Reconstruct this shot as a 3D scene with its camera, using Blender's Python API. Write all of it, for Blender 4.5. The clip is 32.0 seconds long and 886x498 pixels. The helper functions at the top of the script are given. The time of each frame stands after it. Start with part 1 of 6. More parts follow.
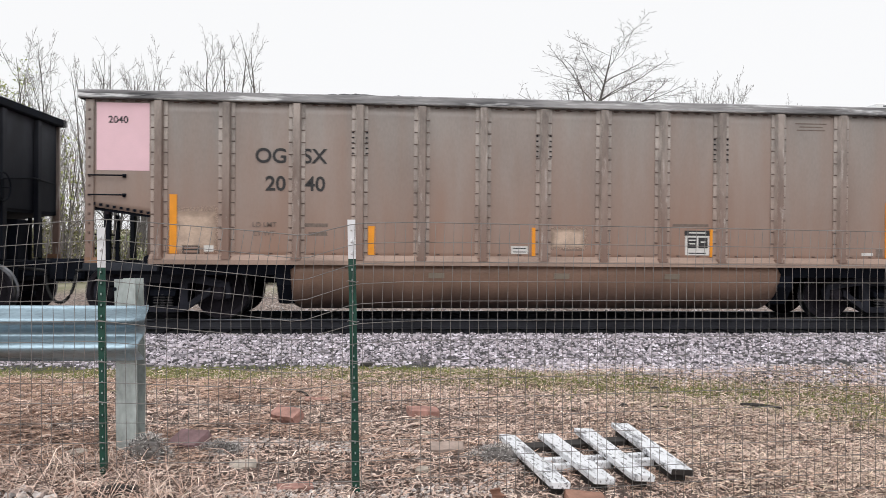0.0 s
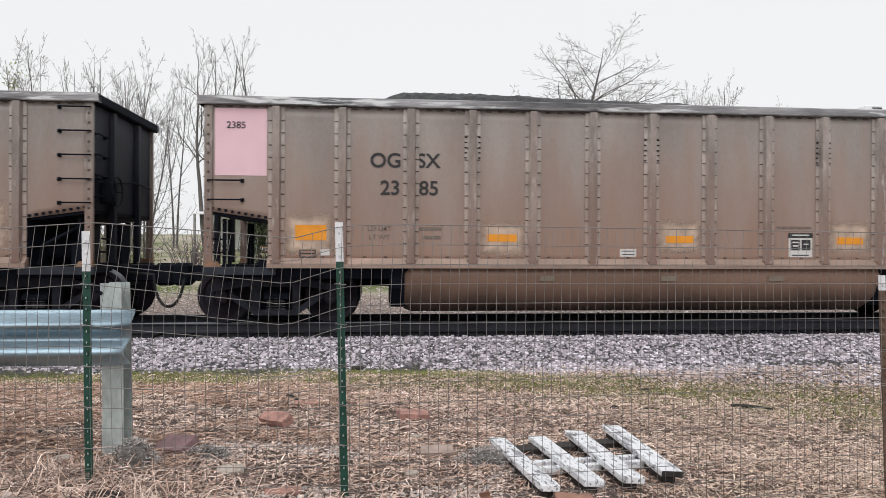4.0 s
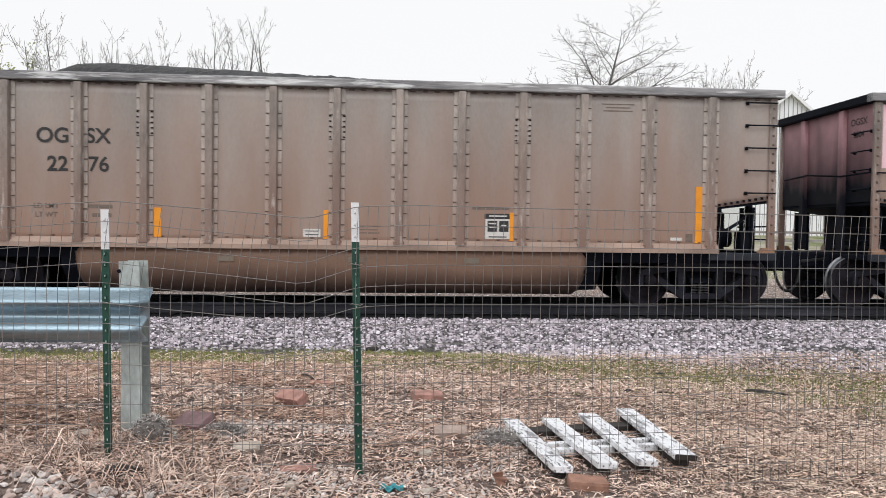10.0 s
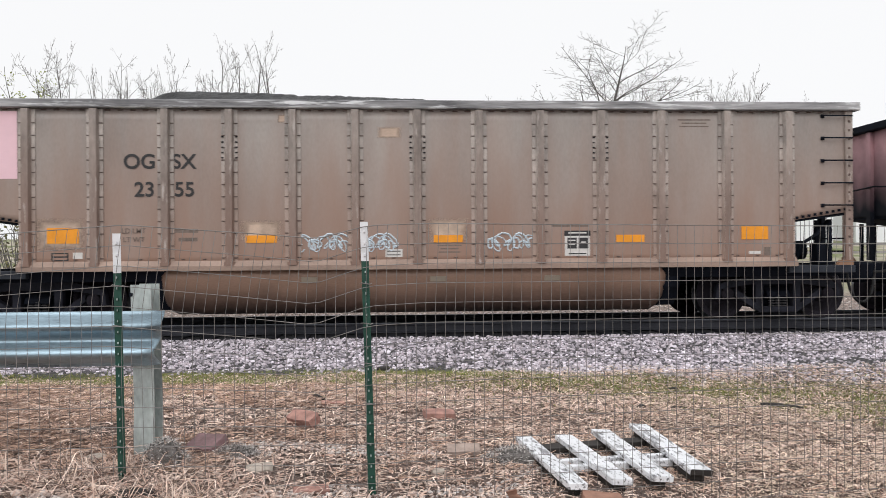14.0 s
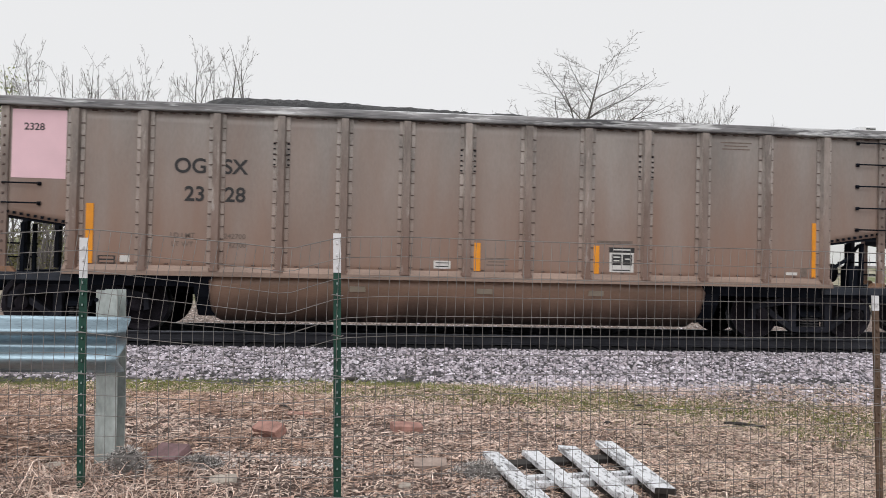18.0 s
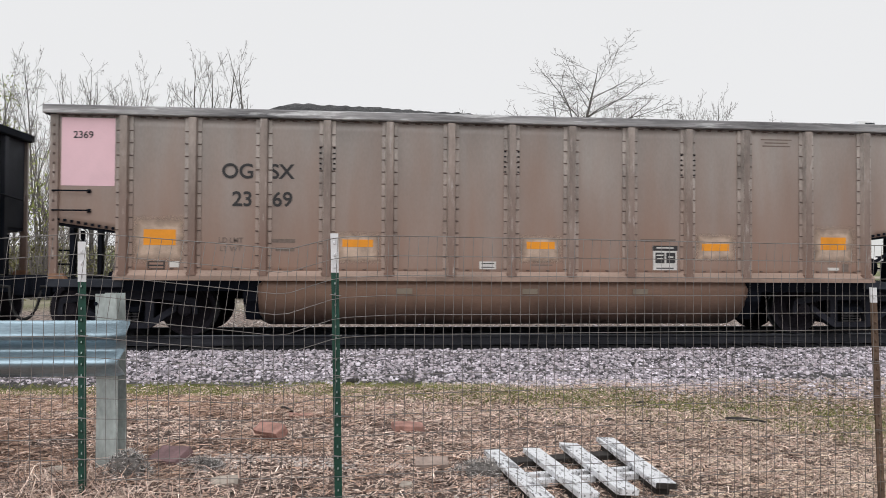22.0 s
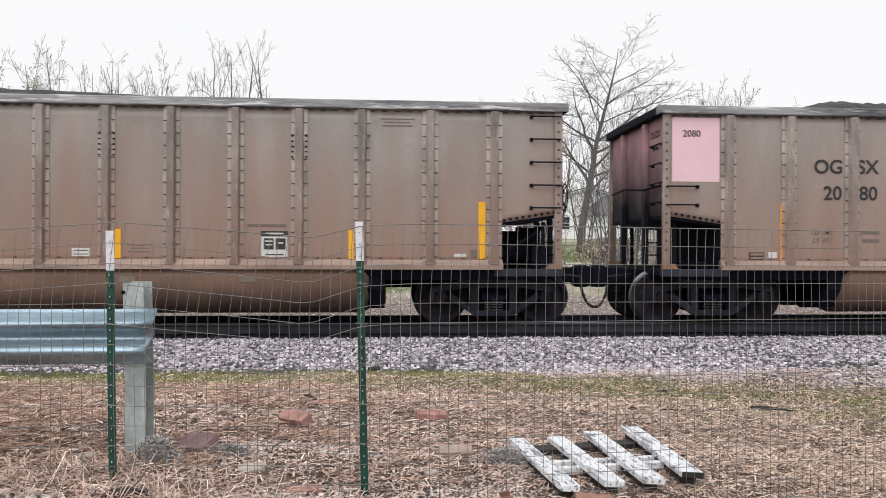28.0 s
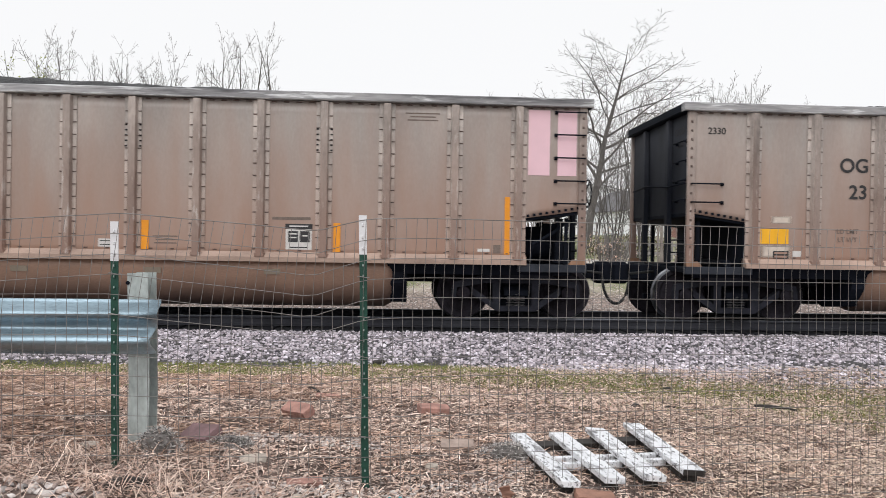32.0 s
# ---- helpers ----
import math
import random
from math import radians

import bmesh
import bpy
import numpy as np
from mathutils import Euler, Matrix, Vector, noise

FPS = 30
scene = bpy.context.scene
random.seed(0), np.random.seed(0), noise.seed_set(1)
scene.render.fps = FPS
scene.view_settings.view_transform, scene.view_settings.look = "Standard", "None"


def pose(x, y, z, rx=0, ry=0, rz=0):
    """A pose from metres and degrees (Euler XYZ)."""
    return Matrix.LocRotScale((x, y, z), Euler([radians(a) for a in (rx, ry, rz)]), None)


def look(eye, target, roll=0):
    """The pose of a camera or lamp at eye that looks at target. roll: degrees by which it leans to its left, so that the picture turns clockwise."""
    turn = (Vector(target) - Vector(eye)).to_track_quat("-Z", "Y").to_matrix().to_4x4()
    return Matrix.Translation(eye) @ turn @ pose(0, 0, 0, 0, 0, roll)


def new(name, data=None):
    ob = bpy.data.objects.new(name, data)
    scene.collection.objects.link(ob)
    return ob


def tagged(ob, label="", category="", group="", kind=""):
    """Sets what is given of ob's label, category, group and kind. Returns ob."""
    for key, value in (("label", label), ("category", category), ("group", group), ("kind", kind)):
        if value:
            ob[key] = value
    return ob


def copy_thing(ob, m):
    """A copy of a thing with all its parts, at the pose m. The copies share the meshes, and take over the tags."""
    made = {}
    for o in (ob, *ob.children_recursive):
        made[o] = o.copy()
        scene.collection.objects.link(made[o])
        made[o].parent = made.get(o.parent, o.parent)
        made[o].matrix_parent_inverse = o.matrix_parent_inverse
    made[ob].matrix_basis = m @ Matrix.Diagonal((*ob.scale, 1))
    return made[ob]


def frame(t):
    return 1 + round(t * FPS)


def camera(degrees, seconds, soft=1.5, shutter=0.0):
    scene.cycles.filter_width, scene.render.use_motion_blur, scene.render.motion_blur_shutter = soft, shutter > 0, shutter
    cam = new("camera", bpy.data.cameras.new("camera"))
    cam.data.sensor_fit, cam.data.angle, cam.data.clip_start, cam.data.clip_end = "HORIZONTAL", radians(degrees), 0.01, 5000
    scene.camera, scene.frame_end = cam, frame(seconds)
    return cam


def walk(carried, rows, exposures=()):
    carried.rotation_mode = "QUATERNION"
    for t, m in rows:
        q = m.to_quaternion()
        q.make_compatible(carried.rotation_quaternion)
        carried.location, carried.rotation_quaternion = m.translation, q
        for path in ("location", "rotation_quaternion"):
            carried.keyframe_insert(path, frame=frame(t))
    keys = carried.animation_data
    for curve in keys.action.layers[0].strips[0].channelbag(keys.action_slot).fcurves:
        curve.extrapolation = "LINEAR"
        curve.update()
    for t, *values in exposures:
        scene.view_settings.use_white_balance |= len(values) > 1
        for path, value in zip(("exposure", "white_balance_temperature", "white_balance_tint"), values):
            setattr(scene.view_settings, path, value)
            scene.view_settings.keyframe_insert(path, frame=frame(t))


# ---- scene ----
cam = camera(63.0, 32.0, soft=0.65, shutter=0.06)
PATH = [
    (0, (-0.005, 0.033, 1.294), (0.749, 10.004, 1.240), 0.46),
    (0.5, (0.010, 0.033, 1.296), (0.754, 10.005, 1.299), -0.30),
    (1, (-0.003, 0.040, 1.288), (0.708, 10.015, 1.241), 0.14),
    (1.5, (0.009, 0.033, 1.289), (0.830, 9.999, 1.295), 0.85),
    (2, (0.012, 0.044, 1.287), (0.874, 10.007, 1.319), 0.67),
    (2.5, (0.010, 0.048, 1.294), (0.853, 10.012, 1.428), 0.37),
    (3, (0.017, 0.041, 1.292), (1.090, 9.983, 1.338), 0.22),
    (3.5, (0.021, 0.042, 1.293), (0.854, 10.007, 1.299), 0.34),
    (5.5, (0.012, 0.066, 1.287), (1.035, 10.013, 1.219), 0.03),
    (6, (0.025, 0.060, 1.292), (0.982, 10.014, 1.228), 0.85),
    (6.5, (0.016, 0.051, 1.289), (0.597, 10.033, 1.129), 0.57),
    (7, (0.001, 0.048, 1.287), (0.676, 10.024, 1.189), 1.03),
    (7.5, (0.005, 0.049, 1.289), (0.771, 10.018, 1.116), 0.81),
    (8, (0.014, 0.039, 1.284), (0.930, 9.995, 1.089), 0.31),
    (8.5, (0.007, 0.037, 1.283), (0.748, 10.008, 1.091), 0.44),
    (9, (0.001, 0.046, 1.280), (0.654, 10.022, 1.033), 0.33),
    (9.5, (0.006, 0.049, 1.281), (0.623, 10.028, 1.077), 0.81),
    (10, (0.015, 0.049, 1.283), (0.668, 10.025, 1.029), 0.73),
    (10.5, (0.001, 0.054, 1.279), (0.602, 10.030, 0.934), 0.52),
    (11, (0.014, 0.051, 1.280), (0.527, 10.035, 1.040), 0.67),
    (11.5, (0.005, 0.048, 1.278), (0.613, 10.028, 1.130), 0.31),
    (12, (0.011, 0.037, 1.283), (0.706, 10.012, 1.190), 0.35),
    (12.5, (0.014, 0.035, 1.279), (0.681, 10.011, 1.138), 0.20),
    (13, (0.016, 0.036, 1.280), (0.779, 10.004, 1.042), 0.17),
    (13.5, (0.012, 0.039, 1.277), (0.542, 10.024, 1.147), -0.34),
    (15.5, (0.016, 0.037, 1.294), (0.680, 10.012, 1.542), -0.81),
    (16, (0.024, 0.034, 1.299), (0.985, 9.983, 1.600), -0.36),
    (16.5, (0.012, 0.030, 1.299), (1.073, 9.971, 1.542), 1.09),
    (17, (0.005, 0.039, 1.304), (0.964, 9.991, 1.513), 1.14),
    (17.5, (0.005, 0.037, 1.292), (0.892, 9.997, 1.390), 0.97),
    (18, (0.003, 0.036, 1.296), (0.929, 9.992, 1.449), 1.26),
    (18.5, (0.013, 0.037, 1.292), (0.957, 9.992, 1.402), 1.12),
    (19, (0.019, 0.034, 1.291), (1.085, 9.975, 1.506), 0.86),
    (19.5, (0.015, 0.035, 1.289), (1.081, 9.977, 1.405), 0.91),
    (20, (0.015, 0.027, 1.286), (1.181, 9.958, 1.406), 0.42),
    (20.5, (0.024, 0.027, 1.290), (1.120, 9.966, 1.394), 0.28),
    (21, (0.024, 0.014, 1.290), (1.037, 9.962, 1.396), 1.14),
    (21.5, (0.013, 0.021, 1.292), (0.721, 9.995, 1.406), 0.37),
    (22, (0.022, 0.025, 1.280), (0.934, 9.982, 1.453), 0.36),
    (22.5, (0.006, 0.042, 1.294), (0.852, 10.006, 1.291), 0.83),
    (23, (0.014, 0.049, 1.286), (0.974, 10.003, 1.366), 0.32),
    (23.5, (0.005, 0.046, 1.280), (0.894, 10.006, 1.149), 0.75),
    (24, (0.006, 0.046, 1.287), (0.835, 10.011, 1.198), 0.45),
    (24.5, (0.006, 0.035, 1.284), (0.811, 10.002, 1.188), 0.27),
    (26.5, (-0.007, 0.021, 1.279), (0.680, 9.997, 1.282), 0.94),
    (27, (-0.005, 0.035, 1.277), (0.788, 10.003, 1.174), 0.43),
    (27.5, (0.024, 0.029, 1.260), (0.568, 10.014, 1.270), 0.22),
    (28, (-0.011, 0.043, 1.278), (0.650, 10.021, 1.290), 0.22),
    (28.5, (0.000, 0.048, 1.277), (0.595, 10.030, 1.243), 0.16),
    (29, (0.005, 0.049, 1.276), (0.459, 10.039, 1.305), -0.20),
    (29.5, (0.005, 0.048, 1.276), (0.503, 10.035, 1.237), 0.09),
    (30, (0.017, 0.053, 1.275), (0.578, 10.037, 1.162), -0.27),
    (30.5, (0.022, 0.062, 1.272), (0.520, 10.048, 1.059), -0.18),
    (31, (0.017, 0.066, 1.265), (0.607, 10.045, 1.000), 0.08),
    (31.5, (0.019, 0.055, 1.270), (0.720, 10.029, 1.112), 0.19),
    (32, (0.009, 0.043, 1.279), (0.573, 10.027, 1.213), 0.91),
]
walk(cam, [(t, look(eye, target, roll)) for t, eye, target, roll in PATH],
     exposures=[(0, 0.0), (2.2, 0.0), (3.0, -0.11), (5.0, -0.06), (6.0, 0.0), (14.0, 0.0), (15.5, -0.2), (22.3, -0.2), (23.2, -0.07), (25.0, 0.0), (32, 0.0)])

# ---- world and light: a bright overcast sky ----
world = bpy.data.worlds.new("overcast_sky")
scene.world = world
world.use_nodes = True
wt = world.node_tree
wt.nodes.clear()
sky = wt.nodes.new("ShaderNodeTexSky")
sky.sky_type, sky.sun_disc = "NISHITA", False
sky.sun_elevation, sky.sun_rotation = radians(50), radians(200)
sky.dust_density, sky.air_density = 4.0, 1.0
pale = wt.nodes.new("ShaderNodeHueSaturation")
pale.inputs["Saturation"].default_value = 0.12
cloud = wt.nodes.new("ShaderNodeMix")
cloud.data_type = "RGBA"
cloud.inputs[0].default_value = 0.88
cloud.inputs[7].default_value = (10.0, 10.05, 10.2, 1)
back = wt.nodes.new("ShaderNodeBackground")
back.inputs["Strength"].default_value = 0.103
wout = wt.nodes.new("ShaderNodeOutputWorld")
wt.links.new(sky.outputs[0], pale.inputs["Color"])
wt.links.new(pale.outputs[0], cloud.inputs[6])
wt.links.new(cloud.outputs[2], back.inputs["Color"])
wt.links.new(back.outputs[0], wout.inputs["Surface"])
sun = new("sun", bpy.data.lights.new("sun", "SUN"))
sun.data.energy, sun.data.angle, sun.data.color = 1.5, radians(60), (1.0, 0.99, 0.985)
sun.matrix_world = look((-5, -16, 20), (0, 0, 0))
scene.view_settings.exposure = 0.0


# ---- materials ----
def apart(nt, tc):
    """Coordinates of the object, shifted from one object to the next so that no two wear alike."""
    info = nt.nodes.new("ShaderNodeObjectInfo")
    k = nt.nodes.new("ShaderNodeMath")
    k.operation = "MULTIPLY"
    k.inputs[1].default_value = 60.0
    own = nt.nodes.new("ShaderNodeVectorMath")
    own.operation = "ADD"
    nt.links.new(info.outputs["Random"], k.inputs[0])
    nt.links.new(tc.outputs["Object"], own.inputs[0])
    nt.links.new(k.outputs[0], own.inputs[1])
    return own


def mat(name, base, rough=0.7, metal=0.0, var=0.25, scale=6.0, fine=60.0, bump=0.15, tint=None, spec=0.4, depth=0.004, grain=(1, 1, 1)):
    """A surface with broad stains and fine grain in colour, roughness and relief."""
    m = bpy.data.materials.new(name)
    m.use_nodes = True
    nt = m.node_tree
    bs = nt.nodes["Principled BSDF"]
    bs.inputs["Metallic"].default_value = metal
    bs.inputs["Specular IOR Level"].default_value = spec
    tc = nt.nodes.new("ShaderNodeTexCoord")
    own = apart(nt, tc)
    n1, n2 = nt.nodes.new("ShaderNodeTexNoise"), nt.nodes.new("ShaderNodeTexNoise")
    for n, s, d in ((n1, scale, 5.0), (n2, fine, 3.0)):
        n.inputs["Scale"].default_value, n.inputs["Detail"].default_value = s, d
        mp = nt.nodes.new("ShaderNodeMapping")
        mp.inputs["Scale"].default_value = grain
        nt.links.new(own.outputs[0], mp.inputs[0])
        nt.links.new(mp.outputs[0], n.inputs["Vector"])
    mx = nt.nodes.new("ShaderNodeMix")
    mx.data_type = "RGBA"
    dark = tint or tuple(c * (1 - var) for c in base)
    light = tuple(min(1, c * (1 + var * 0.7)) for c in base)
    mx.inputs[6].default_value, mx.inputs[7].default_value = (*dark, 1), (*light, 1)
    ad = nt.nodes.new("ShaderNodeMath")
    ad.operation = "MULTIPLY_ADD"
    ad.inputs[1].default_value, ad.inputs[2].default_value = 0.45, 0.0
    nt.links.new(n2.outputs[0], ad.inputs[0])
    su = nt.nodes.new("ShaderNodeMath")
    su.operation = "MULTIPLY_ADD"
    su.inputs[1].default_value = 1.3
    nt.links.new(n1.outputs[0], su.inputs[0])
    nt.links.new(ad.outputs[0], su.inputs[2])
    rg = nt.nodes.new("ShaderNodeMapRange")
    rg.inputs[1].default_value, rg.inputs[2].default_value = 0.55, 1.2
    nt.links.new(su.outputs[0], rg.inputs[0])
    nt.links.new(rg.outputs[0], mx.inputs[0])
    nt.links.new(mx.outputs[2], bs.inputs["Base Color"])
    rr = nt.nodes.new("ShaderNodeMapRange")
    rr.inputs[3].default_value, rr.inputs[4].default_value = max(0.05, rough - 0.12), min(1, rough + 0.12)
    nt.links.new(n1.outputs[0], rr.inputs[0])
    nt.links.new(rr.outputs[0], bs.inputs["Roughness"])
    bp = nt.nodes.new("ShaderNodeBump")
    bp.inputs["Strength"].default_value, bp.inputs["Distance"].default_value = bump, depth
    nt.links.new(n2.outputs[0], bp.inputs["Height"])
    nt.links.new(bp.outputs[0], bs.inputs["Normal"])
    return m


def by_piece(m, spread=0.5, hues=None):
    """Vary a material from piece to piece of a joined heap."""
    nt = m.node_tree
    bs = nt.nodes["Principled BSDF"]
    old = bs.inputs["Base Color"].links[0].from_socket
    geo = nt.nodes.new("ShaderNodeNewGeometry")
    ramp = nt.nodes.new("ShaderNodeValToRGB")
    cols = hues or [(1 - spread,) * 3, (1 + spread * 0.6,) * 3]
    ramp.color_ramp.interpolation = "LINEAR"
    while len(ramp.color_ramp.elements) < len(cols):
        ramp.color_ramp.elements.new(0.5)
    for i, c in enumerate(cols):
        ramp.color_ramp.elements[i].position = i / (len(cols) - 1)
        ramp.color_ramp.elements[i].color = (*c, 1)
    mul = nt.nodes.new("ShaderNodeMix")
    mul.data_type, mul.blend_type = "RGBA", "MULTIPLY"
    mul.inputs[0].default_value = 1.0
    nt.links.new(geo.outputs["Random Per Island"], ramp.inputs[0])
    nt.links.new(old, mul.inputs[6])
    nt.links.new(ramp.outputs[0], mul.inputs[7])
    nt.links.new(mul.outputs[2], bs.inputs["Base Color"])
    return m


def by_fading(m):
    """Some cars' paint has darkened or bleached more than others': the tone is the object's own colour."""
    nt = m.node_tree
    bs = nt.nodes["Principled BSDF"]
    old = bs.inputs["Base Color"].links[0].from_socket
    info = nt.nodes.new("ShaderNodeObjectInfo")
    mul = nt.nodes.new("ShaderNodeMix")
    mul.data_type, mul.blend_type = "RGBA", "MULTIPLY"
    mul.inputs[0].default_value = 1.0
    nt.links.new(old, mul.inputs[6])
    nt.links.new(info.outputs["Color"], mul.inputs[7])
    nt.links.new(mul.outputs[2], bs.inputs["Base Color"])


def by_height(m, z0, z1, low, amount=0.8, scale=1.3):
    """Blend in a second colour below a ragged height: dust on sides, soot on pink ends, painted shade under tubs."""
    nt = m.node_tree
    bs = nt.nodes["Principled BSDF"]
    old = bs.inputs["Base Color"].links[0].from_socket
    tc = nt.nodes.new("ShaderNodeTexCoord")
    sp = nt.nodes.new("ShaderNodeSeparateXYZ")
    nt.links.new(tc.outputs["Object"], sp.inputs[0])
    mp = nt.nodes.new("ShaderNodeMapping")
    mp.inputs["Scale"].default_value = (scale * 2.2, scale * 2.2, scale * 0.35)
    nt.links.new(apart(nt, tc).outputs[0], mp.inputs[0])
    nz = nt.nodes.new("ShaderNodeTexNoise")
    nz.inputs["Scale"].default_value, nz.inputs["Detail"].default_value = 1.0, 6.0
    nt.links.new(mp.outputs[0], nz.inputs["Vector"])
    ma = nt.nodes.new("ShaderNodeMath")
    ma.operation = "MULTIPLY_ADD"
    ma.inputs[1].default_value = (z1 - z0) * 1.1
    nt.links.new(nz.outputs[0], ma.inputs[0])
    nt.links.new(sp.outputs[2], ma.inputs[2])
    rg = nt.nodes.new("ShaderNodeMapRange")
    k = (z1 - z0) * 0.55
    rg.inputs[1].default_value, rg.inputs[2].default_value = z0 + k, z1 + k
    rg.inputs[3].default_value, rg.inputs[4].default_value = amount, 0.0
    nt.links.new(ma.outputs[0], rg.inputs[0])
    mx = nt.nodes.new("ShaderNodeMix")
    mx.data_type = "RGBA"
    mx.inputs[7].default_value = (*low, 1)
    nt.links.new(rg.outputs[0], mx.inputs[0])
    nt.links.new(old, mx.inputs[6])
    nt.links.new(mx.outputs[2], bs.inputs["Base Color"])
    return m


PAINT = by_height(mat("weathered_tan_paint", (0.335, 0.298, 0.276), 0.4, var=0.26, scale=1.1, fine=36, bump=0.05, grain=(1, 1, 0.35)), 0.9, 3.7, (0.295, 0.18, 0.134), 0.95)
RIBPAINT = by_height(mat("rib_paint", (0.3, 0.255, 0.23), 0.4, var=0.55, scale=2.5, fine=30, bump=0.08, grain=(1, 1, 0.3)), 1.0, 3.3, (0.215, 0.13, 0.1), 0.9)
# worn flange paint, lifted in tone for edges that catch the light
RIBEDGE = by_height(mat("worn_lit_rib_flange", (0.435, 0.388, 0.358), 0.42, var=0.55, scale=3, fine=30, bump=0.08, grain=(1, 1, 0.5)), 1.0, 3.0, (0.345, 0.235, 0.188), 0.85)
# sill tone raised so that the ledge seems to catch light
SILLPAINT = mat("worn_lit_sill_paint", (0.33, 0.235, 0.19), 0.45, var=0.4, scale=2.2, grain=(0.4, 1, 1))
FOOTPAINT = mat("orange_brown_gusset_paint", (0.26, 0.145, 0.09), 0.6, var=0.4, scale=6)
STEELPLATE = mat("blue_grey_bolster_steel", (0.032, 0.036, 0.046), 0.6, var=0.5, scale=4, spec=0.15)
# rivets coloured dark to carry the small shadows they cast
RIVET = mat("shadow_toned_rivets", (0.13, 0.09, 0.078), 0.6, var=0.4, scale=9)
WHITEPAINT = mat("white_rib_paint", (0.62, 0.63, 0.66), 0.5, var=0.12, scale=4)
CHORD = mat("worn_top_chord", (0.27, 0.265, 0.27), 0.4, metal=0.25, tint=(0.05, 0.05, 0.055), var=0.9, scale=1.8, fine=14, grain=(0.3, 1, 3.0))
# trailing end: dark grey at the top, near black towards the bottom
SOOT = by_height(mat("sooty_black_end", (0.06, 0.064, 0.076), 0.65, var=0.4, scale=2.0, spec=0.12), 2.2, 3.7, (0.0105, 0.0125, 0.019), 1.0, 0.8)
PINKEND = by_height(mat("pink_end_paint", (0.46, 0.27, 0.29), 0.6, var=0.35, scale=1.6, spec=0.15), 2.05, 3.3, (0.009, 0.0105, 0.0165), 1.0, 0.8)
PINK = mat("pink_panel_paint", (0.8, 0.54, 0.6), 0.6, var=0.06, scale=3)
BLACK = mat("black_underframe", (0.0078, 0.0098, 0.0158), 0.8, var=0.5, scale=3, spec=0.1)
FRAME = mat("dusty_cast_steel", (0.0235, 0.0245, 0.033), 0.8, var=0.6, scale=4, spec=0.12)
SPRING = mat("dusty_coil_steel", (0.05, 0.048, 0.052), 0.65, var=0.5, scale=9)
RUSTY = mat("rusty_brown_steel", (0.0215, 0.019, 0.0245), 0.8, var=0.6, scale=5, spec=0.1)
TREAD = mat("polished_tread", (0.16, 0.165, 0.18), 0.35, metal=1.0, var=0.15)
# the dark lower blend paints the underside shade into the tub's colour
TUBPAINT = by_height(mat("dusty_shaded_tub_paint", (0.26, 0.162, 0.118), 0.45, var=0.32, scale=1.2, grain=(0.4, 1, 1)), 0.15, 0.7, (0.05, 0.036, 0.032), 0.95, 0.6)
TUBGREY = mat("tan_tub_paint", (0.27, 0.225, 0.175), 0.55, var=0.2, scale=1.5)
COAL = mat("coal", (0.016, 0.016, 0.018), 0.5, var=0.5, scale=12, fine=70, bump=0.9, depth=0.03)
ORANGE = mat("orange_reflective", (0.8, 0.305, 0.02), 0.5, var=0.14, scale=5)
YELLOW = mat("yellow_reflective", (0.86, 0.43, 0.018), 0.5, var=0.1, scale=5)
FADED = mat("faded_orange", (0.48, 0.24, 0.06), 0.6, var=0.3, scale=7)
LETTER = mat("black_stencil", (0.035, 0.034, 0.036), 0.7, var=0.3, scale=8)
GHOST = mat("faded_stencil", (0.175, 0.135, 0.115), 0.7, var=0.3, scale=20)
LABEL = mat("white_label", (0.62, 0.6, 0.58), 0.6, var=0.12, scale=12)
BAREPAINT = mat("cleaned_paint", (0.5, 0.375, 0.295), 0.6, var=0.35, scale=5)
PALEPAINT = mat("pale_primer", (0.6, 0.52, 0.45), 0.6, var=0.22, scale=5)
GRAFFITI = mat("pale_blue_spray", (0.58, 0.66, 0.72), 0.6, var=0.15, scale=9)
GALV = mat("galvanised_steel", (0.27, 0.36, 0.42), 0.3, metal=0.6, var=0.5, scale=5, fine=110, bump=0.08, grain=(0.3, 1, 2.0))
GALVPOST = mat("weathered_galvanised_post", (0.46, 0.51, 0.5), 0.55, metal=0.2, var=0.45, scale=7, fine=50, grain=(1, 1, 0.5))
GREEN = mat("green_post_paint", (0.012, 0.06, 0.042), 0.45, var=0.3, scale=14)
POSTWHITE = mat("white_post_tip", (0.74, 0.74, 0.76), 0.5, var=0.08, scale=14)
STUD = mat("worn_post_studs", (0.36, 0.44, 0.42), 0.45, var=0.4, scale=14)
WIRE = mat("grey_fence_wire", (0.22, 0.208, 0.2), 0.5, metal=0.4, var=0.35, scale=9)
OLDWOOD = mat("brown_rusted_post", (0.13, 0.085, 0.06), 0.8, var=0.5, scale=12)
STEELRAIL = mat("rail_steel", (0.038, 0.039, 0.047), 0.75, var=0.4, scale=3, spec=0.15)
RAILTOP = mat("polished_rail_head", (0.095, 0.1, 0.115), 0.38, metal=1.0, var=0.2, scale=2)
TIEWOOD = mat("creosoted_tie", (0.02, 0.0205, 0.0245), 0.95, var=0.5, scale=8, spec=0.05)
STONE = by_piece(mat("ballast_stone", (0.47, 0.445, 0.465), 0.85, var=0.3, scale=20), hues=[(0.13, 0.125, 0.135), (0.55, 0.53, 0.56), (1.0, 0.97, 1.02), (1.05, 0.96, 1.0), (1.85, 1.83, 1.92)])
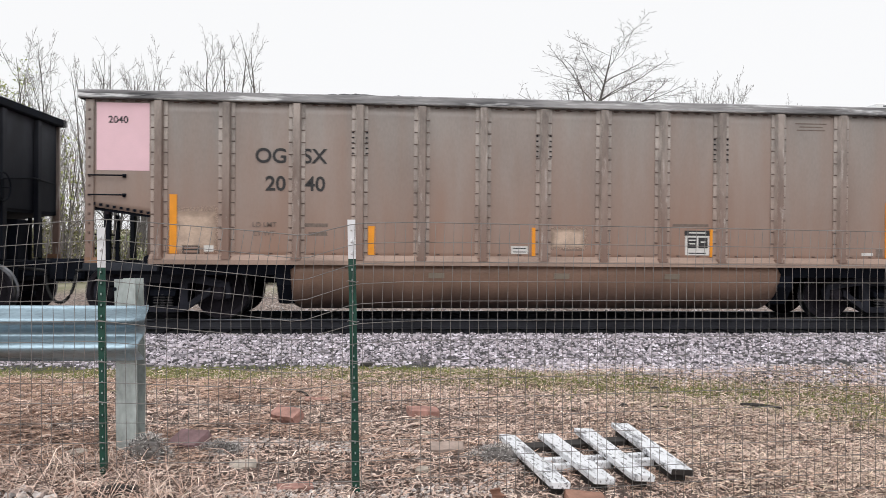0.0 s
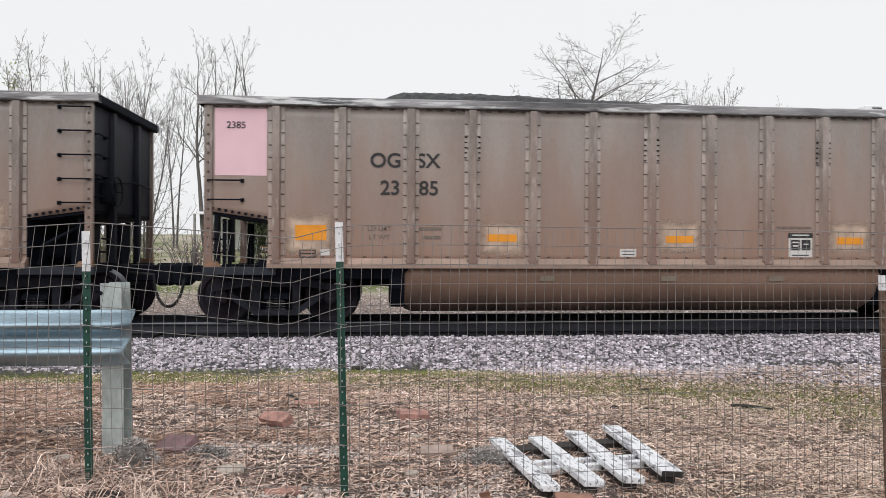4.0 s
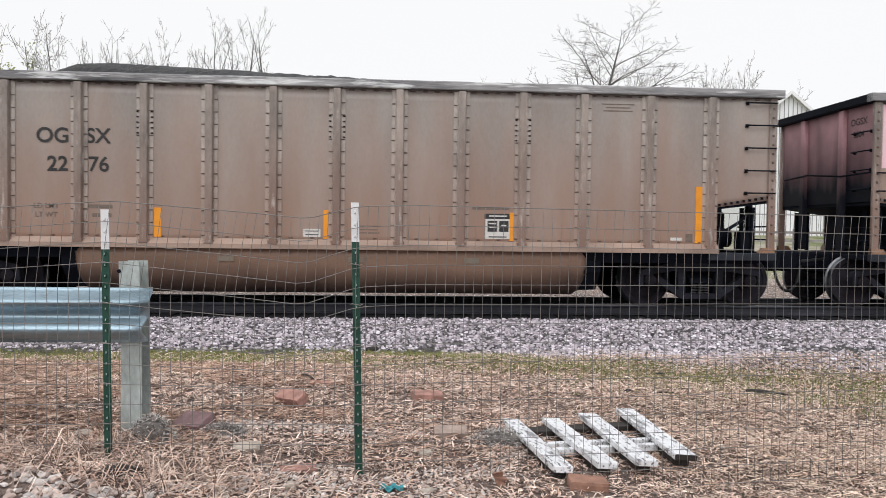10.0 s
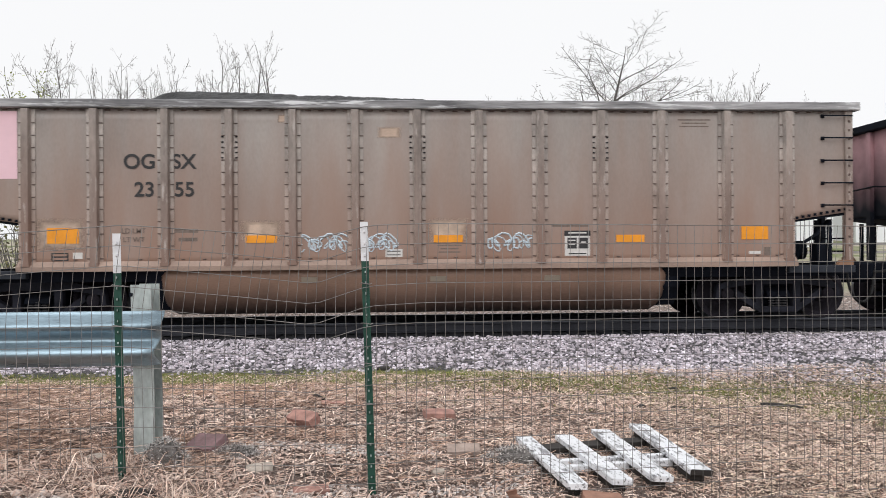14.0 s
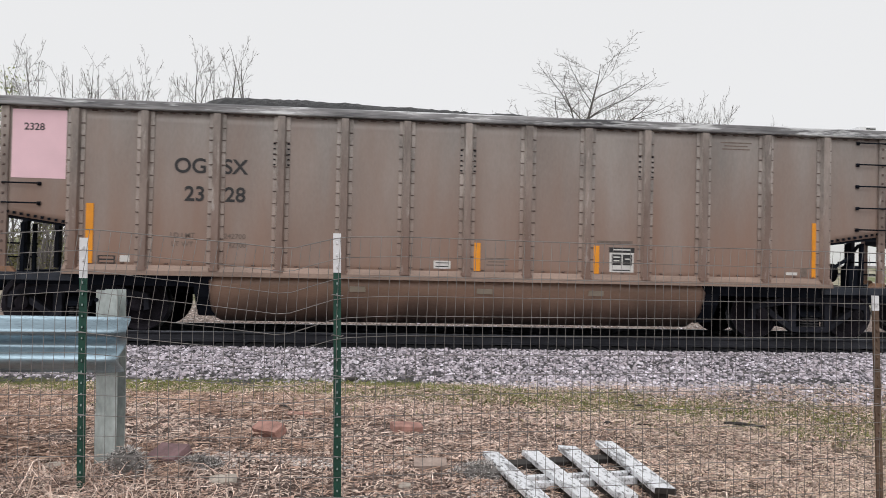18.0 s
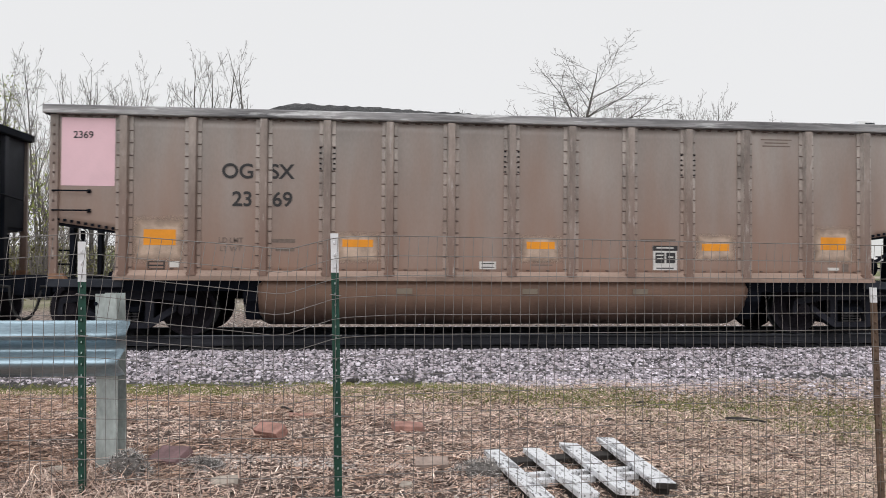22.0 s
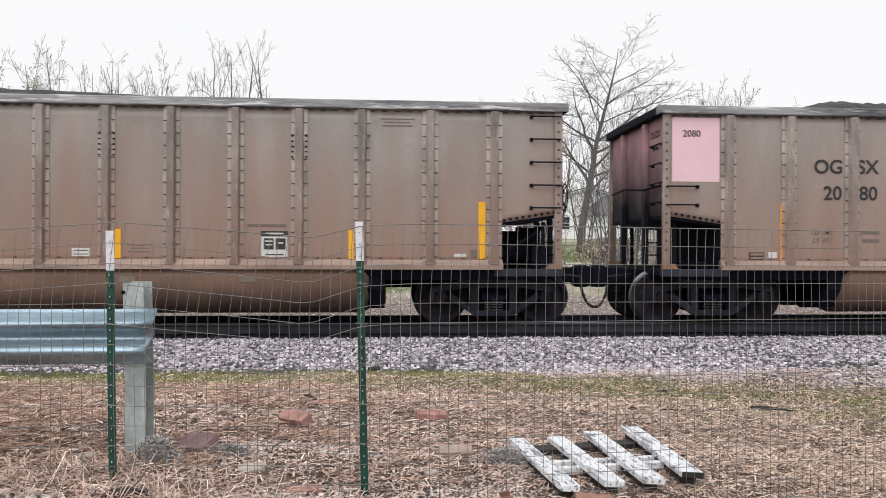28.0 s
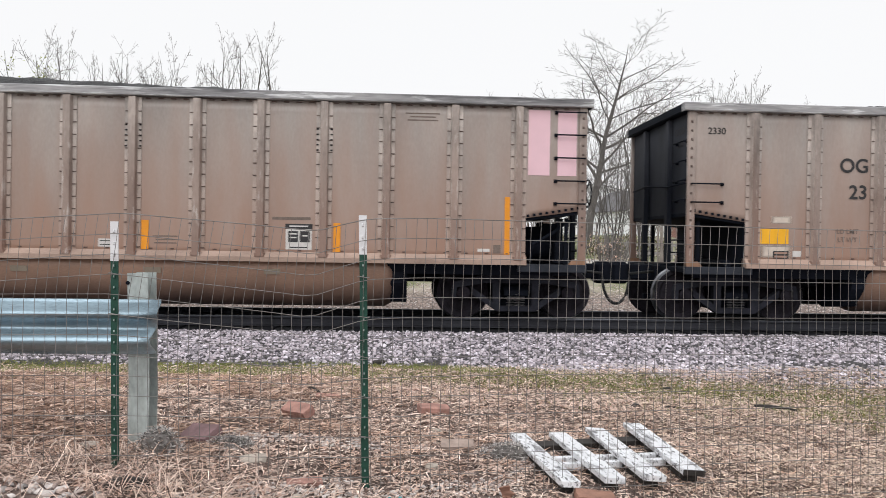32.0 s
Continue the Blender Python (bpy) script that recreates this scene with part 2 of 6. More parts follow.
PEBBLE = by_piece(mat("mixed_gravel", (0.55, 0.51, 0.49), 0.8, var=0.3, scale=25), hues=[(0.4, 0.4, 0.41), (0.9, 0.74, 0.68), (1.05, 1.03, 1.02), (0.7, 0.7, 0.71), (1.4, 1.37, 1.36), (0.8, 0.62, 0.54), (1.3, 1.28, 1.27)])
STRAW = by_piece(mat("dry_grass_litter", (0.66, 0.545, 0.485), 0.8, var=0.25, scale=30), hues=[(0.08, 0.065, 0.065), (0.3, 0.245, 0.225), (0.85, 0.8, 0.77), (1.15, 1.1, 1.04), (0.85, 0.66, 0.58), (1.7, 1.7, 1.68)])
REDSTRAW = by_piece(mat("fallen_brown_needles", (0.5, 0.35, 0.275), 0.8, var=0.3, scale=30), hues=[(0.14, 0.11, 0.11), (0.5, 0.44, 0.42), (1.0, 0.93, 0.88), (1.5, 1.45, 1.4)])
PALESTRAW = by_piece(mat("bleached_straw", (0.78, 0.65, 0.54), 0.8, var=0.2, scale=30), hues=[(0.12, 0.1, 0.1), (0.45, 0.4, 0.38), (0.95, 0.9, 0.85), (1.25, 1.22, 1.18)])
GRASS = by_piece(mat("young_grass", (0.17, 0.2, 0.055), 0.7, var=0.3, scale=20), hues=[(0.5, 0.5, 0.4), (0.9, 1.0, 0.9), (1.3, 1.25, 1.1), (2.0, 1.5, 1.7)])
BRICK = mat("red_brick", (0.37, 0.205, 0.17), 0.85, var=0.45, scale=14, fine=120, bump=0.5)
SLAB = mat("purple_brown_paver", (0.21, 0.13, 0.135), 0.85, var=0.4, scale=12, fine=90, bump=0.6)
TANBRICK = mat("tan_ribbed_brick", (0.36, 0.28, 0.24), 0.85, var=0.3, scale=14, bump=0.4)
ROCK = mat("pale_rock", (0.42, 0.37, 0.32), 0.85, var=0.3, scale=12, bump=0.5)
RUBBLE = mat("grey_rubble", (0.2, 0.185, 0.175), 0.9, var=0.7, scale=25, bump=0.9)
ROOTS = by_piece(mat("matted_pale_roots", (0.55, 0.52, 0.5), 0.85, var=0.3, scale=30), hues=[(0.1, 0.1, 0.1), (0.4, 0.38, 0.38), (0.95, 0.93, 0.92), (1.4, 1.4, 1.4)])
WHITEWOOD = mat("flaking_white_paint", (0.78, 0.79, 0.82), 0.55, var=0.1, scale=5, fine=40, bump=0.25)
DARKWOOD = mat("dark_wood", (0.03, 0.026, 0.024), 0.7, var=0.4, scale=15)
BARK = mat("grey_brown_bark", (0.13, 0.12, 0.115), 0.9, var=0.35, scale=4, fine=30, bump=0.6, depth=0.02)
TWIG = mat("bare_twigs", (0.17, 0.155, 0.15), 0.9, var=0.3, scale=2)
PALETWIG = mat("pale_scrub_twigs", (0.4, 0.345, 0.325), 0.9, var=0.35, scale=2)
BUDTIP = by_piece(mat("swollen_twig_buds", (0.2, 0.165, 0.14), 0.8, var=0.3, scale=3), 0.4)
PALEBUD = by_piece(mat("pale_pink_buds", (0.55, 0.46, 0.4), 0.8, var=0.3, scale=3), 0.4)
BUDS = by_piece(mat("spring_buds", (0.36, 0.4, 0.14), 0.8, var=0.3, scale=3), 0.4)
BRUSH = by_piece(mat("brush_leaves", (0.17, 0.16, 0.075), 0.8, var=0.3, scale=3), 0.5)
NEEDLE = by_piece(mat("evergreen_needles", (0.12, 0.155, 0.08), 0.8, var=0.35, scale=3), 0.5)
SIDING = mat("white_siding", (0.82, 0.83, 0.85), 0.6, var=0.06, scale=1)
ROOFING = mat("grey_shingles", (0.17, 0.17, 0.18), 0.85, var=0.25, scale=3)
GREYWALL = mat("grey_block_wall", (0.25, 0.26, 0.28), 0.8, var=0.15, scale=1)
GLASS = mat("dark_window_glass", (0.02, 0.025, 0.03), 0.08, var=0.1, spec=0.6)
POLEWOOD = mat("utility_pole_wood", (0.3, 0.285, 0.275), 0.85, var=0.3, scale=3)
CRATEWOOD = mat("stacked_pallet_wood", (0.42, 0.27, 0.165), 0.85, var=0.35, scale=5)
TEAL = mat("teal_cloth", (0.05, 0.26, 0.3), 0.8, var=0.6, scale=30)
TERRA = mat("broken_terracotta", (0.3, 0.165, 0.12), 0.9, var=0.35, scale=14)
RUBBER = mat("black_rubber", (0.012, 0.012, 0.013), 0.6, var=0.3)


# worn paint: broad scuffed greys, small chips, more of them on some slats; or white frosting on zinc
def worn(m, colour, size, marks, vary=0.0, by_place=True):
    nt = m.node_tree
    bs = nt.nodes["Principled BSDF"]
    tc = nt.nodes.new("ShaderNodeTexCoord")
    info = nt.nodes.new("ShaderNodeObjectInfo")
    for scale, low, high, amount in marks:
        old = bs.inputs["Base Color"].links[0].from_socket
        mp = nt.nodes.new("ShaderNodeMapping")
        mp.inputs["Scale"].default_value = tuple(c * scale for c in size)
        mv = nt.nodes.new("ShaderNodeVectorMath")
        mv.operation = "ADD"
        nz = nt.nodes.new("ShaderNodeTexNoise")
        nz.inputs["Scale"].default_value, nz.inputs["Detail"].default_value, nz.inputs["Roughness"].default_value = 1.0, 7.0, 0.65
        ad = nt.nodes.new("ShaderNodeMath")
        ad.operation = "MULTIPLY_ADD"
        ad.inputs[1].default_value = vary
        gt = nt.nodes.new("ShaderNodeMapRange")
        gt.inputs[1].default_value, gt.inputs[2].default_value, gt.inputs[4].default_value = low, high, amount
        mx = nt.nodes.new("ShaderNodeMix")
        mx.data_type = "RGBA"
        mx.inputs[7].default_value = (*colour, 1)
        nt.links.new(tc.outputs["Object"], mv.inputs[0])
        if by_place:
            nt.links.new(info.outputs["Location"], mv.inputs[1])
        else:
            k = nt.nodes.new("ShaderNodeMath")
            k.operation = "MULTIPLY"
            k.inputs[1].default_value = 70.0
            nt.links.new(info.outputs["Random"], k.inputs[0])
            nt.links.new(k.outputs[0], mv.inputs[1])
        nt.links.new(mv.outputs[0], mp.inputs[0])
        nt.links.new(mp.outputs[0], nz.inputs["Vector"])
        nt.links.new(info.outputs["Random"], ad.inputs[0])
        nt.links.new(nz.outputs[0], ad.inputs[2])
        nt.links.new(ad.outputs[0], gt.inputs[0])
        nt.links.new(gt.outputs[0], mx.inputs[0])
        nt.links.new(old, mx.inputs[6])
        nt.links.new(mx.outputs[2], bs.inputs["Base Color"])


worn(WHITEWOOD, (0.1, 0.1, 0.11), (1.0, 0.35, 1.0), ((14, 0.555, 0.66, 0.7), (45, 0.585, 0.63, 0.9)), 0.05)
worn(GALV, (0.12, 0.16, 0.19), (0.35, 1.0, 1.6), ((70, 0.57, 0.66, 0.5), (16, 0.58, 0.72, 0.45)))


worn(CHORD, (0.72, 0.73, 0.74), (0.22, 1.0, 2.2), ((4.5, 0.53, 0.62, 0.85),), 0.0, False)
worn(RIBPAINT, (0.5, 0.45, 0.42), (2.5, 1.0, 0.35), ((6, 0.58, 0.68, 0.75),), 0.0, False)


for paint in (PAINT, RIBPAINT, RIBEDGE, SILLPAINT, TUBPAINT):
    by_fading(paint)


# soft ragged outline for patches of cleaned or primed paint
def ragged(m):
    nt = m.node_tree
    out = nt.nodes["Material Output"]
    bs = nt.nodes["Principled BSDF"]
    tc = nt.nodes.new("ShaderNodeTexCoord")
    sep = nt.nodes.new("ShaderNodeSeparateXYZ")
    nt.links.new(tc.outputs["Generated"], sep.inputs[0])
    edge = None
    for axis in (0, 2):
        a = nt.nodes.new("ShaderNodeMath")
        a.operation = "PINGPONG"
        a.inputs[1].default_value = 0.5
        nt.links.new(sep.outputs[axis], a.inputs[0])
        if edge is None:
            edge = a
        else:
            mi = nt.nodes.new("ShaderNodeMath")
            mi.operation = "MINIMUM"
            nt.links.new(edge.outputs[0], mi.inputs[0])
            nt.links.new(a.outputs[0], mi.inputs[1])
            edge = mi
    nz = nt.nodes.new("ShaderNodeTexNoise")
    nz.inputs["Scale"].default_value, nz.inputs["Detail"].default_value = 7.0, 4.0
    nt.links.new(tc.outputs["Object"], nz.inputs["Vector"])
    ad = nt.nodes.new("ShaderNodeMath")
    ad.operation = "MULTIPLY_ADD"
    ad.inputs[1].default_value = 0.16
    nt.links.new(nz.outputs[0], ad.inputs[0])
    nt.links.new(edge.outputs[0], ad.inputs[2])
    rg = nt.nodes.new("ShaderNodeMapRange")
    rg.inputs[1].default_value, rg.inputs[2].default_value = 0.08, 0.32
    nt.links.new(ad.outputs[0], rg.inputs[0])
    nt.links.new(rg.outputs[0], bs.inputs["Alpha"])


ragged(BAREPAINT)
ragged(PALEPAINT)


# ---- mesh helpers ----
class Shape:
    """Vertices and faces of one mesh."""

    def __init__(self):
        self.v, self.f = [], []

    def add(self, verts, faces):
        n = len(self.v)
        self.v += [tuple(p) for p in verts]
        self.f += [tuple(i + n for i in f) for f in faces]
        return self

    def box(self, x0, x1, y0, y1, z0, z1, b=0.0):
        """A box; b chamfers its upright and lengthwise edges a little."""
        if not b:
            return self.add([(x, y, z) for x in (x0, x1) for y in (y0, y1) for z in (z0, z1)],
                            [(0, 1, 3, 2), (4, 6, 7, 5), (0, 4, 5, 1), (2, 3, 7, 6), (0, 2, 6, 4), (1, 5, 7, 3)])
        ring = lambda z, k: [(x0 + k + b, y0 + k, z), (x1 - k - b, y0 + k, z), (x1 - k, y0 + k + b, z), (x1 - k, y1 - k - b, z),
                             (x1 - k - b, y1 - k, z), (x0 + k + b, y1 - k, z), (x0 + k, y1 - k - b, z), (x0 + k, y0 + k + b, z)]
        return self.loft([ring(z0, b), ring(z0 + b, 0), ring(z1 - b, 0), ring(z1, b)])

    def loft(self, rings, caps=True):
        n = len(rings[0])
        faces = [(i * n + j, i * n + (j + 1) % n, (i + 1) * n + (j + 1) % n, (i + 1) * n + j) for i in range(len(rings) - 1) for j in range(n)]
        if caps:
            faces += [tuple(range(n - 1, -1, -1)), tuple(range((len(rings) - 1) * n, len(rings) * n))]
        return self.add([p for r in rings for p in r], faces)

    def prism_y(self, pts, y0, y1):
        """A profile in x and z, pushed along y."""
        return self.loft([[(x, y0, z) for x, z in pts], [(x, y1, z) for x, z in pts]])

    def prism_x(self, pts, x0, x1):
        return self.loft([[(x0, y, z) for y, z in pts], [(x1, y, z) for y, z in pts]])

    def tube(self, path, r, n=6, r1=None):
        path = [Vector(p) for p in path]
        rings = []
        for i, p in enumerate(path):
            d = (path[min(i + 1, len(path) - 1)] - path[max(i - 1, 0)]).normalized()
            a = d.cross(Vector((0, 0, 1)) if abs(d.z) < 0.9 else Vector((1, 0, 0))).normalized()
            b = d.cross(a)
            rr = r if r1 is None else r + (r1 - r) * i / (len(path) - 1)
            rings.append([p + (a * math.cos(k * math.tau / n) + b * math.sin(k * math.tau / n)) * rr for k in range(n)])
        return self.loft(rings)

    def lathe_y(self, profile, cx, cz, n=24, caps=True):
        """A profile of (radius, y) turned round an axle along y."""
        return self.loft([[(cx + r * math.cos(k * math.tau / n), y, cz + r * math.sin(k * math.tau / n)) for k in range(n)] for r, y in profile], caps)

    def mesh(self, name, material, smooth=False):
        me = bpy.data.meshes.new(name)
        me.from_pydata(self.v, [], self.f)
        for m in material if isinstance(material, (list, tuple)) else [material]:
            me.materials.append(m)
        bm = bmesh.new()
        bm.from_mesh(me)
        bmesh.ops.recalc_face_normals(bm, faces=bm.faces)
        bm.to_mesh(me)
        bm.free()
        if smooth:
            me.shade_smooth()
        return me


def thing(name, label, category, group="", at=(0, 0, 0), turn=0.0):
    ob = new(name)
    ob.matrix_world = pose(*at, 0, 0, turn)
    return tagged(ob, label, category, group)


def part(name, me, parent, label="", at=None):
    ob = new(name, me)
    ob.parent = parent
    if at is not None:
        ob.matrix_basis = at
    return tagged(ob, label)


def heap(name, verts, faces, material):
    me = bpy.data.meshes.new(name)
    me.from_pydata(verts, [], faces)
    me.materials.append(material)
    return me


# ---- ground: one sheet from the fence down to the track bed and out to the horizon ----
TRACK_Y = 13.43
GROUND_Y = [-3000, 5.0, 6.2, 7.6, 9.0, 9.7, 11.5, 15.4, 17.6, 20, 24, 30, 36, 45, 60, 90, 3000]
GROUND_Z = [0.1, 0.1, 0.04, -0.13, -0.27, -0.29, -0.2, -0.2, -0.36, -0.3, 0.0, 0.35, 0.5, 1.0, 2.2, 2.8, 8.0]


def ground_z(x, y):
    z = float(np.interp(y, GROUND_Y, GROUND_Z))
    near = max(0.0, 1 - abs(y - 4) / 60) * max(0.0, 1 - abs(x) / 90)
    if 11.4 < y < 15.5:
        near *= 0.15
    z += near * (0.035 * noise.noise((x * 0.9, y * 0.9, 0)) + 0.015 * noise.noise((x * 4, y * 4, 3)))
    # the yard falls away to the east of the guardrail
    z -= 0.078 * min(6.0, max(0.0, x + 1.05)) * (1 - min(1.0, max(0.0, (y - 5.5) / 3.0))) * min(1.0, max(0.0, (60 + y) / 40))
    if y < 3.3 and x < -0.3:
        z += 0.05 * min(1.0, (3.3 - y) * 2) * min(1, -x - 0.3)
    return z


def ground_material():
    m = mat("litter_and_soil", (0.19, 0.14, 0.122), 0.95, var=0.7, scale=14, fine=90, bump=1.0, depth=0.015)
    nt = m.node_tree
    bs = nt.nodes["Principled BSDF"]
    old = bs.inputs["Base Color"].links[0].from_socket
    tc = nt.nodes.new("ShaderNodeTexCoord")
    sp = nt.nodes.new("ShaderNodeSeparateXYZ")
    nt.links.new(tc.outputs["Object"], sp.inputs[0])
    nz = nt.nodes.new("ShaderNodeTexNoise")
    nz.inputs["Scale"].default_value, nz.inputs["Detail"].default_value = 0.9, 5.0
    nt.links.new(tc.outputs["Object"], nz.inputs["Vector"])
    wob = nt.nodes.new("ShaderNodeMath")
    wob.operation = "MULTIPLY_ADD"
    wob.inputs[1].default_value = 1.6
    nt.links.new(nz.outputs[0], wob.inputs[0])
    nt.links.new(sp.outputs[1], wob.inputs[2])
    east = nt.nodes.new("ShaderNodeMapRange")
    east.inputs[1].default_value, east.inputs[2].default_value, east.inputs[4].default_value = 0.4, 4.4, 1.5
    nt.links.new(sp.outputs[0], east.inputs[0])
    foot = nt.nodes.new("ShaderNodeMapRange")
    foot.inputs[1].default_value, foot.inputs[2].default_value = 9.6, 11.6
    foot.inputs[3].default_value, foot.inputs[4].default_value = 1.0, 0.0
    nt.links.new(sp.outputs[1], foot.inputs[0])
    slant = nt.nodes.new("ShaderNodeMath")
    slant.operation = "MULTIPLY_ADD"
    nt.links.new(east.outputs[0], slant.inputs[0])
    nt.links.new(foot.outputs[0], slant.inputs[1])
    nt.links.new(wob.outputs[0], slant.inputs[2])
    wob = slant

    def zone(colour, rows, scale, last):
        ramp = nt.nodes.new("ShaderNodeMapRange")
        ramp.interpolation_type = "SMOOTHSTEP"
        ramp.inputs[1].default_value, ramp.inputs[2].default_value = rows
        nt.links.new(wob.outputs[0], ramp.inputs[0])
        grain = nt.nodes.new("ShaderNodeTexNoise")
        grain.inputs["Scale"].default_value, grain.inputs["Detail"].default_value = scale, 6.0
        nt.links.new(tc.outputs["Object"], grain.inputs["Vector"])
        cr = nt.nodes.new("ShaderNodeValToRGB")
        cr.color_ramp.elements[0].position, cr.color_ramp.elements[1].position = 0.36, 0.64
        cr.color_ramp.elements[0].color, cr.color_ramp.elements[1].color = (*colour[0], 1), (*colour[1], 1)
        nt.links.new(grain.outputs[0], cr.inputs[0])
        mx = nt.nodes.new("ShaderNodeMix")
        mx.data_type = "RGBA"
        nt.links.new(ramp.outputs[0], mx.inputs[0])
        nt.links.new(last, mx.inputs[6])
        nt.links.new(cr.outputs[0], mx.inputs[7])
        return mx.outputs[2]

    last = zone(((0.115, 0.125, 0.03), (0.23, 0.205, 0.08)), (8.1, 8.8), 5, old)
    last = zone(((0.02, 0.02, 0.021), (0.13, 0.125, 0.128)), (9.9, 10.3), 26, last)
    # the train's shade, painted near-black into the ground along the rails
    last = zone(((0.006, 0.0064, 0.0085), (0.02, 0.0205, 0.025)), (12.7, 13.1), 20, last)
    last = zone(((0.24, 0.23, 0.235), (0.62, 0.6, 0.61)), (15.4, 16.0), 24, last)
    last = zone(((0.09, 0.065, 0.055), (0.42, 0.34, 0.3)), (17.0, 18.0), 13, last)
    last = zone(((0.13, 0.16, 0.05), (0.44, 0.39, 0.32)), (21.5, 24.0), 0.35, last)
    nt.links.new(last, bs.inputs["Base Color"])
    return m


def spaced(marks):
    out = []
    for (a, b, step) in marks:
        out += list(np.arange(a, b, step))
    return out + [marks[-1][1]]


gx = spaced([(-3000, -400, 650), (-400, -60, 40), (-60, -12, 4), (-12, -5, 0.5), (-5, 6, 0.12), (6, 14, 0.4), (14, 60, 4), (60, 400, 40), (400, 3000, 650)])
gy = spaced([(-3000, -200, 700), (-200, -20, 20), (-20, 1, 1.5), (1, 6.5, 0.11), (6.5, 12, 0.2), (12, 24, 0.6), (24, 100, 6), (100, 500, 80), (500, 3000, 500)])
gv = [(x, y, ground_z(x, y)) for y in gy for x in gx]
w = len(gx)
gf = [(j * w + i, j * w + i + 1, (j + 1) * w + i + 1, (j + 1) * w + i) for j in range(len(gy) - 1) for i in range(w - 1)]
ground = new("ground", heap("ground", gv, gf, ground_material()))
ground.data.shade_smooth()
tagged(ground, "bare ground with straw, leaf litter and thin grass beside a railway", "ground", kind="structure")

ICO = bmesh.new()
bmesh.ops.create_icosphere(ICO, subdivisions=1, radius=1.0)
ICO_V = np.array([v.co[:] for v in ICO.verts])
ICO_F = np.array([[v.index for v in f.verts] for f in ICO.faces])
ICO.free()


def stones(name, places, sizes, material, seed, flat=0.65):
    """Broken stones, each a crooked twenty-sided lump, joined."""
    rng = np.random.default_rng(seed)
    n = len(places)
    turn = rng.normal(size=(n, 3, 3))
    q, _ = np.linalg.qr(turn)
    lump = ICO_V[None] * rng.uniform(0.72, 1.15, (n, len(ICO_V), 1)) * rng.uniform(0.6, 1.15, (n, 1, 3))
    pts = np.einsum("nij,nkj->nki", q, lump) * np.array([1, 1, flat]) * np.asarray(sizes)[:, None, None] + np.asarray(places)[:, None]
    faces = (ICO_F[None] + (np.arange(n) * len(ICO_V))[:, None, None]).reshape(-1, 3)
    return heap(name, pts.reshape(-1, 3).tolist(), faces.tolist(), material)


def scatter(seed, n, x0, x1, y0, y1, keep=None, lift=0.0):
    rng = np.random.default_rng(seed)
    out = []
    while len(out) < n:
        x, y = rng.uniform(x0, x1), rng.uniform(y0, y1)
        if keep is None or rng.uniform() < keep(x, y):
            out.append((x, y, ground_z(x, y) + lift))
    return out


def ramp01(v, a, b):
    return min(1.0, max(0.0, (v - a) / (b - a)))


rng = np.random.default_rng(5)
edge = lambda x, y: ramp01(y + 1.5 * ramp01(x, 0.4, 4.4) - 0.35 * noise.noise((x * 0.8, 0, 0)), 9.15, 9.85) * (0.3 if ((x - 6.0) / 1.5) ** 2 + ((y - 9.4) / 0.4) ** 2 < 1 else 1.0)
bp = scatter(1, 31000, -8, 13, 7.3, 12.15, edge)
ballast = new("ballast", stones("ballast", bp, rng.uniform(0.016, 0.042, len(bp)), STONE, 2, 0.85))
tagged(ballast, "pale grey crushed stone ballast along the track", "gravel", kind="stuff")
bp = scatter(3, 9000, -12, 22, 14.9, 18.5, lambda x, y: 1 - ramp01(y, 16.5, 18.4))
ballast_far = new("ballast", stones("ballast", bp, rng.uniform(0.025, 0.05, len(bp)), STONE, 4))
tagged(ballast_far, "pale grey crushed stone behind the far rail", "gravel", kind="stuff")


bp = scatter(6, 9000, -7, 13, 16.5, 24, None)
far_grit = new("pebbles", stones("pebbles", bp, np.random.default_rng(7).uniform(0.015, 0.045, len(bp)), PEBBLE, 8))
tagged(far_grit, "reddish gravel and cinders behind the track", "pebbles", kind="stuff")


# ---- track ----
def rail(name, y):
    ob = thing(name, "steel rail with a polished running surface", "rail", "rails of the track", (0, y, 0))
    half = [(0.07, -0.17), (0.07, -0.155), (0.02, -0.14), (0.009, -0.12), (0.009, -0.05), (0.034, -0.04), (0.036, -0.012)]
    web = half + [(-a, b) for a, b in reversed(half)]
    part("web", Shape().prism_x(web, -460, 460).mesh("web", STEELRAIL), ob)
    head = [(0.036, -0.012), (0.03, 0.0), (-0.03, 0.0), (-0.036, -0.012)]
    part("running_surface", Shape().prism_x(head, -460, 460).mesh("running_surface", RAILTOP), ob, "bright worn rail head")
    return ob


rail("rail", TRACK_Y - 0.755)
rail("rail", TRACK_Y + 0.755)
track_bed = thing("track_ties", "dark creosoted wooden ties under the rails", "railway tie", at=(0, TRACK_Y, 0))
tie_mesh = Shape().box(-0.115, 0.115, -1.3, 1.3, -0.36, -0.172, 0.008).mesh("tie", TIEWOOD)
for i in range(110):
    part("tie", tie_mesh, track_bed, at=pose(-22 + i * 0.52, random.uniform(-0.03, 0.03), 0, 0, 0, random.uniform(-0.6, 0.6)))

# ---- the coal train ----
BODY = 14.75
PITCH = 16.46
SIDE = 1.5
RIBS = [1.14]
for step in (1.06, 1.115, *[1.015] * 8, 1.115, 1.06):
    RIBS.append(RIBS[-1] + step)


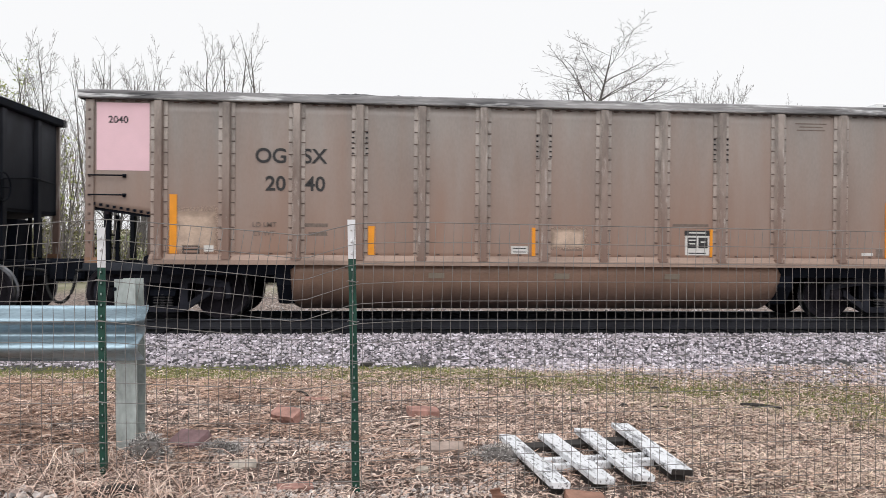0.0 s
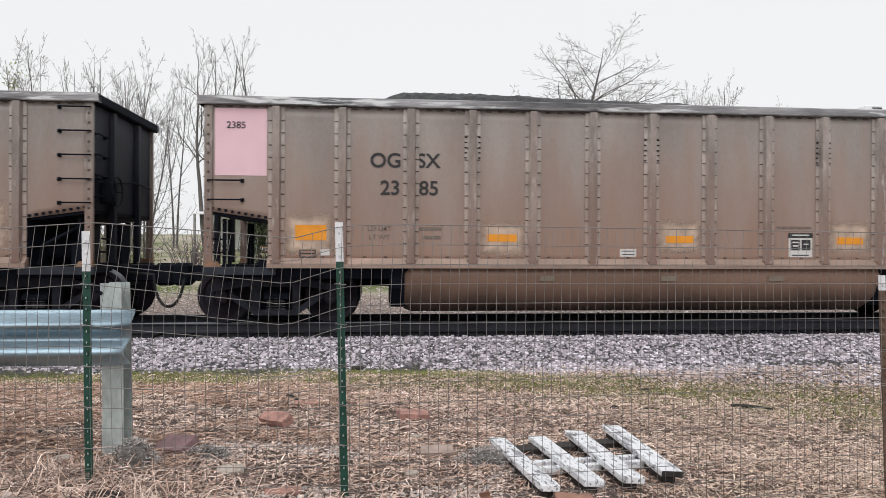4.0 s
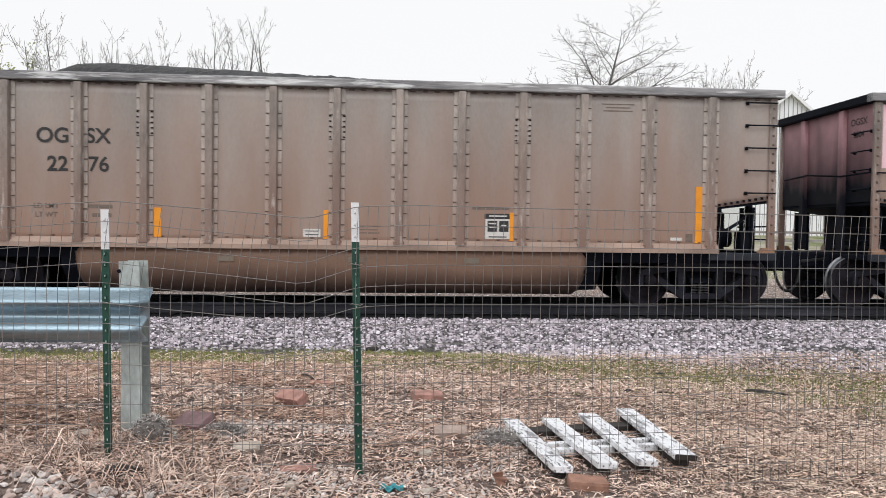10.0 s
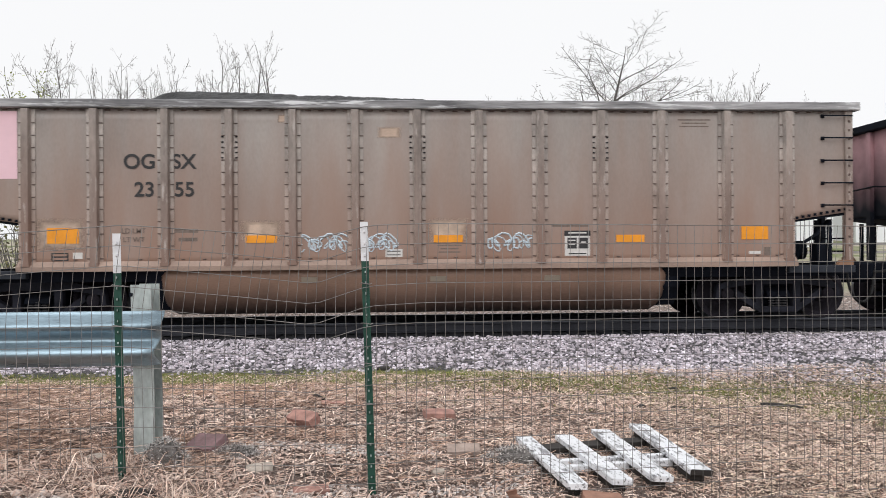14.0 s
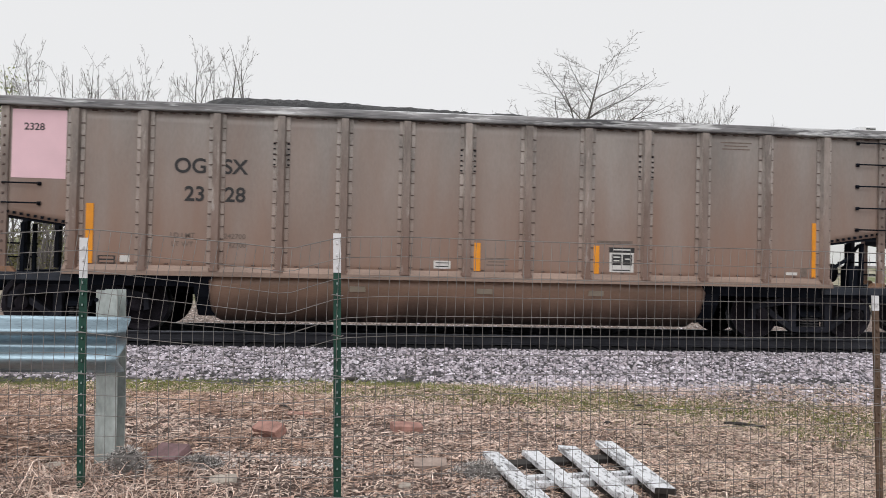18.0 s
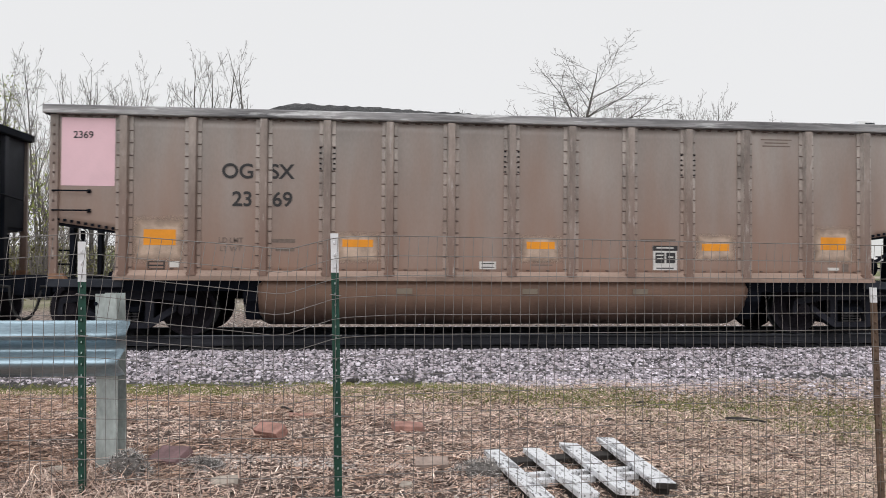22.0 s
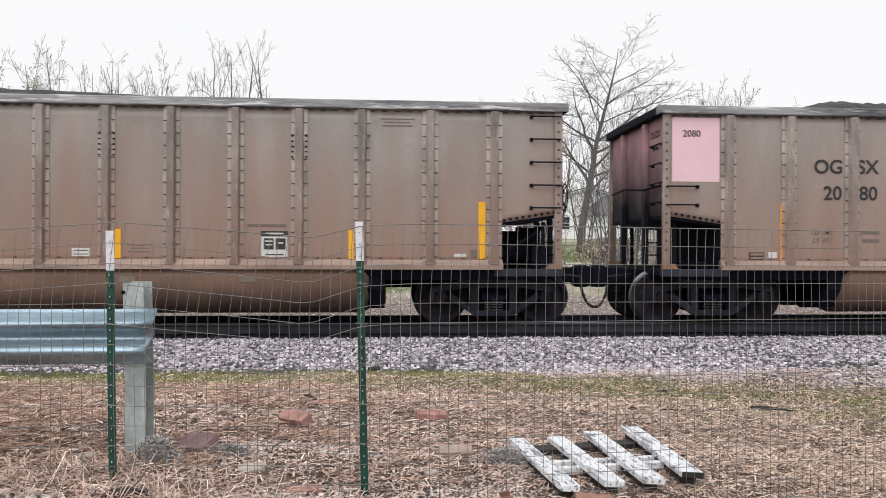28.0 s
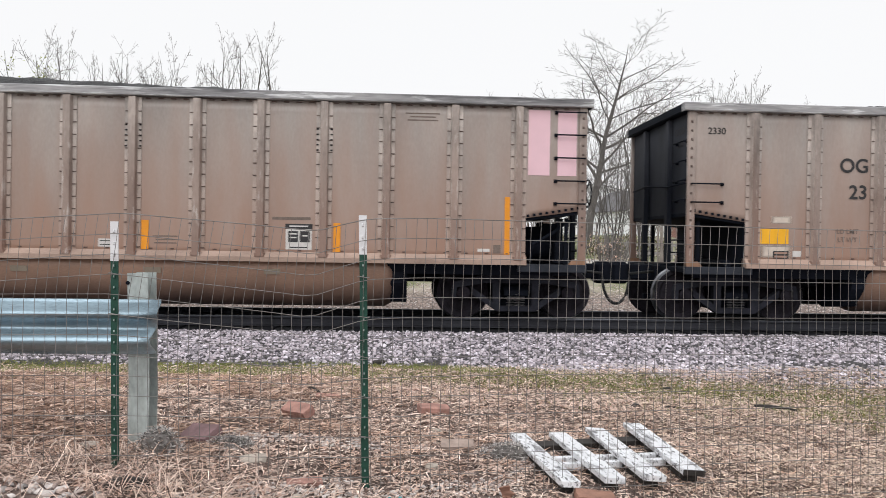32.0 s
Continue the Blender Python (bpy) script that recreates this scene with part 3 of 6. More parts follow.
def rivets(s, xs, zs, y, out, w=0.016, h=0.03, d=0.014):
    for x in xs:
        for z in zs:
            s.add([(x - w, y, z - h), (x + w, y, z - h), (x + w, y, z + h), (x - w, y, z + h), (x - w * 0.5, y + out * d, z - h * 0.6), (x + w * 0.5, y + out * d, z - h * 0.6), (x + w * 0.5, y + out * d, z + h * 0.6), (x - w * 0.5, y + out * d, z + h * 0.6)],
                  [(4, 5, 6, 7), (0, 1, 5, 4), (1, 2, 6, 5), (2, 3, 7, 6), (3, 0, 4, 7)])


def rib_shape(out):
    """A pressed hat section, round which rivets run down both flanges. out: the way it faces along y."""
    s = Shape()
    y = lambda d: out * d
    prof = [(-0.13, y(0.004)), (-0.13, y(0.018)), (-0.072, y(0.018)), (-0.055, y(0.1)), (0.055, y(0.1)), (0.072, y(0.018)), (0.13, y(0.018)), (0.13, y(0.004))]
    s.loft([[(x, d, z) for x, d in prof] for z in (1.09, 3.56)])
    s.loft([[(x, d, z) for x, d in [(-0.1, y(0.0)), (-0.1, y(0.03)), (-0.07, y(0.112)), (0.07, y(0.112)), (0.1, y(0.03)), (0.1, y(0.0))]] for z in (1.035, 1.09)])
    return s


def rib_mesh(out, paint, edge):
    """The rib with worn pale flanges, a left slope coloured as lit, and dark rivets."""
    s = rib_shape(out)
    n = len(s.f)
    rivets(s, (-0.101, 0.101), np.arange(1.16, 3.5, 0.198), out * 0.018, out, 0.028, 0.0085, 0.014)
    me = s.mesh("rib", [paint, edge, RIVET])
    for p in me.polygons:
        c = p.center
        if p.index >= n:
            p.material_index = 2
        elif abs(c.x) > 0.08 and c.z > 1.2:
            p.material_index = 1
        # highlight on the left slope, painted with the pale flange colour
        elif -0.07 < c.x < -0.056 and c.z > 1.2:
            p.material_index = 1
    return me


def bolt_shape(out):
    s = Shape()
    rivets(s, (-0.112, 0.112), np.arange(2.78, 3.18, 0.085), out * 0.02, out, 0.019, 0.011, 0.016)
    return s


RIB_NEAR, RIB_FAR = rib_mesh(-1, RIBPAINT, RIBEDGE), rib_mesh(1, RIBPAINT, RIBEDGE)
RIB_WHITE = rib_mesh(-1, WHITEPAINT, WHITEPAINT)
BOLTS = bolt_shape(-1).mesh("bolt_rows", BLACK)


def coal_mesh(seed):
    """A long heap: steep where the chute began to pour, then running out level and thinning to the rear."""
    xs, ys = np.linspace(0.15, BODY - 0.15, 190), np.linspace(-1.46, 1.46, 22)
    begin = (3.2, 2.5, 2.9, 2.3, 2.6)[seed]
    length = (7.0, 9.5, 7.5, 9.0, 11.0)[seed]
    lift = (0.42, 0.54, 0.52, 0.57, 0.54)[seed]
    v = []
    for y in ys:
        for x in xs:
            k = ramp01(x, begin - 0.5, begin + 0.7)
            rise = k * k * (3 - 2 * k) * (1 - 0.62 * ramp01(x, begin + 1.0, begin + length) ** 1.3)
            cap = 1 - (abs(y) / 1.5) ** 2.2
            z = 3.42 + 0.16 * cap + lift * rise * cap
            z += 0.03 * noise.noise((x * 1.6 + seed * 7, y * 2.0, seed)) + 0.03 * noise.noise((x * 8, y * 8, seed)) + 0.022 * noise.noise((x * 23, y * 23, seed))
            v.append((x, y, z))
    n = len(xs)
    f = [(j * n + i, j * n + i + 1, (j + 1) * n + i + 1, (j + 1) * n + i) for j in range(len(ys) - 1) for i in range(n - 1)]
    return heap("coal_load", v, f, COAL)


COALS = [coal_mesh(k) for k in range(5)]


def iron(s, a, b, out, r=0.013):
    """A grab iron: a bar held off the sheet by its bent ends."""
    a, b, out = Vector(a), Vector(b), Vector(out)
    s.tube([a, a + out, b + out, b], r, 5)
    for p in (a, b):
        c = p + out * 0.3
        s.box(c.x - 0.026, c.x + 0.026, min(p.y, c.y) - 0.006, max(p.y, c.y) + 0.006, c.z - 0.03, c.z + 0.026)


def spring(x, y):
    s = Shape()
    for k in range(5):
        for dx, dy in ((-0.11, -0.04), (0, -0.05), (0.11, -0.04), (-0.06, 0.06), (0.06, 0.06)):
            z = 0.24 + k * 0.045
            s.loft([[(x + dx + r * math.cos(q * math.tau / 8), y + dy + r * math.sin(q * math.tau / 8), z + h) for q in range(8)] for r, h in ((0.042, 0), (0.055, 0.012), (0.042, 0.024))])
    return s


def build_truck():
    """A two-axle freight truck; its origin is the centre of the axles at rail height."""
    m = {}
    a = 0.9
    s = Shape()
    for y0, y1 in ((-0.07, 0.07),):
        # the frame as upper and lower bars with a spring window between
        s.prism_y([(-a - 0.2, 0.54), (-a - 0.17, 0.64), (-0.5, 0.78), (0.5, 0.78), (a + 0.17, 0.64), (a + 0.2, 0.54), (0.5, 0.63), (-0.5, 0.63)], y0, y1)
        s.prism_y([(-a + 0.13, 0.56), (-a + 0.13, 0.44), (-0.34, 0.15), (0.34, 0.15), (a - 0.13, 0.44), (a - 0.13, 0.56), (0.3, 0.24), (-0.3, 0.24)], y0, y1)
        for sx in (-1, 1):
            s.prism_y([(sx * 0.27, 0.2), (sx * 0.4, 0.24), (sx * 0.4, 0.66), (sx * 0.27, 0.66)], y0 * 0.9, y1 * 0.9)
            s.prism_y([(sx * (a + 0.2), 0.55), (sx * (a + 0.21), 0.38), (sx * (a + 0.13), 0.37), (sx * (a + 0.12), 0.55)], y0, y1)
    m["side_frame"] = s.mesh("side_frame", FRAME)
    s = Shape()
    s.prism_x([(-1.08, 0.5), (-1.12, 0.42), (1.12, 0.42), (1.08, 0.5), (0.5, 0.72), (-0.5, 0.72)], -0.2, 0.2)
    s.box(-0.34, 0.34, -0.85, 0.85, 0.2, 0.66, 0.02)
    s.box(-1.2, 1.2, -0.3, -0.22, 0.3, 0.4)
    s.box(-1.2, 1.2, 0.22, 0.3, 0.3, 0.4)
    m["bolster"] = s.mesh("bolster", BLACK)
    m["coil_spring"] = spring(0, 0).mesh("coil_spring", SPRING, True)
    # wheels turn about their axle, so the mesh is centred on it
    s = Shape()
    s.lathe_y([(0.08, -1.08), (0.08, 1.08)], 0, 0, 12)
    for sy in (-1, 1):
        s.lathe_y([(0.07, sy * 0.9), (0.15, sy * 0.86), (0.16, sy * 0.81), (0.34, sy * 0.77), (0.375, sy * 0.815), (0.44, sy * 0.815), (0.449, sy * 0.812)], 0, 0, 32, False)
        s.lathe_y([(0.485, sy * 0.675), (0.44, sy * 0.665), (0.36, sy * 0.69), (0.15, sy * 0.72), (0.08, sy * 0.72)], 0, 0, 32, False)
        s.lathe_y([(0.105, sy * 0.93), (0.11, sy * 1.09), (0.07, sy * 1.115), (0.02, sy * 1.115)], 0, 0, 12)
        for k in range(3):
            q = k * math.tau / 3
            s.box(0.06 * math.cos(q) - 0.014, 0.06 * math.cos(q) + 0.014, sy * 1.11 - 0.014, sy * 1.11 + 0.014, 0.06 * math.sin(q) - 0.014, 0.06 * math.sin(q) + 0.014)
        s.lathe_y([(0.449, sy * 0.812), (0.458, sy * 0.8), (0.46, sy * 0.712), (0.485, sy * 0.69), (0.484, sy * 0.676)], 0, 0, 32, False)
    me = s.mesh("wheelset", [RUSTY, TREAD])
    for p in me.polygons:
        if min(math.hypot(me.vertices[i].co.x, me.vertices[i].co.z) for i in p.vertices) > 0.446:
            p.material_index = 1
    m["wheelset"] = me
    return m


TRUCK = build_truck()
TRUCK_X = 1.08


def add_truck(car, x):
    t = new("truck")
    t.parent = car
    t.matrix_basis = pose(x, 0, 0)
    for y in (-1.02, 1.02):
        part("side_frame", TRUCK["side_frame"], t, at=pose(0, y, 0))
        tagged(part("coil_spring", TRUCK["coil_spring"], t, "dusty nest of coils", at=pose(0, y, 0)), kind="stuff")
    part("bolster", TRUCK["bolster"], t)
    for dx in (-0.9, 0.9):
        part("wheelset", TRUCK["wheelset"], t, "rusty steel wheels with bright treads", at=pose(dx, 0, 0.46))
    return t


def side_sheet(sg):
    """A steel side, 12 mm thick, whose bays between the ribs are slightly hollow and dented."""
    marks = [0.06, *RIBS, BODY - 0.06]
    rings = []

    def ring(x, low):
        near = min(abs(x - m) for m in marks)
        bay = max(i for i, m in enumerate(marks) if m <= x + 1e-6)
        swell = ramp01(near, 0.1, 0.5)
        front, rear = [], []
        for k in range(15):
            z = low + (3.575 - low) * k / 14
            hollow = 0.007 * swell * math.sin(math.pi * ramp01(z, 1.1, 3.575)) * (0.4 + 0.6 * random.Random(bay).random() + 0.5 * noise.noise((x * 1.3, z * 1.1, bay * 3.0))) * (bay > 0)
            front.append((x, sg * (SIDE - hollow), z))
            rear.append((x, sg * (SIDE - 0.022), z))
        return front + rear[::-1]

    slope = lambda x: 1.87 - 0.14 * (x - 0.06) / 0.97
    for x in np.linspace(0.06, 1.03, 8):
        rings.append(ring(x, slope(x)))
    for x in np.linspace(1.031, BODY - 1.031, 110):
        rings.append(ring(x, 1.0))
    for x in np.linspace(BODY - 1.03, BODY - 0.06, 8):
        rings.append(ring(x, slope(BODY - x)))
    me = Shape().loft(rings).mesh("side_sheet", PAINT)
    for p in me.polygons:
        p.use_smooth = abs(p.normal.y) > 0.7 and abs(p.center.y) > SIDE - 0.015
    return me


def build_car():
    car = thing("coal_hopper_car", "tan riveted rotary coal gondola heaped with coal", "railway car", "cars of the coal train")
    for sg, ribs in ((-1, RIB_NEAR), (1, RIB_FAR)):
        part("side_sheet", side_sheet(sg), car)
        for i, x in enumerate(RIBS):
            part("rib", ribs, car, at=pose(x, sg * SIDE, 0))
        # top chord: a boxed rail with a lip, running past both ends
        ch = [(sg * (SIDE - 0.06), 3.575), (sg * (SIDE + 0.085), 3.575), (sg * (SIDE + 0.095), 3.59), (sg * (SIDE + 0.095), 3.7), (sg * (SIDE + 0.08), 3.715), (sg * (SIDE - 0.06), 3.715)]
        part("top_chord", Shape().prism_x(ch, -0.09, BODY + 0.09).mesh("top_chord", CHORD), car, "scuffed grey steel top chord")
        sill = [(sg * (SIDE - 0.08), 0.955), (sg * (SIDE + 0.1), 0.955), (sg * (SIDE + 0.1), 1.03), (sg * (SIDE + 0.02), 1.115), (sg * (SIDE - 0.08), 1.115)]
        part("side_sill", Shape().prism_x(sill, 1.0, BODY - 1.0).mesh("side_sill", SILLPAINT), car, "worn sill ledge toned pale as if lit")
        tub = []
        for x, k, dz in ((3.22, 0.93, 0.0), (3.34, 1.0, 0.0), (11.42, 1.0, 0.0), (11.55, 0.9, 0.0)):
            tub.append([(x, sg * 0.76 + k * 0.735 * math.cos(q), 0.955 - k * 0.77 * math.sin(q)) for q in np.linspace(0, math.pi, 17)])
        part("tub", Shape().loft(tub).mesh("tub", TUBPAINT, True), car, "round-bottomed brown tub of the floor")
        for x0, x1 in ((2.98, 3.25), (11.52, 11.8)):
            part("tub_end", Shape().prism_x([(sg * 0.1, 0.95), (sg * 1.42, 0.95), (sg * 1.36, 0.62), (sg * 1.1, 0.3), (sg * 0.5, 0.24), (sg * 0.1, 0.4)], x0, x1).mesh("tub_end", BLACK), car)
        s = Shape().prism_x([(sg * (SIDE - 0.02), 0.95), (sg * (SIDE - 0.12), 0.78), (sg * (SIDE - 0.2), 0.78), (sg * (SIDE - 0.2), 0.95)], 0.2, BODY - 0.2)
        part("floor_beam", s.mesh("floor_beam", BLACK), car)
        for x in (0.0, BODY - 0.13):
            post = Shape()
            post.box(x, x + 0.13, sg * SIDE - 0.03, sg * SIDE + 0.03, 0.93, 3.575, 0.006)
            rivets(post, (x + 0.065,), np.arange(1.3, 3.5, 0.15), sg * (SIDE + 0.03), sg, 0.019, 0.019, 0.016)
            pm = post.mesh("corner_post", [RIBPAINT, RIVET])
            for p in pm.polygons:
                if abs(p.center.y) > SIDE + 0.0301:
                    p.material_index = 1
            part("corner_post", pm, car)
            beam = Shape().box(x - 0.02 if x == 0 else x - 1.0, x + 1.13 if x == 0 else x + 0.15, sg * SIDE - 0.06, sg * SIDE + 0.05, 0.84, 0.97, 0.01)
            part("end_beam", beam.mesh("end_beam", STEELPLATE), car, "blue-grey steel bolster plate")
            xa, xb = (0.0, 0.29) if x == 0 else (BODY - 0.29, BODY)
            foot = Shape().prism_y([(xa, 0.945), (xb, 0.945), (xb - 0.08 * (x == 0), 1.055), (xa + 0.08 * (x > 0), 1.055)], sg * SIDE - 0.035, sg * SIDE + 0.056)
            part("post_foot", foot.mesh("post_foot", FOOTPAINT), car, "orange-brown gusset at the post's foot")
        seam = Shape()
        rivets(seam, np.arange(0.2, BODY - 0.2, 0.2), (3.55,), sg * SIDE, sg, 0.045, 0.01, 0.014)
        rivets(seam, np.arange(1.2, BODY - 1.2, 0.34), (1.14,), sg * SIDE, sg, 0.03, 0.01, 0.02)
        tagged(part("rivet_seam", seam.mesh("rivet_seam", RIVET), car, "dark rivets along the seams"), kind="stuff")
        for sx in (0, 1):
            ed = Shape()
            for k in range(9):
                x = 0.13 + k * 0.105
                z = 1.9 - 0.14 * k / 8 + 0.012
                xx = x if sx == 0 else BODY - x
                ed.box(xx - 0.022, xx + 0.022, sg * SIDE - 0.02 if sg < 0 else sg * SIDE, sg * SIDE if sg < 0 else sg * SIDE + 0.02, z - 0.02, z + 0.02)
            tagged(part("edge_bolting", ed.mesh("edge_bolting", BLACK), car), kind="stuff")
    for i in (3, 6, 9):
        tagged(part("splice_bolts", BOLTS, car, "black huck bolts", at=pose(RIBS[i], -SIDE, 0)), kind="stuff")
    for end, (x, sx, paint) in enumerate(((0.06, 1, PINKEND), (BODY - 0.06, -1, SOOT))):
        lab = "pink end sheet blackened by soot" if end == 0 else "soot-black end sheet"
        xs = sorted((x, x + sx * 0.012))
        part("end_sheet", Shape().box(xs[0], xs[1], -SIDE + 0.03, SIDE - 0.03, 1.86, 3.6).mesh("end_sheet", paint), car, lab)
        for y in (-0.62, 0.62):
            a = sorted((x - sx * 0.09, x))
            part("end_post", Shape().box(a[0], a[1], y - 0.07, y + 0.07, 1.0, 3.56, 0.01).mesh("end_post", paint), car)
        a = sorted((x - sx * 0.15, x + sx * 0.05))
        part("end_chord", Shape().box(a[0], a[1], -SIDE - 0.06, SIDE + 0.06, 3.572, 3.712, 0.012).mesh("end_chord", BLACK), car)
        slope = [(x, 1.88), (x + sx * 1.0, 1.74), (x + sx * 1.0, 1.69), (x, 1.82)]
        a = sorted((x + sx * 0.94, x + sx * 1.02))
        part("bulkhead", Shape().box(a[0], a[1], -SIDE + 0.03, SIDE - 0.03, 0.95, 1.74).mesh("bulkhead", BLACK), car)
        part("slope_sheet", Shape().prism_y(slope, -SIDE + 0.03, SIDE - 0.03).mesh("slope_sheet", BLACK), car)
        a = sorted((x - sx * 0.06, x + sx * 0.5))
        part("end_platform", Shape().box(a[0], a[1], -1.4, 1.4, 0.86, 0.95, 0.01).mesh("end_platform", BLACK), car)
        # handholds: rungs on the side and on the end, by the corner
        zs = (2.05, 2.36) if end == 0 else (1.98, 2.355, 2.735, 3.115, 3.49)
        for z in zs:
            s = Shape()
            x0, x1 = (0.06, 0.6) if end == 0 else (BODY - 0.52, BODY - 0.03)
            iron(s, (x0, -SIDE, z), (x1, -SIDE, z), (0, -0.075, 0))
            part("grab_iron", s.mesh("grab_iron", BLACK, True), car)
        for z in (2.1, 2.43, 2.76, 3.09):
            s = Shape()
            iron(s, (x, -1.4, z), (x, -0.95, z), (-sx * 0.09, 0, 0))
            part("grab_iron", s.mesh("grab_iron", BLACK, True), car)
        s = Shape()
        s.tube([(x - sx * 0.06, 1.3, 2.42), (x - sx * 0.1, 0.4, 2.46), (x - sx * 0.1, -0.7, 2.36), (x - sx * 0.06, -1.45, 2.38)], 0.018, 6)
        part("hand_rail", s.mesh("hand_rail", BLACK, True), car)
        for y in (-1.3, -0.9, 0.9, 1.3):
            part("platform_stanchion", Shape().box(x + sx * 0.22 - 0.03, x + sx * 0.22 + 0.03, y - 0.03, y + 0.03, 0.94, 1.75).mesh("platform_stanchion", BLACK), car)
        for z in (1.2, 1.42):
            s = Shape().tube([(x + sx * 0.05, -1.44, z), (x + sx * 0.05, -0.4, z)], 0.014, 5)
            part("platform_rail", s.mesh("platform_rail", BLACK, True), car)
        # coupler at standard height, and the air hose that hangs beside it
        cx = x - sx * 0.1
        s = Shape()
        a = sorted((cx + sx * 0.7, cx - sx * 0.5))
        s.box(a[0], a[1], -0.12, 0.12, 0.68, 0.96, 0.02)
        a = sorted((cx - sx * 0.5, cx - sx * 0.82))
        s.box(a[0], a[1], -0.22, 0.18, 0.6, 1.0, 0.05)
        a = sorted((cx + sx * 0.3, cx + sx * 0.04))
        s.box(a[0], a[1], -0.3, 0.3, 0.62, 0.98, 0.02)
        part("coupler", s.mesh("coupler", BLACK), car, "sooty steel knuckle coupler")
        s = Shape()
        arc = [(x - sx * (0.66 + 0.25 * (1 - math.cos(q * math.pi / 2))), -0.4 - 0.04 * q, 0.8 - 0.55 * math.sin(q * math.pi / 2)) for q in np.linspace(0, 1, 9)]
        arc.insert(0, (x - sx * 0.2, -0.35, 0.84))
        s.tube(arc, 0.027, 8)
        part("air_hose", s.mesh("air_hose", RUBBER, True), car, "black rubber brake hose")
    s = Shape().box(-0.1, BODY + 0.1, -0.33, 0.33, 0.6, 0.95, 0.01)
    part("centre_sill", s.mesh("centre_sill", BLACK), car)
    # brake gear on the trailing platform
    s = Shape()
    s.loft([[(BODY - 0.75 + dx, -0.75 + r * math.cos(q * math.tau / 14), 1.22 + r * math.sin(q * math.tau / 14)) for q in range(14)] for dx, r in ((-0.33, 0.1), (-0.3, 0.17), (0.3, 0.17), (0.33, 0.1))])
    part("air_reservoir", s.mesh("air_reservoir", BLACK, True), car)
    s = Shape().box(BODY - 0.45, BODY - 0.2, -1.25, -0.95, 0.96, 1.35, 0.03)
    part("brake_valve", s.mesh("brake_valve", BLACK), car)
    s = Shape().box(BODY - 0.9, BODY - 0.5, -0.5, -0.4, 0.96, 1.62, 0.02)
    part("valve_bracket", s.mesh("valve_bracket", BLACK), car)
    s = Shape().box(BODY - 0.4, BODY - 0.12, 0.1, 0.5, 0.96, 1.7, 0.02)
    part("slack_adjuster", s.mesh("slack_adjuster", BLACK), car)
    s = Shape()
    s.tube([(BODY - 0.9, -1.35, 1.0), (BODY - 0.85, -1.35, 1.3), (BODY - 0.5, -1.3, 1.5), (BODY - 0.2, -1.1, 1.72)], 0.03, 6)
    part("brake_pipe", s.mesh("brake_pipe", BLACK), car)
    s = Shape()
    hoop = [(BODY + 0.17, -0.95 + 0.24 * math.cos(q), 2.2 + 0.24 * math.sin(q)) for q in np.linspace(0, math.tau, 17)]
    s.tube(hoop, 0.014, 5)
    for q in (0, 2.1, 4.2):
        s.tube([(BODY + 0.12, -0.95, 2.2), (BODY + 0.17, -0.95 + 0.24 * math.cos(q), 2.2 + 0.24 * math.sin(q))], 0.012, 5)
    s.box(BODY - 0.06, BODY + 0.13, -1.08, -0.82, 2.0, 2.35, 0.02)
    part("hand_brake", s.mesh("hand_brake", BLACK), car, "black hand brake wheel")
    s = Shape()
    s.tube([(0.86, -1.2, 1.02), (0.86, 0.9, 1.02)], 0.07, 8)
    part("brake_cylinder", s.mesh("brake_cylinder", BLACK), car)
    add_truck(car, TRUCK_X)
    add_truck(car, BODY - TRUCK_X)
    return car


LETTERS = {}


def lettering(text, size, material, bold=0.0):
    """Flat letters of the built-in font, as a mesh in the plane that faces the camera's side of the car."""
    key = (text, size, material.name)
    if key not in LETTERS:
        cu = bpy.data.curves.new("lettering", "FONT")
        cu.body, cu.size, cu.align_x, cu.align_y = text, size, "CENTER", "CENTER"
        cu.extrude, cu.offset = 0.001, bold
        ob = bpy.data.objects.new("lettering", cu)
        me = bpy.data.meshes.new_from_object(ob)
        bpy.data.objects.remove(ob)
        me.materials.clear()
        me.materials.append(material)
        LETTERS[key] = me
    return LETTERS[key]


def write(car, text, x, z, size, material=None, bold=0.006, y=-SIDE - 0.004, name="lettering", wide=1.0):
    m = pose(x, y, z, 90, 0, 0) @ Matrix.Diagonal((wide, 1, 1, 1))
    return part(name, lettering(text, size, material or LETTER, bold), car, at=m)


PLATES = {}


def plate(car, name, x, z, w, h, material, d=0.004, label=""):
    key = (name, w, h, d, material.name)
    if key not in PLATES:
        PLATES[key] = Shape().box(-w / 2, w / 2, -d, 0.004, -h / 2, h / 2).mesh(name, material)
    return part(name, PLATES[key], car, label, at=pose(x, -SIDE, z))


def rib_x(n, off=0.0):
    """A place along the side, off metres behind rib n."""
    return RIBS[n - 1] + off


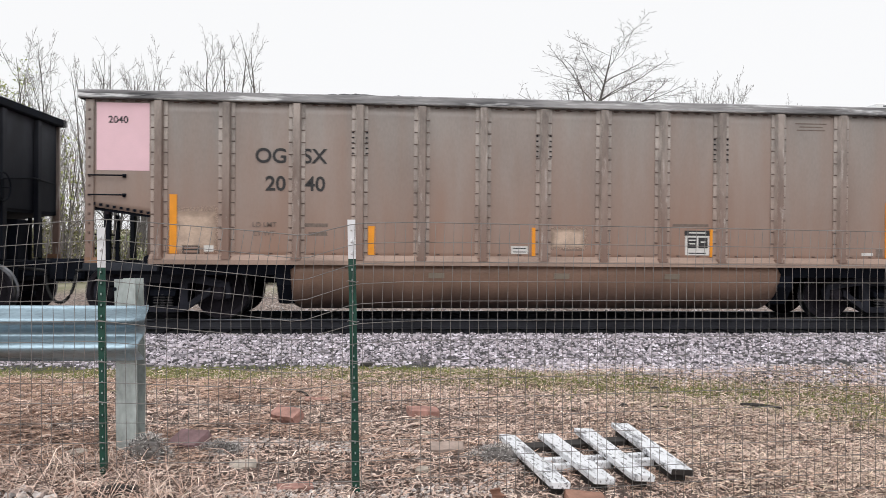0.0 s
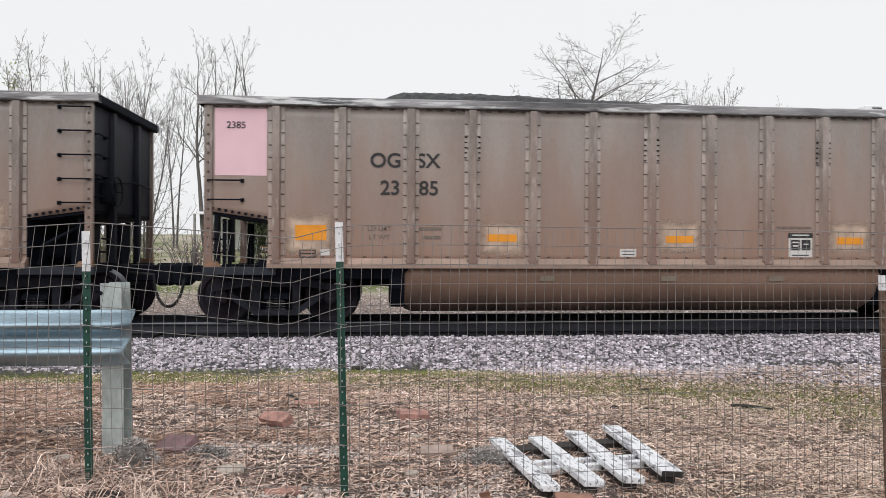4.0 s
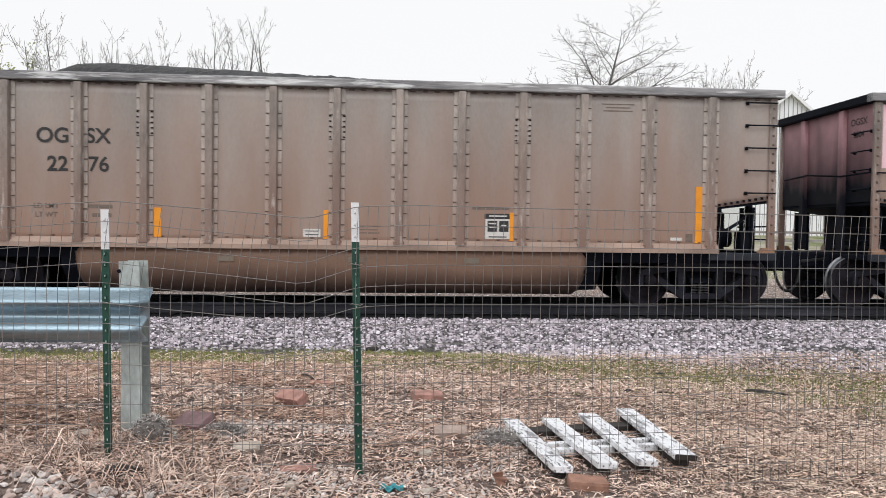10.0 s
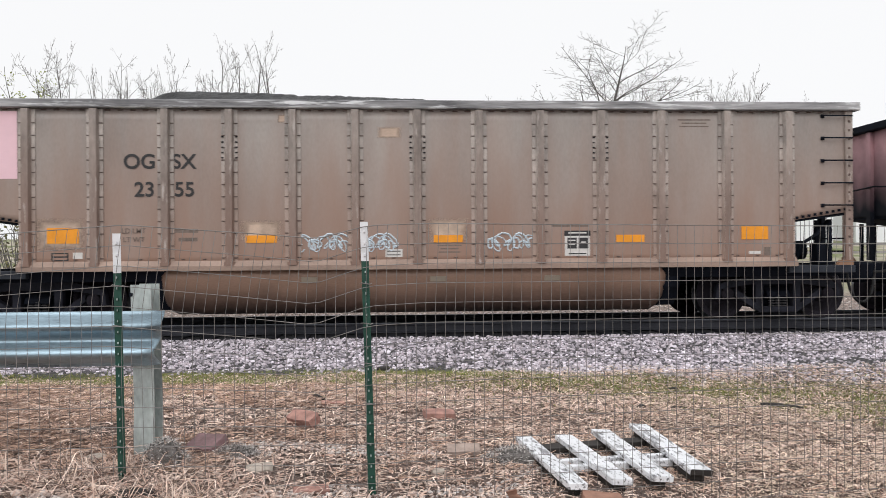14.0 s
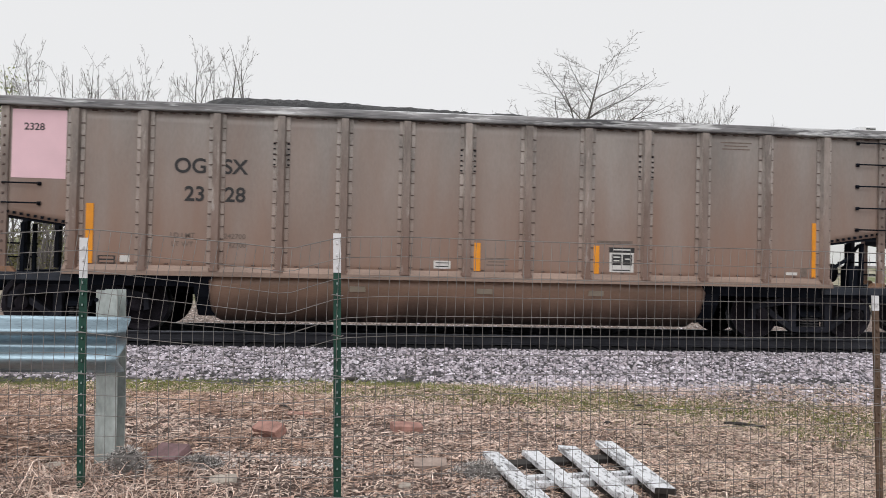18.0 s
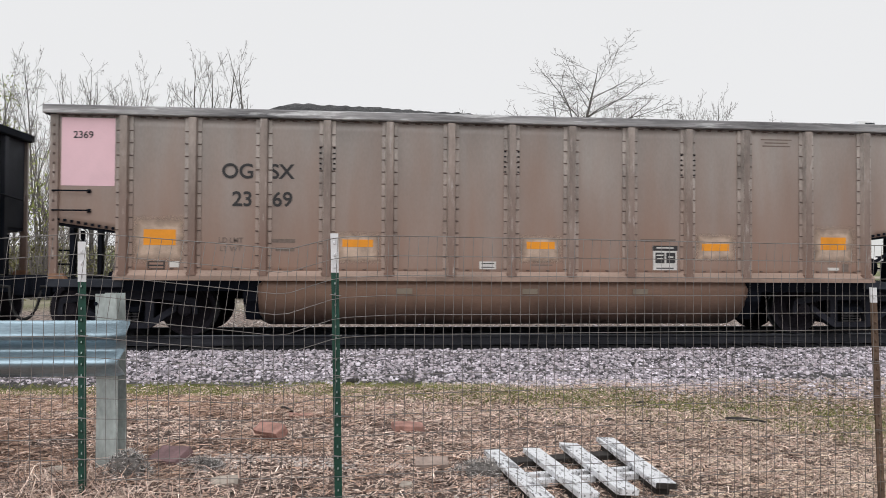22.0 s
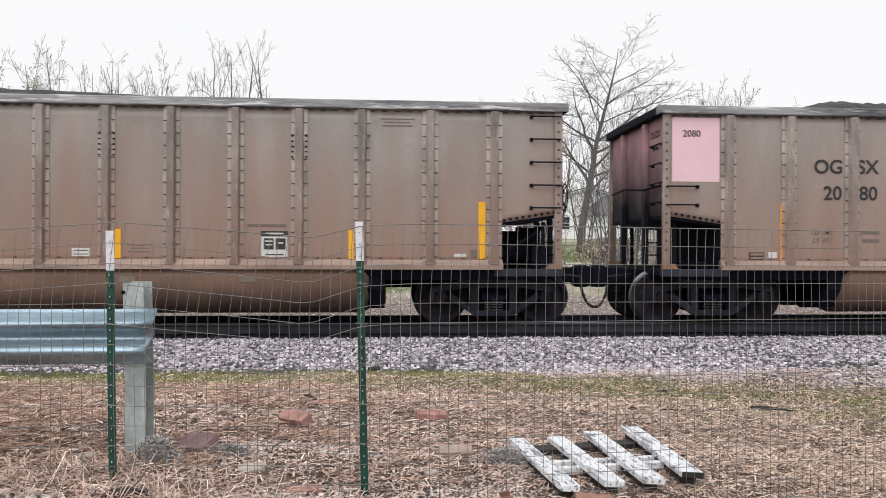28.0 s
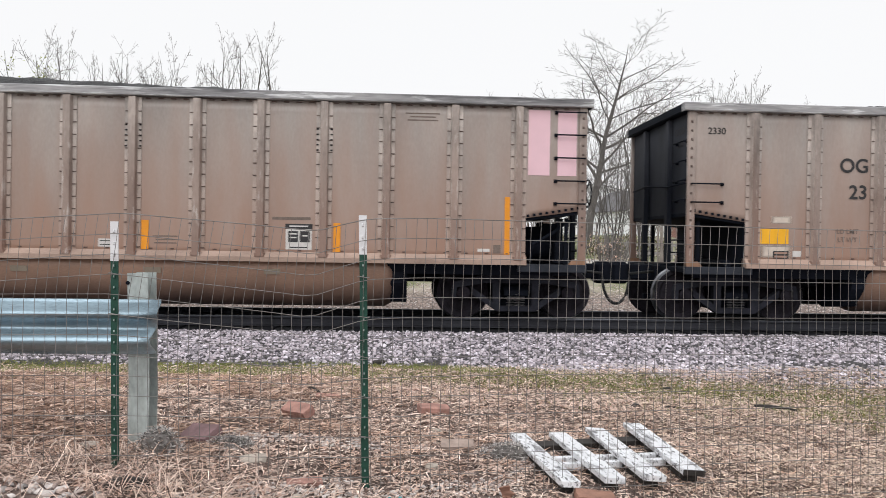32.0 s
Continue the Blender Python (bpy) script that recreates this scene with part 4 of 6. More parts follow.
def dress(car, number, marks, paint, big=None, patches=None, pink=True, rear_pink=False, white_rib=False, load=None):
    """The numbers, stripes, labels and stains that set one car apart."""
    half = (number[:2], number[2:]) if number else None
    if pink:
        plate(car, "pink_panel", 0.575, 2.985, 0.82, 1.08, PINK, 0.003, "plain pink painted panel")
    if rear_pink:
        plate(car, "pink_panel", BODY - 0.8, 2.985, 0.36, 1.08, PINK, 0.003)
        plate(car, "pink_panel", BODY - 0.33, 2.985, 0.32, 1.08, PINK, 0.003)
    for x, n in ((2.9, "OG"), (3.6, "SX")):
        write(car, n, x, 2.71, 0.33)
    if half:
        write(car, number, 0.5, 3.25, 0.155, y=-SIDE - 0.007, bold=0.002)
        write(car, half[0], 2.975, 2.26, 0.33)
        write(car, half[1], 3.61, 2.26, 0.33)
        m = pose(0.055, -1.02, 3.3, 90, 0, -90)
        part("lettering", lettering("OGSX", 0.17, LETTER, 0.002), car, at=m)
        part("lettering", lettering(number, 0.15, LETTER, 0.002), car, at=pose(0.055, -1.02, 3.08, 90, 0, -90))
    else:
        for x, z, w in ((0.5, 3.25, 0.32), (2.975, 2.26, 0.33), (3.61, 2.26, 0.33)):
            plate(car, "number_bar", x, z, w, 0.1 if z > 3 else 0.22, LETTER, 0.008)
    if load:
        write(car, "LD LMT", 2.8, 1.6, 0.115, GHOST, 0.001)
        write(car, "LT WT", 2.8, 1.46, 0.115, GHOST, 0.001)
        write(car, load[0], 3.62, 1.6, 0.115, GHOST, 0.001)
        write(car, load[1], 3.66, 1.46, 0.115, GHOST, 0.001)
    else:
        write(car, "LD LMT", 2.8, 1.6, 0.115, GHOST, 0.001)
        write(car, "LT WT", 2.8, 1.46, 0.115, GHOST, 0.001)
        for x, z, w in ((3.62, 1.6, 0.4), (3.66, 1.46, 0.3)):
            plate(car, "stencil_bar", x, z, w, 0.06, GHOST, 0.002)
    for k in range(3):
        plate(car, "stencil_bar", rib_x(11, 0.58), 3.42 - k * 0.055, (0.56, 0.42, 0.5)[k], 0.02, GHOST, 0.002)
        plate(car, "stencil_bar", rib_x(7, 0.52), 1.34 - k * 0.055, (0.4, 0.3, 0.36)[k], 0.02, GHOST, 0.002)
    plate(car, "stencil_bar", rib_x(9, 0.5), 1.66, 0.62, 0.045, GHOST, 0.002)
    for x, kind in marks:
        tall = kind == "T"
        plate(car, "reflective_stripe", x, 1.6 if tall else 1.36, 0.115, 0.95 if tall else 0.47, paint, 0.0145, "upright reflective stripe")
    for x, z, w, h in patches or ():
        plate(car, "cleaned_patch", x, z, w, h, patches_paint(car), 0.0025, "patch of cleaned pale paint")
    for x, z, w, h in big or ():
        plate(car, "reflective_block", x, z, w, h, paint, 0.006, "flat reflective block")
    # data panel, white tag, and the small framed consolidated stencil
    x = rib_x(9, 0.62)
    plate(car, "data_panel", x, 1.32, 0.42, 0.33, LABEL, 0.004, "white-framed black data panel")
    for dx, dz, w, h in ((0.0, 0.21, 0.44, 0.085), (-0.09, 0.045, 0.16, 0.18), (0.1, 0.045, 0.16, 0.18)):
        plate(car, "data_field", x + dx, 1.32 + dz, w, h, LETTER, 0.007)
    for dx, dz, w in ((-0.09, 0.09, 0.12), (-0.09, 0.03, 0.1), (0.1, 0.06, 0.08), (0, 0.215, 0.3)):
        plate(car, "data_bar", x + dx, 1.32 + dz, w, 0.022, LABEL, 0.009)
    plate(car, "data_bar", x, 1.19, 0.3, 0.018, LETTER, 0.007)
    plate(car, "label_plate", rib_x(6, 0.62), 1.22, 0.28, 0.13, LABEL, 0.004, "small white label")
    for k in (-1, 1):
        plate(car, "label_bar", rib_x(6, 0.62), 1.22 + k * 0.03, 0.22, 0.014, LETTER, 0.006)
    plate(car, "framed_stencil", rib_x(1, 0.5), 1.19, 0.27, 0.13, LETTER, 0.003, "small framed stencil")
    for k in (-1, 1):
        plate(car, "stencil_field", rib_x(1, 0.5), 1.19 + k * 0.03, 0.22, 0.035, PAINT, 0.0045)
    plate(car, "tag", rib_x(1, 0.78), 1.21, 0.15, 0.1, LABEL, 0.003, "pale tag")
    plate(car, "tag", rib_x(12, 0.5), 1.19, 0.2, 0.05, LABEL, 0.004)
    plate(car, "tag", rib_x(12, 0.72), 1.21, 0.12, 0.14, GHOST, 0.003)


def patches_paint(car):
    return PALEPAINT if car.get("primer") else BAREPAINT


TUB_TAGS = Shape().box(-0.13, 0.13, -0.006, 0.004, -0.045, 0.045).mesh("tub_tag", TUBGREY)

# number, stripes as (rib, offset, kind), paint, extra
LAST = (13, -0.18, "T")
FLEET = []
FLEET.append((None, [(1, 0.24, "T"), (4, 0.2, "S"), (7, 0.18, "S"), (10, -0.12, "S"), LAST], ORANGE, {}))
FLEET.append(("2040", [(1, 0.22, "T"), (4, 0.2, "S"), (7, -0.13, "S"), (10, -0.12, "S"), LAST], ORANGE, {"bare": [(1, 0.55, 1.5, 0.9, 0.8), (7, 0.4, 1.42, 0.75, 0.4)]}))
FLEET.append(("2172", [(1, 0.25, "T"), (4, 0.22, "S"), (7, 0.2, "S"), (10, -0.11, "S"), LAST], ORANGE, {}))
FLEET.append(("2132", "blocks", ORANGE, {"bare": [(1, 0.55, 1.6, 0.95, 0.85), (4, 0.55, 1.6, 0.95, 0.85), (7, 0.5, 1.6, 0.95, 0.85), (10, 0.5, 1.55, 0.95, 0.8), (12, 0.5, 1.6, 0.95, 0.85)]}))
FLEET.append(("2385", "blocks", ORANGE, {"bare": [(1, 0.52, 1.5, 0.95, 0.75), (4, 0.52, 1.45, 0.95, 0.6), (7, 0.5, 1.5, 0.95, 0.6), (10, 0.5, 1.5, 0.95, 0.6), (12, 0.5, 1.5, 0.95, 0.75)]}))
FLEET.append(("2367", [(1, 0.27, "T"), (4, -0.11, "S"), (7, -0.17, "S"), (10, -0.12, "S"), LAST], YELLOW, {"white": True, "tub": TUBGREY}))
FLEET.append(("2191", "blocks", YELLOW, {"raise": -0.03, "primer": [(1, 0.55, 1.5, 0.8, 0.6), (4, 0.55, 1.42, 0.75, 0.5), (7, 0.5, 1.42, 0.75, 0.5), (10, 0.5, 1.42, 0.7, 0.5), (12, 0.5, 1.48, 0.72, 0.55)]}))
FLEET.append(("2240", [(1, 0.25, "T"), (4, -0.11, "S"), (7, -0.15, "S"), (10, -0.15, "S"), LAST], ORANGE, {}))
FLEET.append(("2276", [(1, 0.25, "T"), (4, 0.2, "S"), (7, -0.15, "S"), (10, -0.14, "S"), LAST], ORANGE, {}))
FLEET.append(("2304", "blocks", ORANGE, {"raise": 0.03}))
FLEET.append(("2124", [(1, 0.25, "T"), (4, 0.2, "S"), (7, 0.18, "S"), (10, -0.12, "S"), LAST], ORANGE, {}))
FLEET.append(("2355", "blocks", ORANGE, {"bare": [(1, 0.5, 1.55, 0.85, 0.55), (7, 0.5, 1.6, 0.7, 0.4), (4, 0.5, 1.6, 0.7, 0.35), (6, 0.55, 3.2, 0.42, 0.2), (4, 0.85, 3.42, 0.16, 0.14)], "spray": True}))
FLEET.append(("2127", "low", YELLOW, {}))
FLEET.append(("2161", [(1, 0.2, "T"), (4, 0.19, "S"), (7, 0.18, "S"), (10, 0.15, "S"), LAST], ORANGE, {"load": ("242800", "42200")}))
FLEET.append(("2328", [(1, 0.23, "T"), (7, 0.18, "S"), (9, 0.17, "S"), (13, -0.14, "T")], ORANGE, {"load": ("242700", "42300")}))
FLEET.append(("2244", [(1, 0.2, "T"), (4, 0.17, "S"), (7, 0.16, "S"), (10, -0.13, "S"), LAST], FADED, {}))
FLEET.append(("2246", [(1, 0.2, "T"), (4, 0.19, "S"), (7, -0.12, "S"), (10, -0.11, "S"), LAST], YELLOW, {"load": ("242800", "42200")}))
FLEET.append(("2369", "blocks", ORANGE, {"raise": 0.11, "bare": [(1, 0.55, 1.6, 0.95, 0.8), (4, 0.5, 1.5, 0.85, 0.55), (7, 0.5, 1.5, 0.8, 0.5), (10, 0.5, 1.55, 0.8, 0.5), (12, 0.5, 1.6, 0.9, 0.7)]}))
FLEET.append(("2157", [(1, 0.2, "T"), (4, 0.19, "S"), (7, 0.15, "S"), (10, -0.18, "S"), (13, -0.2, "T")], YELLOW, {}))
FLEET.append(("2254", [(1, 0.25, "T"), (4, 0.18, "S"), (7, -0.15, "S"), (10, -0.13, "S"), LAST], ORANGE, {"load": ("242800", "42200")}))
FLEET.append((None, "blocks", ORANGE, {}))
FLEET.append(("2159", [(1, 0.23, "T"), (4, -0.12, "S"), (7, 0.17, "S"), (11, -0.16, "S"), (13, -0.2, "T")], YELLOW, {"load": ("242700", "42300")}))
FLEET.append(("2080", [(2, -0.1, "T"), (4, -0.11, "S"), (7, -0.16, "S"), (10, 0.2, "S"), LAST], ORANGE, {"white": True}))
FLEET.append(("2180", [(1, 0.26, "T"), (4, 0.28, "S"), (7, 0.22, "S"), (10, -0.11, "S"), (13, -0.16, "T")], ORANGE, {}))
FLEET.append(("2301", [(1, 0.28, "T"), (4, 0.28, "S"), (7, 0.2, "S"), (10, 0.22, "S"), (13, -0.16, "T")], ORANGE, {"rear_pink": True}))
FLEET.append(("2330", "blocks", YELLOW, {"plain": True, "raise": -0.03, "slide": -0.17, "primer": [(1, 0.5, 1.78, 0.4, 0.14), (1, 0.4, 1.25, 0.6, 0.25)]}))
BLOCKS = [(1, 0.55, 1.53, 0.5, 0.25), (4, 0.5, 1.46, 0.5, 0.12), (7, 0.5, 1.45, 0.48, 0.12), (10, 0.5, 1.44, 0.48, 0.12), (12, 0.5, 1.52, 0.46, 0.22)]
LOW = [(3, 0.4, 1.2, 0.5, 0.12), (6, 0.62, 1.27, 0.5, 0.12), (9, 1.45, 1.22, 0.48, 0.12), (12, 0.78, 1.45, 0.48, 0.2)]

FADING = {"2040": 0.96, "2172": 1.07, "2132": 0.94, "2367": 0.95, "2191": 1.1, "2304": 1.04, "2328": 0.88, "2244": 0.87, "2246": 0.9, "2369": 0.95, "2157": 1.03, "2301": 1.16, "2330": 1.1, "2161": 0.94}
first_car = build_car()
CARS = [first_car] + [copy_thing(first_car, pose(0, 0, 0)) for _ in FLEET[1:]]
for n, (car, (number, marks, paint, extra)) in enumerate(zip(CARS, FLEET)):
    blocks = {"blocks": BLOCKS, "low": LOW}.get(marks) if isinstance(marks, str) else None
    if "primer" in extra:
        car["primer"] = 1
    dress(car, number, [] if blocks else [(rib_x(r, o), k) for r, o, k in marks], paint,
          big=[(rib_x(r, o + extra.get("slide", 0)), z + extra.get("raise", 0), w, h) for r, o, z, w, h in blocks or ()],
          patches=[(rib_x(r, o), z, w, h) for r, o, z, w, h in extra.get("bare", extra.get("primer", ()))],
          pink=not extra.get("plain"), rear_pink=extra.get("rear_pink"), load=extra.get("load"))
    if "primer" in car:
        del car["primer"]
    part("coal_load", COALS[{1: 0, 5: 2, 15: 0, 23: 0}.get(n, n % 5)], car, "black coal heaped above the sides")
    for x in (5.6, 7.7, 9.6):
        part("tub_tag", TUB_TAGS, car, at=pose(x, -1.487, 0.79, 14, 0, 0))
    near = [o for o in car.children if o.name.split(".")[0] == "rib" and o.matrix_basis.translation.y < 0]
    if extra.get("white"):
        near[6].data = RIB_WHITE
        tagged(near[6], "rib repainted white")
    if extra.get("plain"):
        for o in car.children:
            if o.name.split(".")[0] in ("end_sheet", "end_post") and o.matrix_basis.translation.length < 1e-6 and o.data.materials[0] == PINKEND:
                o.data = o.data.copy()
                o.data.materials[0] = SOOT
                tagged(o, "soot-black end sheet" if o.name.startswith("end_sheet") else "")
    if extra.get("tub"):
        for o in car.children:
            if o.name.split(".")[0] == "tub":
                o.data = o.data.copy()
                o.data.materials[0] = extra["tub"]
    if extra.get("spray"):
        for r, o, w in ((5, 0.5, 0.8), (6, 0.35, 0.6), (8, 0.5, 0.8)):
            s = Shape()
            rr = random.Random(r)
            for k in range(2):
                pts = []
                for q in range(70):
                    u = q / 69
                    turn = u * math.tau * (5 + k) + r * 1.7
                    big = 0.09 + 0.05 * math.sin(u * 17 + r + k * 2)
                    pts.append((w * (u - 0.5) + big * 0.8 * math.sin(turn), -0.001 - 0.0015 * (q % 2), big * math.cos(turn + 0.6 * math.sin(u * 9)) - 0.03 * k + rr.uniform(-0.008, 0.008)))
                s.tube(pts, 0.0145 - 0.004 * k, 4)
            part("spray_scrawl", s.mesh("spray_scrawl", GRAFFITI), car, "pale blue sprayed scrawl", at=pose(rib_x(r, o), -SIDE - 0.002, 1.4))
    tone = FADING.get(number, 1.0)
    for o in car.children:
        o.color = (tone, tone, tone, 1)
    if number:
        tagged(car, "tan riveted coal gondola numbered %s, heaped with coal" % number)

# ---- wire fence in front ----
FENCE = [(-4.6, 3.7), (-1.445, 3.75), (-0.178, 3.72), (2.96, 4.08), (6.5, 4.5)]
TOP = 1.41


def fence_y(x):
    return float(np.interp(x, [p[0] for p in FENCE], [p[1] for p in FENCE]))


def sag(x, z):
    """How far the slack wire hangs down at x, for a wire that belongs at height z."""
    dip = float(np.interp(x, [-3.2, -2.3, -1.445, -0.45, -0.178, 0.1], [0.05, 0.1, 0.0, 1.0, 0.12, 0.0]))
    slack = float(np.interp(z, [0.35, 0.65, 0.95, 1.2, 1.32, 1.41], [0.0, 0.05, 0.105, 0.1, 0.09, 0.075]))
    left = float(np.interp(x, [-3.2, -2.2, -1.445, -1.3], [0.02, 0.05, 0.0, 0.0])) * (z > 1.1)
    return dip * slack + left + 0.018 * ramp01(x, 0.2, 3.0) * (z / 1.4)


def fence_point(x, z):
    lean = 0.05 * ramp01(z, 1.0, 1.41) * float(np.interp(x, [-3, -1.4, -0.8, -0.3, 0], [0.6, 1, 1.4, 0.3, 0.25]))
    lean += 0.012 * noise.noise((x * 3, z * 2, 5))
    return (x + lean, fence_y(x) + 0.012 * noise.noise((x * 2, z * 3, 1)), z - sag(x, z))


fence = thing("wire_fence", "sagging grey welded wire fence on steel posts", "fence")
ZS = [TOP - 0.1016 * k for k in range(16)]
for k, z in enumerate(ZS):
    s = Shape()
    pts = [fence_point(x, z) for x in np.arange(-4.2, 6.3, 0.07)]
    s.tube(pts, 0.0018 if k else 0.0024, 4)
    part("line_wire", s.mesh("line_wire", WIRE, True), fence)
for i in range(206):
    x = -4.2 + i * 0.0508
    s = Shape()
    s.tube([fence_point(x, z) for z in np.linspace(-0.12, TOP, 16 if x < 0.2 else 7)], 0.0016, 3)
    part("stay_wire", s.mesh("stay_wire", WIRE, True), fence)


def t_post(x, y, top, material, tip=True, lean=0.0, label=""):
    g = ground_z(x, y)
    ob = thing("fence_post", label, "fence post", "posts of the fence", (x, y + 0.02, g))
    h = top - g
    s = Shape()
    flange = [(-0.019, 0.0), (0.019, 0.0), (0.019, 0.005), (0.003, 0.007), (0.003, 0.034), (-0.003, 0.034), (-0.003, 0.007), (-0.019, 0.005)]
    band = 0.2 if tip is True else float(tip)
    cut = h - band
    s.loft([[(a + lean * z, b, z) for a, b in flange] for z in (-0.3, cut)])
    for k in range(int(cut / 0.055)):
        z = 0.04 + k * 0.055
        s.add([(lean * z + a, b, z + c) for a, b, c in ((-0.005, 0, -0.009), (0.005, 0, -0.009), (0.005, 0, 0.009), (-0.005, 0, 0.009), (-0.003, -0.009, -0.004), (0.003, -0.009, -0.004), (0.003, -0.009, 0.006), (-0.003, -0.009, 0.006))],
              [(4, 5, 6, 7), (0, 1, 5, 4), (1, 2, 6, 5), (2, 3, 7, 6), (3, 0, 4, 7)])
    shaft = s.mesh("shaft", [material, STUD])
    for p in shaft.polygons:
        if p.center.y < -0.0085 and material is GREEN:
            p.material_index = 1
    part("shaft", shaft, ob)
    if tip:
        t = Shape()
        t.loft([[(a * 1.04 + lean * z, b * 1.04 - 0.0006, z) for a, b in flange] for z in (cut, h)])
        for k in range(3 if tip is True else 1):
            z = cut + 0.03 + k * 0.06
            t.add([(lean * z + a, b, z + c) for a, b, c in ((-0.005, 0, -0.009), (0.005, 0, -0.009), (0.005, 0, 0.009), (-0.005, 0, 0.009), (-0.003, -0.009, -0.004), (0.003, -0.009, -0.004), (0.003, -0.009, 0.006), (-0.003, -0.009, 0.006))],
                  [(4, 5, 6, 7), (0, 1, 5, 4), (1, 2, 6, 5), (2, 3, 7, 6), (3, 0, 4, 7)])
        part("tip", t.mesh("tip", POSTWHITE), ob, "white painted tip")
    for k in range(1, 12, 2):
        z = ZS[k] - g
        if 0.05 < z < h - 0.25:
            c = Shape()
            c.tube([(lean * z - 0.03, 0.0, z), (lean * z - 0.02, -0.012, z + 0.004), (lean * z + 0.02, -0.012, z - 0.003), (lean * z + 0.03, 0.0, z)], 0.0022, 4)
            part("wire_clip", c.mesh("wire_clip", WIRE), ob)
    return ob


t_post(-1.42, 3.75, 1.368, GREEN, lean=-0.016, label="green steel fence post with a white tip, in straw")
t_post(-0.16, 3.72, 1.42, GREEN, lean=-0.0245, label="green steel fence post with a white tip holding wire")
t_post(3.036, 4.08, 1.14, OLDWOOD, tip=0.09, lean=-0.039, label="short rusted brown fence post with a pale tip")

# ---- guardrail ----
guard = thing("guardrail", "galvanised corrugated guardrail on steel posts", "guardrail", at=(0, 4.2, 0))
wave = [(-0.038 * (1 - math.cos(4 * math.pi * u)) * (1 if 0.02 < u < 0.98 else 0.6) + 0.012 * math.cos(2 * math.pi * u), 0.31 * u) for u in np.linspace(0, 1, 41)]
prof = [(a, 0.63 + b) for a, b in wave]
prof += [(a + 0.006, b) for a, b in reversed(prof)]
rings = []
for x in [*np.linspace(-4.9, -1.6, 12), -1.45, -1.4, -1.375]:
    bend = 0.05 * ramp01(x, -1.42, -1.37)
    rings.append([(x + 0.02 * math.sin(b * 16) * (x > -1.4), a + bend, b) for a, b in prof])
part("rail_beam", Shape().loft(rings).mesh("rail_beam", GALV, True), guard, "wet galvanised beam with a cut end")
for x in (-1.49, -3.4):
    g = ground_z(x, 4.35)
    sec = [(-0.075, 0.06), (0.0, 0.06), (0.075, 0.06), (0.075, 0.07), (0.004, 0.07), (0.004, 0.2), (0.075, 0.2), (0.075, 0.21), (-0.075, 0.21), (-0.075, 0.2), (-0.004, 0.2), (-0.004, 0.07), (-0.075, 0.07)]
    s = Shape().loft([[(x + 0.008 + a * 0.76 - 0.015 * (z > 0.5), b, z) for a, b in sec] for z in (g - 0.2, 0.45, 1.085)])
    p = part("post", s.mesh("post", GALVPOST), guard, "weathered galvanised post")
    hole = Shape().lathe_y([(0.011, 0.054), (0.011, 0.06)], x - 0.06, 1.03, 10)
    part("bolt_hole", hole.mesh("bolt_hole", BLACK), guard)
    bolt = Shape().lathe_y([(0.03, 0.012), (0.028, 0.002), (0.012, -0.004)], x + 0.03, 0.785, 12)
    part("bolt", bolt.mesh("bolt", GALVPOST, True), guard)

# ---- white slatted panel lying on the ground ----
panel = thing("slatted_panel", "old white painted wooden slatted panel lying flat", "wooden pallet")
SLATS = (((0.785, 4.75), (0.917, 3.79), 0.108, 0.044), ((1.088, 4.92), (1.194, 3.92), 0.122, 0.02), ((1.38, 5.06), (1.454, 4.03), 0.134, -0.004), ((1.723, 5.29), (1.756, 4.215), 0.136, -0.033))
for i, (a, b, wide, top) in enumerate(SLATS):
    a, b = Vector((*a, 0.0)), Vector((*b, 0.0))
    L = (a - b).length
    tilt = (0.3, -0.6, 0.5, 0.8)[i]
    s = Shape().box(-wide / 2, wide / 2, 0, L, -0.036, 0.0, 0.003)
    ang = math.degrees(math.atan2(a.y - b.y, a.x - b.x)) - 90
    sm = s.mesh("slat", [WHITEWOOD, DARKWOOD])
    # bottom faces, and the last slat's near end, take the dark wood
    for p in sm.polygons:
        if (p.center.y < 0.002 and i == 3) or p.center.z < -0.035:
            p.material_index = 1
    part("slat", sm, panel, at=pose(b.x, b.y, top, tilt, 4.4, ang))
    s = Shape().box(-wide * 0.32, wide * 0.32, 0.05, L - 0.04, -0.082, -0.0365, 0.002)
    part("slat_runner", s.mesh("slat_runner", DARKWOOD), panel, "dark underside", at=pose(b.x, b.y, top, tilt, 4.4, ang))
for (a, b) in (((0.84, 4.33), (1.74, 4.69)), ((0.86, 4.21), (1.74, 4.57))):
    L = math.dist(a, b)
    s = Shape().box(0, L, -0.022, 0.022, -0.045, 0.0, 0.003)
    part("batten", s.mesh("batten", WHITEWOOD), panel, at=pose(a[0], a[1], 0.008, 0, 4.4, math.degrees(math.atan2(b[1] - a[1], b[0] - a[0]))))
for (a, b) in (((0.79, 4.62), (1.72, 5.08)),):
    L = math.dist(a, b)
    s = Shape().box(0, L, -0.06, 0.06, -0.09, 0.0, 0.004)
    part("batten", s.mesh("batten", DARKWOOD), panel, "dark batten", at=pose(a[0], a[1], 0.006, 0, 4.4, math.degrees(math.atan2(b[1] - a[1], b[0] - a[0]))))

